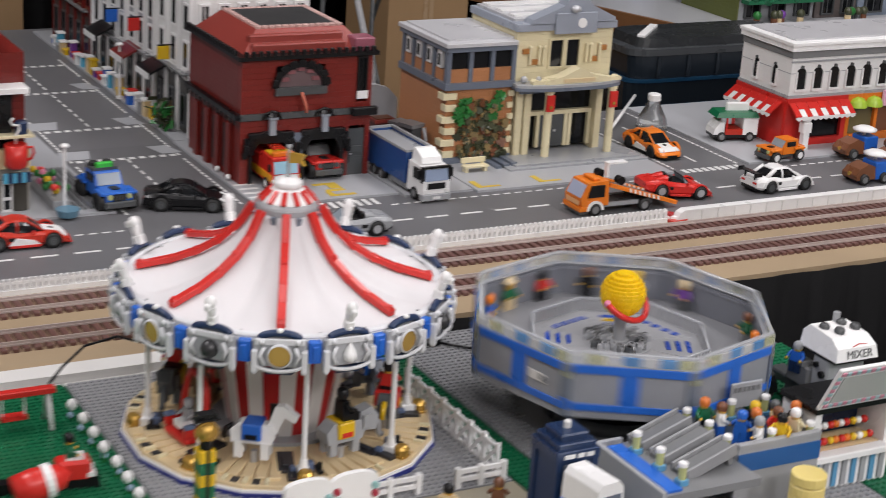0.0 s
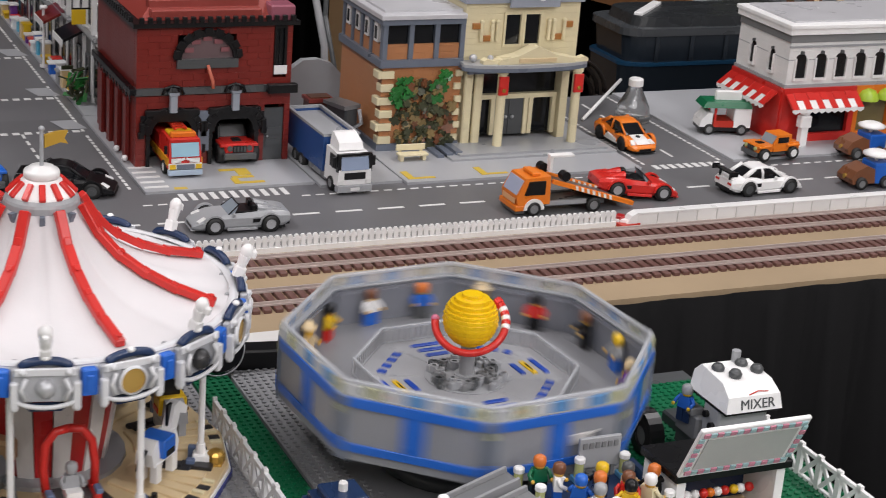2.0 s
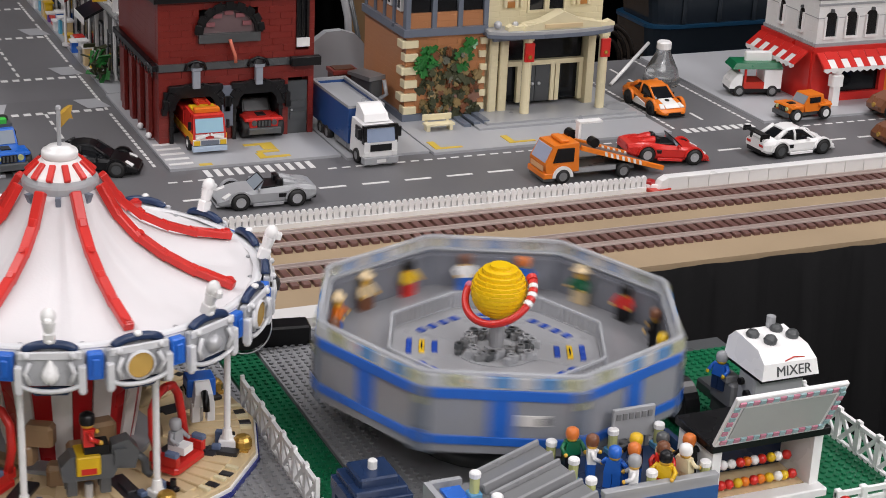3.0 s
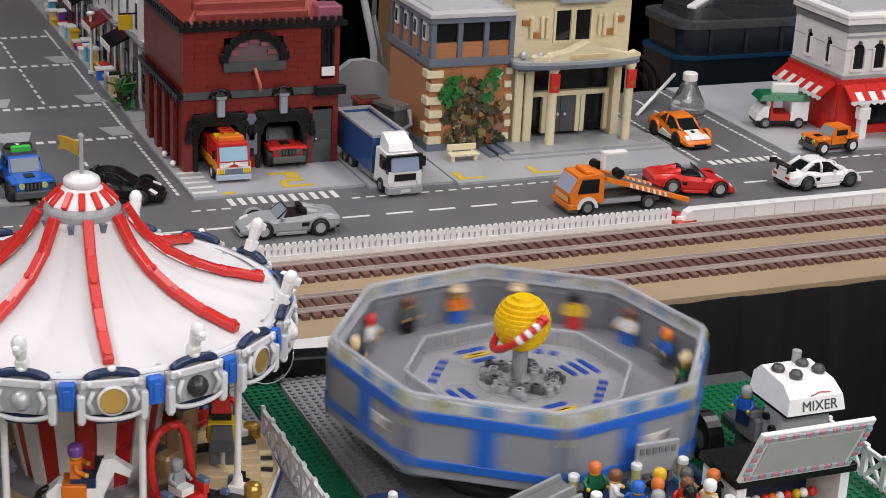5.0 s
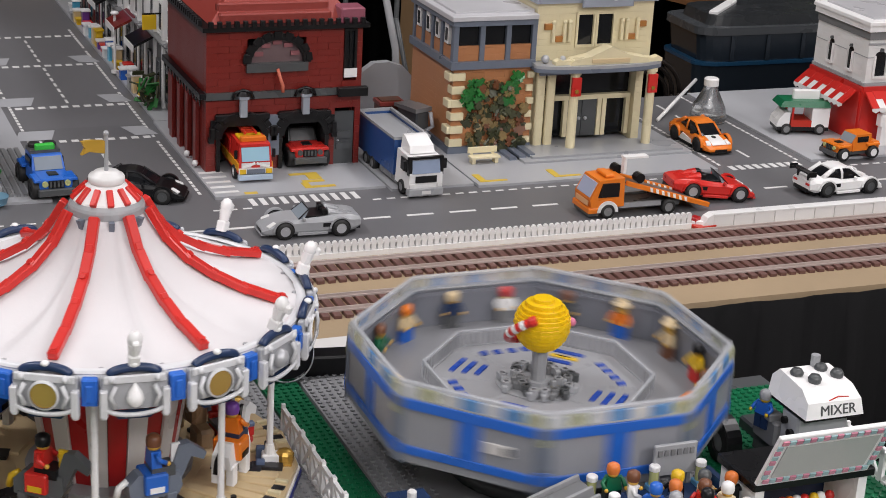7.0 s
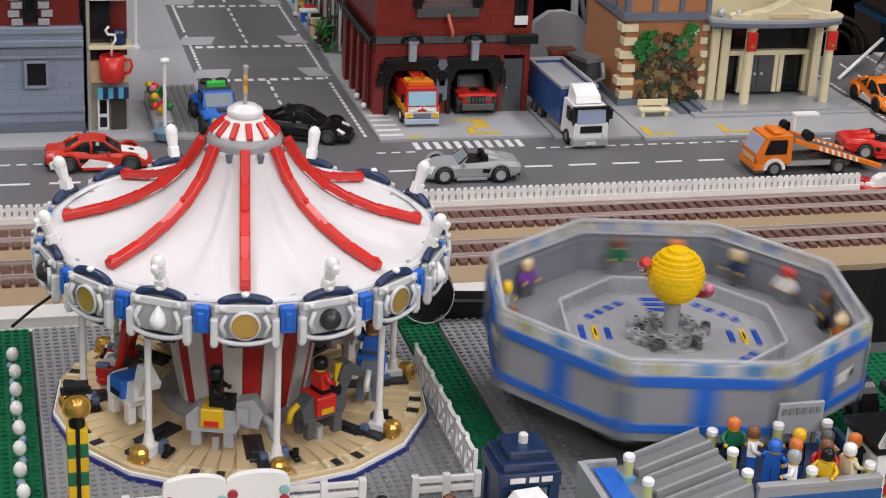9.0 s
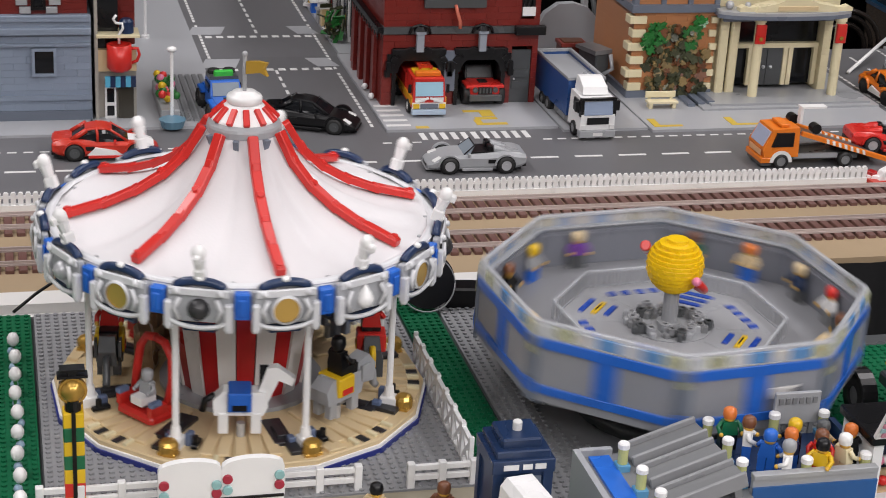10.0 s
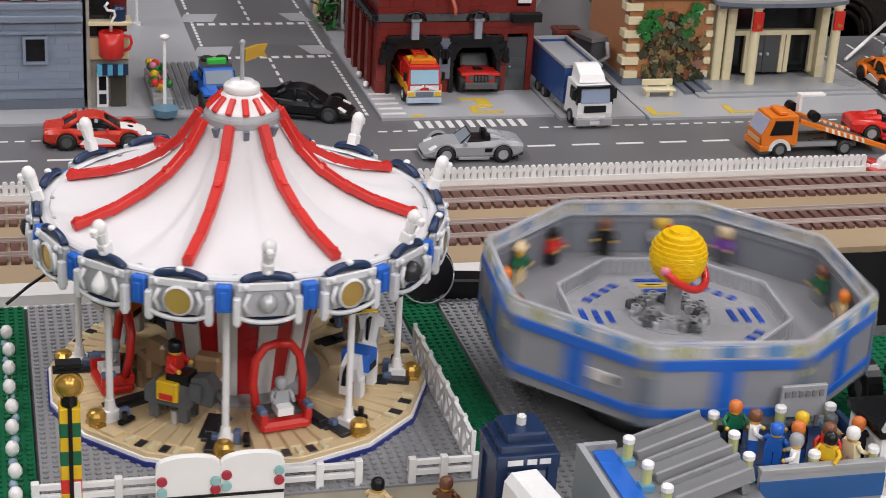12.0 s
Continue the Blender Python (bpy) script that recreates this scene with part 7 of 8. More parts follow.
def tow_truck():
    c = thing("toy_tow_truck", pose(1.455, 2.112, 0.0, 0, 0, 180), "orange toy tow truck with its ramp let down", "toy truck", "toy trucks")
    part("chassis", Geo().box(-0.075, 0.045, -0.017, 0.017, 0.009, 0.016), DGREY, c)
    part("cab", Geo().prism([(0.01, 0.015), (0.056, 0.015), (0.058, 0.026), (0.046, 0.05), (0.01, 0.052)], -0.024, 0.024, inset=0.003), ORANGE, c)
    part("windscreen", Geo().prism([(0.0565, 0.0285), (0.0578, 0.0285), (0.0485, 0.0472), (0.047, 0.0472)], -0.019, 0.019), mat("lilac_screen", (0.42, 0.46, 0.6), 0.1, bump=0.0), c)
    part("side_window", Geo().prism([(0.018, 0.0285), (0.0475, 0.0285), (0.041, 0.0465), (0.018, 0.0465)], -0.0243, 0.0243), BLACK, c)
    part("bumper", Geo().box(0.046, 0.06, -0.0245, 0.0245, 0.008, 0.0148, b=0.001), ORANGE, c)
    part("under_bumper", Geo().box(0.044, 0.0585, -0.022, 0.022, 0.0035, 0.0079, b=0.0006), DGREY, c)
    part("roof_lamp", Geo().box(0.022, 0.034, -0.015, 0.015, 0.052, 0.0555, b=0.001), ORANGE, c)
    part("front_panel", Geo().box(0.0578, 0.0588, -0.018, 0.018, 0.0165, 0.0235, b=0.0004), mat("pale_orange_panel", (0.78, 0.42, 0.2)), c)
    for s in (-1, 1):
        part("wheel_arch", Geo().prism([(0.033 + r * math.cos(a), 0.0085 + r * math.sin(a)) for r, aa in ((0.015, range(11)), (0.0105, range(10, -1, -1))) for a in [math.pi * k / 10 for k in aa]], s * 0.0235 - 0.003, s * 0.0235 + 0.002), WHITE, c, "white wheel arch")
        for x in (0.033, -0.055):
            wheel(c, x, s * 0.0225, 0.0098, 0.008)
        part("side_bar", Geo().box(-0.045, 0.015, s * 0.02 - 0.002, s * 0.02 + 0.002, 0.012, 0.018), LGREY, c)
        rp = part("ramp", Geo().box(-0.13, 0.0, s * 0.0205 - 0.003, s * 0.0205 + 0.003, 0.0, 0.006, b=0.0008), ORANGE, c, "sloping orange ramp beam", m=pose(0.008, 0, 0.042, 0, -17, 0))
        for i in range(7):
            part("hazard_stripe", Geo().prism([(-0.095 + i * 0.009, 0.0003), (-0.091 + i * 0.009, 0.0003), (-0.088 + i * 0.009, 0.0057), (-0.092 + i * 0.009, 0.0057)], s * 0.0205 - 0.0034, s * 0.0205 + 0.0034), WHITE, rp)
    part("ramp_deck", Geo().box(-0.12, -0.002, -0.017, 0.017, 0.001, 0.003), DGREY, c, m=pose(0.008, 0, 0.042, 0, -17, 0))
    part("winch", Geo().cyl(0.0065, -0.006, 0.006, 14, at=pose(0.006, -0.014, 0.054, 90)).cyl(0.0065, -0.006, 0.006, 14, at=pose(-0.012, 0.016, 0.05, 90)), BLACK, c, "two black winch drums")
    part("crane", Geo().box(0.0, 0.004, -0.004, 0.004, 0.052, 0.072).box(-0.03, 0.004, -0.006, 0.006, 0.072, 0.0745), WHITE, c, "white crane post with a bar")


def buggy(m, label, front, rear):
    c = thing("toy_buggy", m, label, "toy car", "toy buggies")
    part("nose", Geo().prism([(-0.038, 0.008), (0.0, 0.008), (0.0, 0.028), (-0.012, 0.033), (-0.032, 0.026), (-0.04, 0.016)], -0.019, 0.019, inset=0.004), front, c)
    part("cab", Geo().box(0.0, 0.03, -0.018, 0.018, 0.007, 0.036, b=0.002), rear, c, "boxy rear body")
    part("roof", Geo().lathe([(0, 0.044), (0.02, 0.044), (0.021, 0.047), (0.012, 0.051), (0, 0.052)], 18, 0, 0.012), WHITE, c, "white round sunshade")
    part("roof_post", Geo().cyl(0.0025, 0.036, 0.044, 8, cx=0.012), WHITE, c)
    part("lamp", Geo().cyl(0.0035, 0, 0.003, 10, at=pose(-0.041, 0, 0.016, 0, 90, 0)), GOLD, c)
    for s in (-1, 1):
        for x in (-0.024, 0.018):
            wheel(c, x, s * 0.0195, 0.0092, 0.007)


def food_cart():
    c = thing("toy_food_cart", pose(1.895, 2.385, 0.0035, 0, 0, -14), "white toy snack cart with a green roof", "toy truck", "toy trucks")
    part("chassis", Geo().box(-0.04, 0.04, -0.018, 0.018, 0.006, 0.012), BLACK, c)
    part("cab", Geo().prism([(-0.042, 0.012), (-0.022, 0.012), (-0.022, 0.034), (-0.03, 0.034), (-0.04, 0.022)], -0.018, 0.018), WHITE, c)
    part("counter", Geo().box(-0.02, 0.014, -0.018, 0.018, 0.012, 0.022), FLAME, c)
    part("box", Geo().box(0.012, 0.04, -0.0185, 0.0185, 0.012, 0.042, b=0.001), WHITE, c, "white box body")
    for y in (-0.017, 0.014):
        part("post", Geo().box(-0.019, -0.016, y, y + 0.003, 0.022, 0.044), RED, c)
    part("roof", Geo().prism([(-0.04, 0.043), (0.04, 0.043), (0.036, 0.052), (-0.034, 0.052)], -0.021, 0.021, inset=0.003), GREEN, c, "dark green sloped roof")
    part("sign", Geo().box(-0.016, 0.026, -0.004, 0.004, 0.052, 0.066, b=0.0015), WHITE, c)
    for s in (-1, 1):
        for x in (-0.026, 0.026):
            wheel(c, x, s * 0.017, 0.0085, 0.007)


def street_things():
    delivery_truck()
    fire_engine()
    tow_truck()
    food_cart()
    sports_car(pose(1.034, 2.128, 0.0, 0, 0, 178), "light grey open toy sports car in the street", LGREY, LGREY, True, False, SILVER)
    sports_car(pose(1.598, 2.138, 0.004, 0, 5, -8), "red toy sports car sliding off the ramp", RED, RED, True, False, SILVER, 0.12)
    sports_car(pose(1.796, 2.128, 0.0, 0, 0, 2), "white toy racing car with a black spoiler", WHITE, WHITE, False, True, DGREY, 0.122)
    sports_car(pose(1.713, 2.364, 0.0, 0, 0, -88), "orange and white toy sports car on the branch road", ORANGE, BLACK, False, False, BLACK, 0.115, stripe=WHITE)
    sports_car(pose(0.596, 2.212, 0.0, 0, 0, -2), "red toy sports car with pale trim", FLAME, RED, False, False, DGREY, 0.125, stripe=WHITE)
    sports_car(pose(0.862, 2.302, 0.0, 0, 0, -22), "black toy car parked at the corner", BLACK, BLACK, False, False, DGREY, 0.125, 0.052)
    off_roader(pose(1.109, 2.405, 0.0035, 0, 0, -91), "red and black toy jeep inside the garage", RED, BLACK, 1.02, wr=0.0135, screen=DGREY, cab=BLACK, lamp=DGREY)
    off_roader(pose(0.757, 2.352, 0.0, 0, 0, -86), "blue toy off-roader with big black wheels", BLUE, BLACK, 1.05, mat("bright_green_load", (0.05, 0.5, 0.06)))
    off_roader(pose(1.9, 2.255, 0.0035, 0, 0, 185), "orange toy pick-up beside the shops", ORANGE, WHITE, 0.8, wr=0.012)
    off_roader(pose(2.145, 2.115, 0.0, 0, 0, 2), "grey-blue toy off-roader with dark wheels", mat("sand_blue_body", (0.2, 0.27, 0.36)), DGREY, 1.2)
    buggy(pose(1.972, 2.116, 0.0), "brown and blue toy buggy with a white sunshade", BROWN, BLUE)
    buggy(pose(2.05, 2.235, 0.0035), "brown and blue toy buggy by the orange shop", BROWN, BLUE)
    buggy(pose(2.075, 2.17, 0.0, 0, 0, 0), "brown and grey toy buggy in the street", BROWN, DGREY)
    buggy(pose(2.165, 2.235, 0.0035), "brown and blue toy buggy beside the yellow shop", BROWN, BLUE)
    # bench
    b = thing("bench", pose(1.354, 2.335, 0.0035), "cream toy bench before the brick wall", "bench")
    part("seat", Geo().box(-0.022, 0.022, -0.008, 0.006, 0.0075, 0.0105, b=0.0006), CREAMP, b)
    part("backrest", Geo().box(-0.022, 0.022, 0.006, 0.0085, 0.0125, 0.021, b=0.0006).box(-0.018, -0.014, 0.006, 0.008, 0.0075, 0.013).box(0.014, 0.018, 0.006, 0.008, 0.0075, 0.013), CREAMP, b)
    for x in (-0.017, 0.017):
        part("leg", Geo().box(x - 0.0025, x + 0.0025, -0.006, 0.005, 0.0, 0.0075), CREAMP, b)
    # clear cone with a white cap
    k = thing("clear_container", pose(1.79, 2.478, 0.0), "clear plastic container with a white cap", "container")
    part("body", Geo().lathe([(0, 0), (0.027, 0), (0.029, 0.006), (0.025, 0.024), (0.0115, 0.05), (0.0105, 0.056)], 20), CLEAR, k, "clear tapered body")
    part("cap", Geo().cyl(0.0115, 0.056, 0.068, 18, c=0.002), WHITE, k)
    # ramp plate with ribs in front of the coffee shop, flower stand
    r = thing("ribbed_plate", pose(0.722, 2.42, 0.0035), "dark grey ribbed ramp plate on the pavement", "plate")
    for i in range(6):
        part("rib", Geo().box(-0.026 + i * 0.009, -0.0205 + i * 0.009, -0.1, 0.1, 0.0, 0.003), GREY, r)
    f = thing("flower_stand", pose(0.685, 2.37, 0.0035), "toy flower stand with red and pink blooms", "flower stand")
    part("tub", Geo().cyl(0.014, 0.0, 0.01, 14, cy=-0.07, r2=0.017), mat("blue_grey_tub", (0.12, 0.24, 0.33)), f)
    part("planter", Geo().box(-0.012, 0.012, -0.045, 0.09, 0.0, 0.014, b=0.001), LGREY, f)
    random.seed(12)
    for i in range(26):
        mm = random.choice((RED, PINK, FOLIAGE, FOLIAGE, YELLOW, PINK))
        part("bloom", Geo().ball(0.0055, 0, 0, 0, 0, 8), mm, f, m=pose(random.uniform(-0.01, 0.01), random.uniform(-0.045, 0.085), random.uniform(0.016, 0.034)))


# ---- fairground things ----
def lattice_fence(m, n, label):
    f = thing("lattice_fence", m, label, "fence", "white lattice fences")
    g = Geo().box(0.0, 0.0285, -0.0018, 0.0018, 0.0, 0.003).box(0.0, 0.0285, -0.0018, 0.0018, 0.0255, 0.029).box(0, 0.003, -0.0018, 0.0018, 0.003, 0.032).box(0.0255, 0.0285, -0.0018, 0.0018, 0.003, 0.032)
    g.prism([(0.003, 0.003), (0.0065, 0.003), (0.0255, 0.0235), (0.0255, 0.0255), (0.022, 0.0255), (0.003, 0.005)], -0.0012, 0.0012)
    g.prism([(0.022, 0.003), (0.0255, 0.003), (0.0255, 0.005), (0.0065, 0.0255), (0.003, 0.0255), (0.003, 0.0235)], -0.0011, 0.0011)
    me = g.mesh("fence_panel", WHITE)
    for i in range(n):
        part("fence_panel", me, None, f, m=pose(i * 0.0287, 0, 0))
    return f


def rail_fence(x0, x1, y, label):
    f = thing("rail_fence", pose(0, y, FAIR), label, "fence", "white rail fences")
    for z in (0.006, 0.0145):
        part("fence_rail", Geo().box(x0, x1, -0.0016, 0.0016, z, z + 0.0045, b=0.0004), WHITE, f)
    n = max(2, round((x1 - x0) / 0.032))
    for i in range(n + 1):
        x = x0 + 0.003 + (x1 - x0 - 0.006) * i / n
        part("post", Geo().box(x - 0.003, x + 0.003, -0.003, 0.003, 0.0, 0.021, b=0.0006), WHITE, f)


def booth():
    b = thing("sweet_stall", pose(1.089, 1.19, FAIR), "white toy sweet stall with its flap raised", "stall")
    part("body", Geo().box(0, 0.008, 0, 0.05, 0, 0.085).box(0.092, 0.1, 0, 0.05, 0, 0.085).box(0.008, 0.092, 0.045, 0.05, 0, 0.085).box(0.008, 0.092, 0, 0.045, 0, 0.034), WHITE, b)
    part("counter", Geo().box(-0.003, 0.103, -0.01, 0.004, 0.0345, 0.041, b=0.001), WHITE, b)
    for i in range(8):
        part("stripe", Geo().box(0.006 + i * 0.0118, 0.0115 + i * 0.0118, -0.0025, -0.0002, 0.003, 0.034), SBLUE if i % 2 == 0 else LGREY, b)
    part("inside", Geo().box(0.0085, 0.0915, 0.0415, 0.0448, 0.0345, 0.084), NAVY, b)
    random.seed(31)
    for r in range(3):
        for i in range(11):
            mm = random.choice((RED, YELLOW, ORANGE, WHITE, GREEN, PINK, RED, YELLOW))
            part("sweet", Geo().ball(0.0042, 0, 0, 0, 0, 8), mm, b, m=pose(0.012 + i * 0.0072 + random.uniform(-0.001, 0.001), 0.012 + r * 0.011, 0.046 + r * 0.011))
    part("shelf", Geo().box(0.0085, 0.0915, 0.006, 0.041, 0.0345, 0.04), TAN, b)
    part("roof", Geo().box(-0.004, 0.104, -0.004, 0.052, 0.0852, 0.0915, b=0.001), BLACK, b, "black flat roof")
    # raised flap
    fl = part("flap", Geo().box(-0.0, 0.102, -0.002, 0.002, 0.0, 0.064, b=0.0008), WHITE, b, "white raised flap with pink and blue tiles", m=pose(-0.004, -0.004, 0.0925, 26) @ Matrix.Diagonal((0.97, 1, 0.87, 1)))
    for i in range(16):
        for z in (0.004, 0.056):
            part("flap_tile", Geo().box(-0.0026, 0.0026, -0.0034, -0.002, 0, 0.0045), PTEAL if i % 2 else ROSE, fl, m=pose(0.006 + i * 0.006, 0, z))
    for i in range(7):
        for x in (0.003, 0.099):
            part("flap_tile", Geo().box(-0.0023, 0.0023, -0.0034, -0.002, 0, 0.0045), ROSE if i % 2 else PTEAL, fl, m=pose(x, 0, 0.0105 + i * 0.0065))
    part("flap_panel", Geo().box(0.009, 0.093, -0.003, -0.002, 0.011, 0.053), mat("pale_grey_panel", (0.5, 0.51, 0.5)), fl)


def ride_truck():
    t = thing("ride_truck", pose(1.198, 1.287, FAIR), "white and grey toy truck of the fairground ride", "toy truck", "toy trucks")
    part("frame", Geo().box(0.004, 0.046, 0.01, 0.085, 0.02, 0.04, b=0.002).box(0.014, 0.036, 0.085, 0.125, 0.02, 0.03, b=0.002), DGREY, t)
    part("engine_block", Geo().box(-0.004, 0.012, 0.04, 0.075, 0.04, 0.062, b=0.002).box(-0.007, 0.006, 0.046, 0.066, 0.062, 0.068, b=0.001), GREY, t)
    part("cab_back", Geo().box(0.0, 0.05, 0.015, 0.04, 0.04, 0.0795, b=0.002), LGREY, t)
    part("hinge", Geo().cyl(0.004, -0.003, 0.003, 12, at=pose(-0.0005, 0.022, 0.062, 0, 90, 0)).cyl(0.0032, -0.003, 0.003, 12, at=pose(-0.0005, 0.032, 0.07, 0, 90, 0)), BLACK, t)
    for y in (0.03, 0.1):
        part("mudguard", Geo().arch(y, 0.021, 0.0235, 0.0205, -0.0065, 0.0075).mesh("mudguard", BLACK), None, t, m=pose(-0.0165, 0, 0, 0, 0, 90) @ pose(0, 0, 0))
    hood = part("hood", Geo().prism([(0.0, 0.0835), (0.003, 0.097), (0.016, 0.105), (0.052, 0.108), (0.06, 0.1), (0.06, 0.0835)], -0.053, 0.003, inset=0.004, at=pose(0, 0, 0, 0, 0, 90)), WHITE, t, "white rounded hood")
    part("black_strip", Geo().box(-0.001, 0.053, 0.004, 0.06, 0.0796, 0.0833), BLACK, t)
    for x, y in ((0.01, 0.04), (0.018, 0.025), (0.036, 0.044), (0.043, 0.03)):
        part("light_pod", Geo().lathe([(0, 0.103), (0.005, 0.103), (0.006, 0.109), (0.004, 0.112), (0, 0.112)], 12, 0, x, y), DGREY, hood)
    part("knob", Geo().cyl(0.004, 0.104, 0.118, 10, cx=0.034, cy=0.05), LGREY, hood)
    curve = bpy.data.curves.new("lettering", "FONT")
    curve.body, curve.size, curve.extrude = "MIXER", 0.0122, 0.0003
    curve.align_x = "CENTER"
    tx = new("lettering", curve)
    tx.data.materials.append(DGREY)
    tx.parent = t
    tx.matrix_basis = pose(0.028, 0.0001, 0.0862, 77, 0, 0)
    part("swoosh", Geo().tube([(0.02, 0.004, 0.0975), (0.03, 0.006, 0.0995), (0.04, 0.0055, 0.0985)], 0.0006, 6), FLAME, t)
    for x in (-0.016, 0.056):
        for y in (0.03, 0.1):
            part("wheel", Geo().lathe([(0.009, -0.006), (0.018, -0.006), (0.0195, 0), (0.018, 0.006), (0.009, 0.006), (0.009, -0.006)], 20, at=pose(x, y, 0.0195, 0, 90, 0)).cyl(0.009, -0.004, 0.004, 14, 1, at=pose(x, y, 0.0195, 0, 90, 0)), [RUBBER, GREY], t)
    figure(pose(1.193, 1.346, FAIR + 0.0515, 0, 0, -70), "toy driver in blue and yellow with a grey helmet", BLUE, NAVY, YELLOW, LGREY)


RAMPG, RAMPE = mat("ramp_grey", (0.17, 0.175, 0.18)), mat("ramp_edge_grey", (0.27, 0.275, 0.285))


def queue_platform():
    p = thing("queue_platform", pose(-0.009, -0.037, FAIR + 0.02), "grey and blue toy platform with ramps and posts", "platform")
    part("deck", Geo().box(0.8932, 1.0, 1.18, 1.29, 0.028, 0.036).box(1.0, 1.098, 1.222, 1.3, 0.028, 0.036), GREY, p)
    part("blue_floor", Geo().box(0.898, 0.914, 1.184, 1.284, 0.036, 0.0385), BLUE, p)
    part("dark_floor", Geo().box(1.0, 1.096, 1.226, 1.298, 0.036, 0.0375), NAVY, p)
    part("side_wall", Geo().box(0.888, 0.893, 1.178, 1.292, -0.02, 0.041).box(0.8932, 0.918, 1.288, 1.293, 0.02, 0.041), LGREY, p)
    part("front_wall", Geo().box(1.0, 1.098, 1.2165, 1.2205, -0.02, 0.048), LGREY, p)
    part("front_band", Geo().box(1.0, 1.098, 1.215, 1.2165, 0.024, 0.042), mat("platform_blue", (0.02, 0.1, 0.3)), p, "blue band on the front wall")
    part("edge_trim", Geo().box(1.0, 1.098, 1.2155, 1.2225, 0.048, 0.052, b=0.0006), LGREY, p)
    part("east_wall", Geo().box(1.0982, 1.103, 1.2425, 1.302, -0.02, 0.048), NAVY, p)
    for x0, y0 in ((0.927, 1.279), (0.929, 1.246), (0.931, 1.213)):
        r = part("ramp", Geo().box(0, 0.062, -0.0085, 0.0085, 0, 0.004, b=0.0008), RAMPG, p, "light grey sloping ramp", m=pose(x0, y0, 0.0365, 0, -15, 6))
        part("ramp_edge", Geo().box(0, 0.062, 0.0086, 0.0115, -0.004, 0.008, b=0.0006).box(0, 0.062, -0.0115, -0.0086, -0.004, 0.008, b=0.0006), RAMPE, r)
        part("ramp_foot", Geo().box(0.052, 0.058, -0.008, 0.008, -0.014, -0.0005), GREY, r)
    for x, y in ((0.918, 1.266), (0.919, 1.229), (0.921, 1.196), (0.995, 1.294), (0.998, 1.262), (0.996, 1.23), (1.05, 1.296), (1.09, 1.294), (1.092, 1.227), (1.045, 1.226)):
        q = part("post", Geo().cyl(0.0038, 0.036, 0.054, 12, cx=x, cy=y), PALEGLOW, p, "pale yellow-green clear post")
        part("post_cap", Geo().cyl(0.0045, 0.054, 0.0585, 12, cx=x, cy=y, c=0.001), WHITE, q)
        part("post_base", Geo().box(x - 0.005, x + 0.005, y - 0.005, y + 0.005, 0.036, 0.0415, b=0.0006), SBLUE, q)
    s = part("notice", Geo().box(1.05, 1.088, 1.298, 1.3015, 0.047, 0.073, b=0.0008), LGREY, p, "grey notice board")
    for i in range(6):
        part("notice_bar", Geo().box(1.053 + i * 0.0056, 1.0565 + i * 0.0056, 1.2968, 1.298, 0.064, 0.069), GREY, s)
    part("notice_leg", Geo().box(1.054, 1.057, 1.2985, 1.301, -0.02, 0.047).box(1.081, 1.084, 1.2985, 1.301, -0.02, 0.047), GREY, s)
    z = FAIR + 0.038
    SK2 = mat("orange_hair", (0.6, 0.16, 0.03))
    spec = [(1.012, 1.306, GREEN, BLACK, SK2, "toy figure with orange hair and green top"), (1.022, 1.288, WHITE, BLUE, BROWN, "toy figure in white with dark hat"), (1.03, 1.262, BLUE, BLUE, BLUE, "toy figure all in blue"), (1.048, 1.262, NAVY, BLUE, SK2, "toy figure with orange hair in dark blue"), (1.058, 1.278, BLACK, BLACK, YELLOW, "toy figure with yellow hair in black"), (1.072, 1.256, RED, RED, BROWN, "toy figure with long brown hair in red"), (1.08, 1.272, TAN, BLACK, DGREY, "toy figure with dark hair in tan"), (1.088, 1.246, CREAMP, TAN, WHITE, "toy figure in cream with pale hair"), (1.1, 1.262, BLACK, BLACK, SK2, "toy figure with orange hair in black and white"), (1.038, 1.242, WHITE, NAVY, LGREY, "toy figure with grey hair in white"), (1.066, 1.24, YELLOW, RED, BLACK, "toy figure with black hair in yellow")]
    for i, (x, y, a, b, h, lab) in enumerate(spec):
        figure(pose(0.998 + (x - 1.012) * 0.92, 1.19 + (y - 1.24) * 0.86, z + 0.0195, 0, 0, (i * 67) % 360), lab, a, b, None, h, group="queueing toy figures")


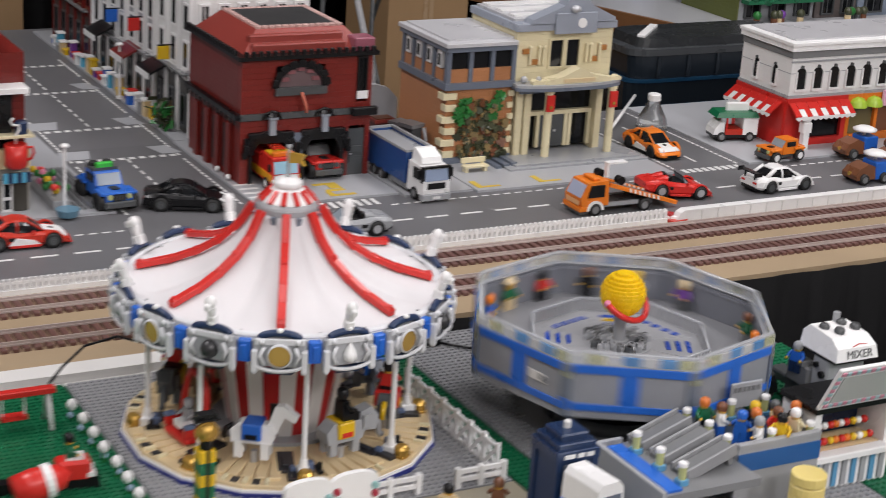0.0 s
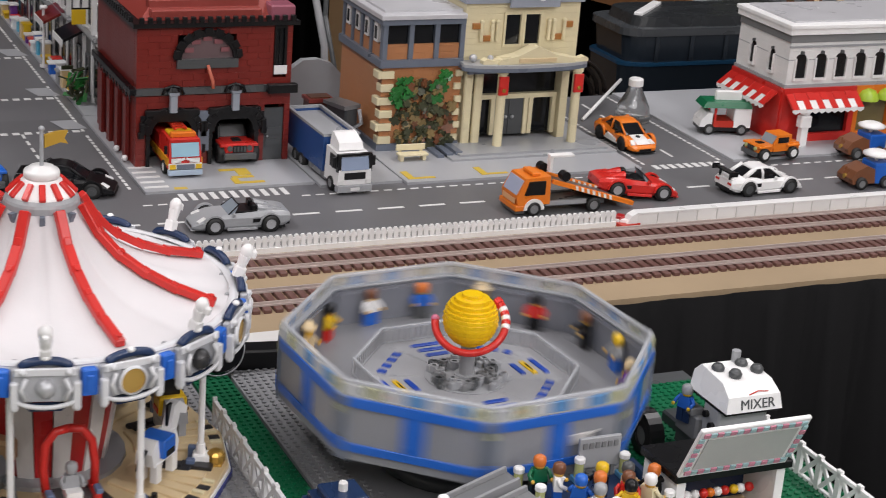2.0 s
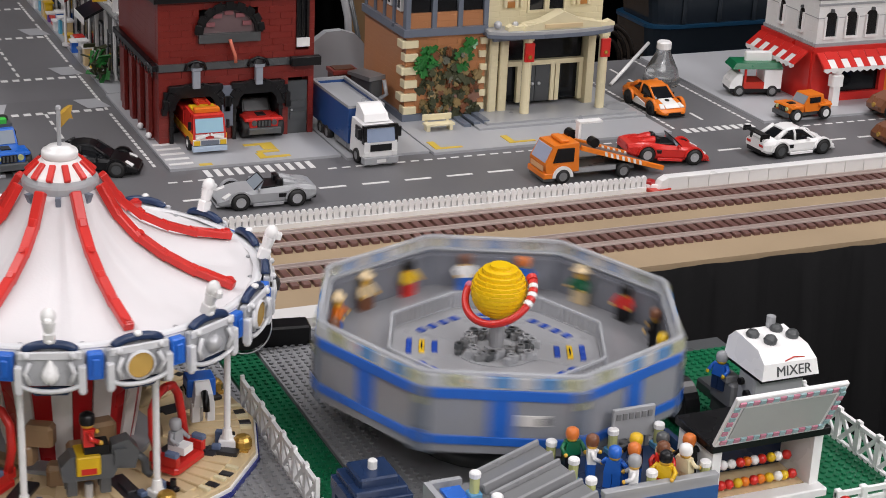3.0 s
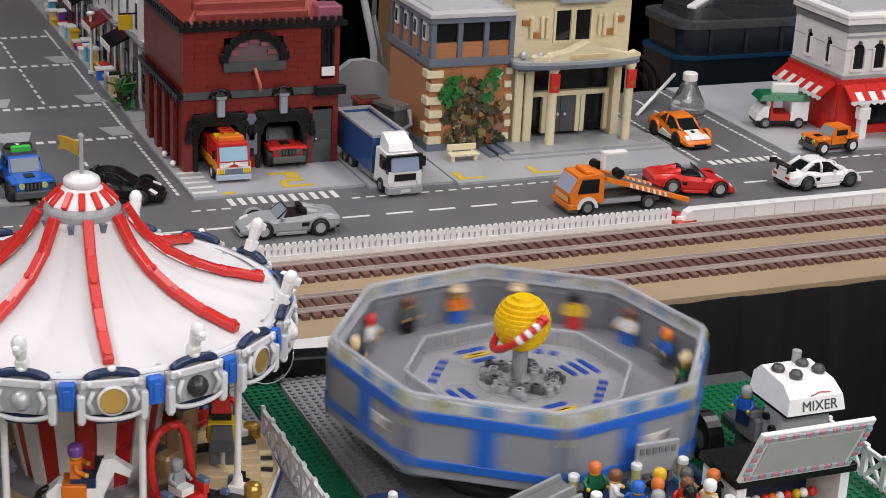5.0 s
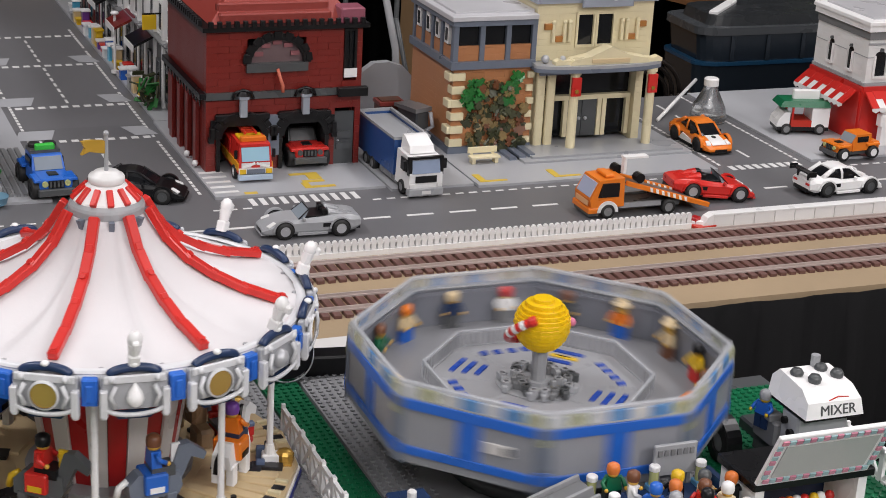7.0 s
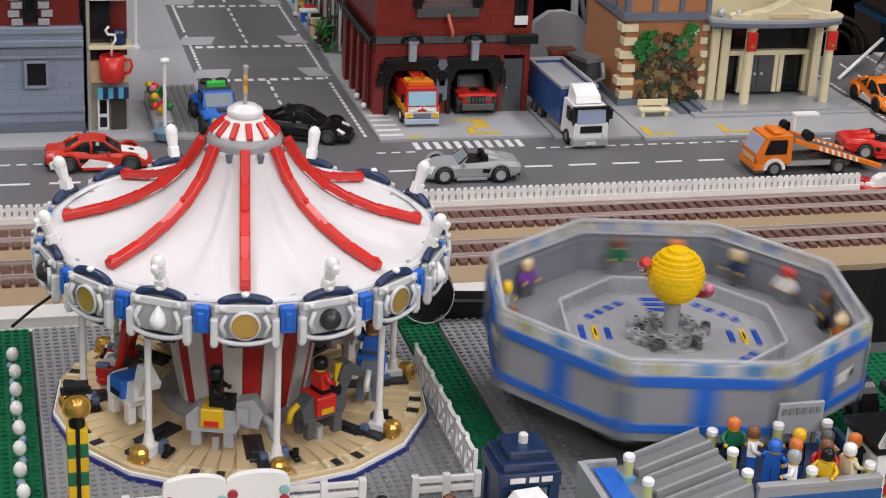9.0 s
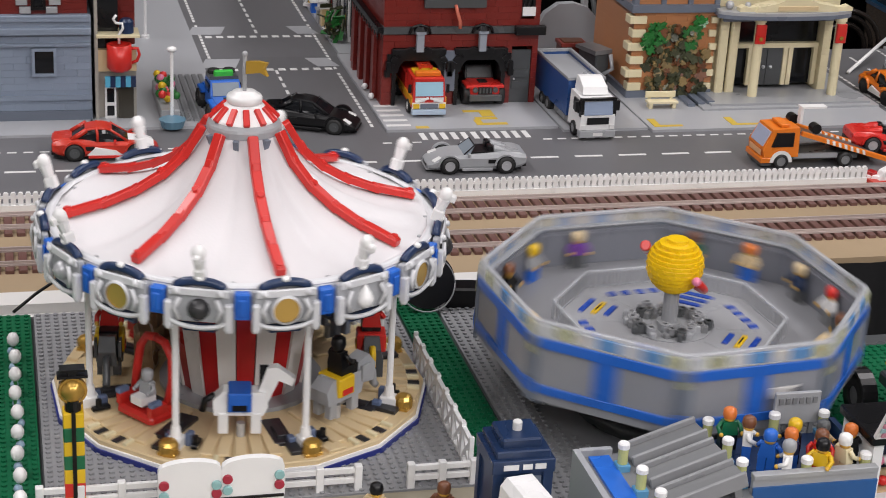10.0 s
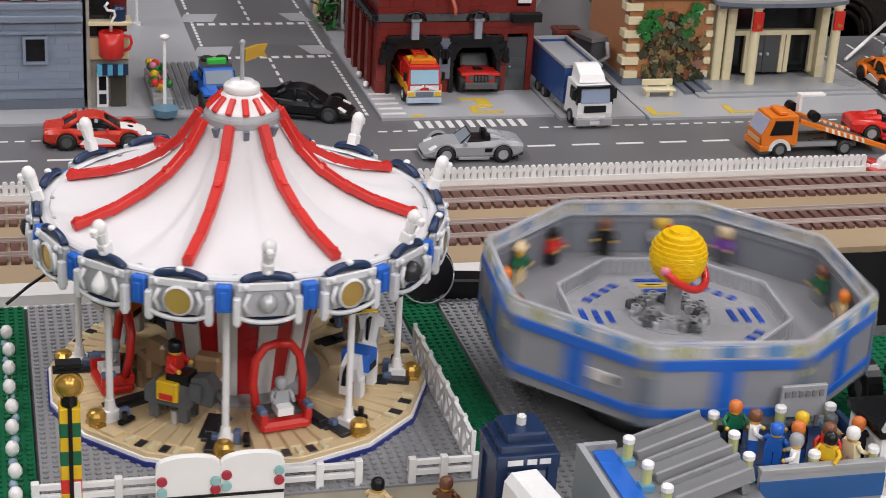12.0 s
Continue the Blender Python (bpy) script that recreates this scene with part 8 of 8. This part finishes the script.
def fair_things():
    lattice_fence(pose(0.8245, 1.335, FAIR, 0, 0, 90), 7, "white toy lattice fence beside the green strip")
    rail_fence(0.49, 0.735, 1.325, "white toy rail fence before the carousel")
    rail_fence(0.77, 0.826, 1.322, "short white toy rail fence by the gap")
    f = lattice_fence(pose(1.3, 1.2, FAIR, 0, 0, 90), 6, "white toy lattice fence at the table's edge")
    rail_fence(1.22, 1.3, 1.205, "white toy rail fence beside the stall")
    # scalloped ticket sign
    s = thing("ticket_sign", pose(0.576, 1.285, FAIR), "white scalloped toy sign with red and teal dots", "sign")
    for k in (0, 1):
        poly = [(0.046 * k, 0.0), (0.046 * k + 0.0458, 0.0), (0.046 * k + 0.0458, 0.0485)] + [(0.046 * k + 0.0229 + 0.0229 * math.cos(a), 0.0485 + 0.0085 * math.sin(a) ** 0.8) for a in [math.pi * j / 12 for j in range(1, 12)]] + [(0.046 * k, 0.0485)]
        part("panel", Geo().prism(poly, -0.003, 0.003), WHITE, s)
    part("cross_bar", Geo().box(0.0, 0.0915, -0.0042, -0.003, 0.024, 0.026), BLACK, s)
    crimson, PTL = mat("crimson_dot", (0.38, 0.025, 0.05)), mat("pale_teal_dot", (0.28, 0.5, 0.5))
    for x, z, mm in ((0.004, 0.039, RED), (0.004, 0.03, TEAL), (0.042, 0.037, TEAL), (0.05, 0.041, RED), (0.042, 0.03, RED), (0.05, 0.032, TEAL), (0.088, 0.042, TEAL), (0.088, 0.034, RED)):
        part("dot", Geo().cyl(0.0038, 0, 0.0022, 12, at=pose(x, -0.003, z, 90), c=0.0006), crimson if mm is RED else PTL, s)
    # striped post with a round clock
    p = thing("clock_post", pose(0.519, 1.33, FAIR), "yellow, green and red toy post with a gold clock", "clock post")
    cols = (YELLOW, RED, YELLOW, GREEN, YELLOW, GREEN, YELLOW)
    for i, mm in enumerate(cols):
        part("block", Geo().box(-0.0075, 0.0075, -0.0075, 0.0075, i * 0.0115, i * 0.0115 + 0.0112, b=0.0006), mm, p)
    part("spine", Geo().box(-0.0015, 0.0015, -0.0085, -0.0075, 0.0, 0.082), BLACK, p)
    part("neck", Geo().cyl(0.006, 0.0805, 0.09, 12), BLACK, p)
    part("clock", Geo().ball(0.0095, 0, -0.001, 0.097, 0, 14).cyl(0.0105, -0.002, 0.002, 18, at=pose(0, -0.002, 0.097, 90)), GOLD, p, "round gold clock")
    part("top_frame", Geo().box(-0.011, 0.011, -0.005, 0.005, 0.1075, 0.1095).box(-0.009, 0.009, -0.005, 0.005, 0.1125, 0.1145).box(-0.003, 0.003, -0.004, 0.004, 0.1095, 0.1125), BLACK, p)
    # row of white flowers
    fm = Geo().cyl(0.0016, 0.0, 0.012, 8, 1).ball(0.0055, 0, 0, 0.0165, 0, 10, sz=1.2).ball(0.0038, 0.002, -0.001, 0.006, 2, 8).mesh("flower", [WHITE, FOLIAGE, mat("pale_blue_petal", (0.3, 0.42, 0.55))])
    for i in range(13):
        fl = thing("flower", pose(0.4785 + 0.0006 * (i % 3), 1.18 + i * 0.0345, FAIR, 0, 0, i * 50), "white toy flower in a row on the green plate", "flower", "row of white flowers")
        part("bloom", fm, None, fl)
    # police box
    b = thing("police_box", pose(0.8, 1.196, FAIR), "dark blue toy police call box", "police box")
    part("body", Geo().box(0.003, 0.043, 0.003, 0.043, 0.0, 0.078), NAVY, b)
    part("base", Geo().box(0, 0.046, 0, 0.046, 0.0, 0.005), NAVY, b)
    for x in (0.001, 0.038):
        for y in (0.001, 0.038):
            part("corner", Geo().box(x, x + 0.007, y, y + 0.007, 0.005, 0.078), NAVY, b)
    part("sign_board", Geo().box(0.0, 0.046, 0.0, 0.046, 0.078, 0.088, b=0.0006), NAVY, b)
    for i, (x0, x1) in enumerate(((0.008, 0.019), (0.022, 0.029), (0.031, 0.039))):
        part("sign_bar", Geo().box(x0, x1, -0.0008, 0.0, 0.081, 0.085), PAINT, b)
    part("roof", Geo().box(0.003, 0.043, 0.003, 0.043, 0.088, 0.094, b=0.001).box(0.008, 0.038, 0.008, 0.038, 0.094, 0.101, b=0.0015), NAVY, b)
    part("lamp", Geo().cyl(0.0035, 0.101, 0.108, 12, cx=0.023, cy=0.023, c=0.001), PAINT, b)
    for z in (0.012, 0.029, 0.046, 0.062):
        for x in (0.0095, 0.0245):
            part("door_panel", Geo().box(x, x + 0.012, 0.0015, 0.0031, z, z + 0.012), NAVY if z < 0.06 else SLATE, b)
    # loose things along the front
    v = thing("toy_van", pose(0.822, 1.168, FAIR, 0, 0, 8), "small white toy van with a blue band", "toy van")
    v.scale = (0.95, 0.8, 0.84)
    part("body", Geo().box(-0.016, 0.016, -0.03, 0.03, 0.008, 0.07).prism([(-0.016, 0.07), (0.016, 0.07), (0.015, 0.087), (0.01, 0.094), (-0.01, 0.094), (-0.015, 0.087)], -0.03, 0.03), WHITE, v)
    part("windscreen", Geo().box(0.0162, 0.0172, -0.022, 0.02, 0.06, 0.08).box(-0.012, 0.012, -0.0312, -0.0302, 0.06, 0.08), SLATE, v)
    part("band", Geo().box(-0.0168, 0.0168, -0.0308, 0.0308, 0.02, 0.058), BLUE, v)
    for y in (-0.018, 0.018):
        for x in (-0.016, 0.016):
            part("wheel", Geo().cyl(0.009, -0.003, 0.003, 14, at=pose(x, y, 0.009, 0, 90, 0)), RUBBER, v)
    for x, y, a, h, lab in ((0.735, 1.272, TAN, BLACK, "toy figure with black hair walking by"), (0.785, 1.266, BROWN, BROWN, "toy figure with brown hair walking by"), (1.205, 1.172, RED, RED, "toy figure with a red cap at the stall")):
        figure(pose(x, y, FAIR, 0, 0, 150), lab, a, DGREY, None, h, group="strolling toy figures")
    k = thing("yellow_basket", pose(1.045, 1.14, FAIR), "pale yellow ribbed toy tower", "toy tower")
    for i in range(5):
        part("ring", Geo().cyl(0.017, i * 0.011, i * 0.011 + 0.0095, 20, c=0.001), PYEL, k)
    # black tyre-like disc with a pale rim, motor box and cable
    d = thing("drive_disc", pose(0.862, 1.655, FAIR), "black round drive disc with a pale rim", "drive disc")
    part("disc", Geo().cyl(0.027, -0.004, 0.004, 28, at=pose(0, 0, 0.028, 68)), BLACK, d)
    part("rim", Geo().tube([(0.027 * math.cos(t), -0.0042 + 0.027 * math.sin(t) * 0.37, 0.0265 + 0.027 * math.sin(t) * 0.93) for t in [2 * math.pi * j / 28 for j in range(29)]], 0.0008, 6), SILVER, d)
    mb = thing("motor_box", pose(0.905, 1.66, FAIR, 0, 0, -8), "black motor box behind the ride", "motor")
    part("body", Geo().box(-0.022, 0.024, -0.012, 0.012, 0.0, 0.02, b=0.002), BLACK, mb)
    part("cable", Geo().tube([(0.02, -0.01, 0.004), (0.05, -0.03, 0.003), (0.08, -0.035, 0.003), (0.12, -0.02, 0.003)], 0.0016, 6).tube([(-0.02, 0.0, 0.01), (-0.06, 0.012, 0.02), (-0.1, 0.02, 0.006)], 0.0016, 6), BLACK, mb)
    cb = thing("cable", pose(0.5, 1.7, 0.03), "black cable looped over the table edge", "cable")
    part("body", Geo().tube([(-0.02, -0.02, 0.004), (0.0, 0.0, 0.012), (0.03, 0.02, 0.024), (0.07, 0.03, 0.026), (0.12, 0.02, 0.01), (0.15, 0.0, 0.003)], 0.0016, 6), BLACK, cb)
    # red and white playground pieces on the green plate
    g = thing("toy_glider", pose(0.425, 1.59, FAIR), "red and white toy swing frame on the green plate", "toy swing")
    part("beam", Geo().box(-0.05, 0.035, -0.005, 0.005, 0.036, 0.042, b=0.001), RED, g)
    for x in (-0.045, 0.028):
        part("leg", Geo().tube([(x, -0.014, 0.0), (x, 0, 0.038), (x, 0.014, 0.0)], 0.0026, 8), WHITE, g)
    part("seat", Geo().box(-0.02, 0.006, -0.006, 0.006, 0.012, 0.016), RED, g)
    part("rope", Geo().box(-0.019, -0.0175, -0.001, 0.001, 0.016, 0.036).box(0.0035, 0.005, -0.001, 0.001, 0.016, 0.036), WHITE, g)
    t = thing("toy_train_car", pose(0.43, 1.452, FAIR, 0, 0, -8), "red and black toy coaster car on a dark rail", "toy coaster")
    part("body", Geo().box(-0.01, 0.022, -0.01, 0.01, 0.012, 0.03, b=0.003), RED, t)
    part("trim", Geo().box(0.018, 0.026, -0.011, 0.011, 0.014, 0.018), WHITE, t)
    part("trim", Geo().box(-0.012, -0.006, -0.011, 0.011, 0.012, 0.017), WHITE, t)
    part("rail", Geo().box(-0.14, 0.03, -0.006, 0.006, 0.0, 0.0115), BLACK, t)
    figure(pose(0.433, 1.452, FAIR + 0.026, 0, 0, 80), "toy figure with a white cap in the coaster", GREEN, WHITE, SKIN, BLACK, True)
    w = thing("toy_rocket", pose(0.375, 1.43, FAIR), "red and white toy rocket lying on the green plate", "toy rocket")
    part("body", Geo().lathe([(0, 0.0), (0.014, 0.0), (0.016, 0.02), (0.012, 0.045), (0, 0.055)], 18, at=pose(0, 0, 0.016, 0, 80, 0)), RED, w)
    part("nose", Geo().cyl(0.0165, 0.028, 0.036, 18, at=pose(0, 0, 0.016, 0, 80, 0)), WHITE, w)


street_things()
booth()
ride_truck()
queue_platform()
fair_things()


# ---- single bricks of the walls that stand nearest ----
def lay_bricks():
    W = 0.214
    gates = [(0.014, 0.083, 0.0, 0.074), (0.1, 0.168, 0.0, 0.074), (0.178, 0.206, 0.0, 0.074)]
    lights = [(0.055, 0.135, 0.134, 0.18), (W - 0.026, W - 0.008, 0.122, 0.19)]
    for b in bricks_fire:
        brick_wall(b, pose(0, 0, 0), "brick", 0, W, 0.0, 0.098, 0.0, 0.012, gates, DREDS)
        brick_wall(b, pose(0, 0, 0), "brick", 0, W, 0.108, 0.19, 0.0, 0.012, lights, DREDS)
    for b in bricks_hall:
        brick_wall(b, pose(0, 0, 0), "brick", 0, 0.122, 0.01, 0.121, 0.0, 0.012, [], NOUGATS)
    for b in bricks_police:
        brick_wall(b, pose(0, 0, 0), "brick", 0.2, 0.388, 0.012, 0.112, 0.0, 0.0045, [], SANDS)


lay_bricks()


# ---- what moves ----
def motions():
    # the carousel turns unevenly: its angle in degrees
    turn = [(0.0, -429.5), (0.5, -408.3), (1.0, -387.8), (1.5, -369.1), (2.0, -348.3), (2.5, -328.4), (4.5, -245.7), (5.0, -229.7), (5.5, -218.7), (6.0, -189.8), (6.5, -175.9), (7.5, -144.0), (8.5, -107.0), (9.0, -98.0), (9.5, -81.0), (9.7, -63.5), (9.9, -49.0), (10.1, -34.0), (10.3, -22.5), (10.5, -16.0), (11.0, -4.0), (11.5, 7.0), (12.0, 21.5)]
    walk(carousel, [(t, pose(0.6656, 1.504, FAIR, 0, 0, a)) for t, a in turn])
    # the ride spins evenly, once in 1.08 s
    walk(ride, [(k / 10, pose(1.016, 1.425, 0, 0, 0, 26.0 + 33.2 * k)) for k in range(121)])


motions()
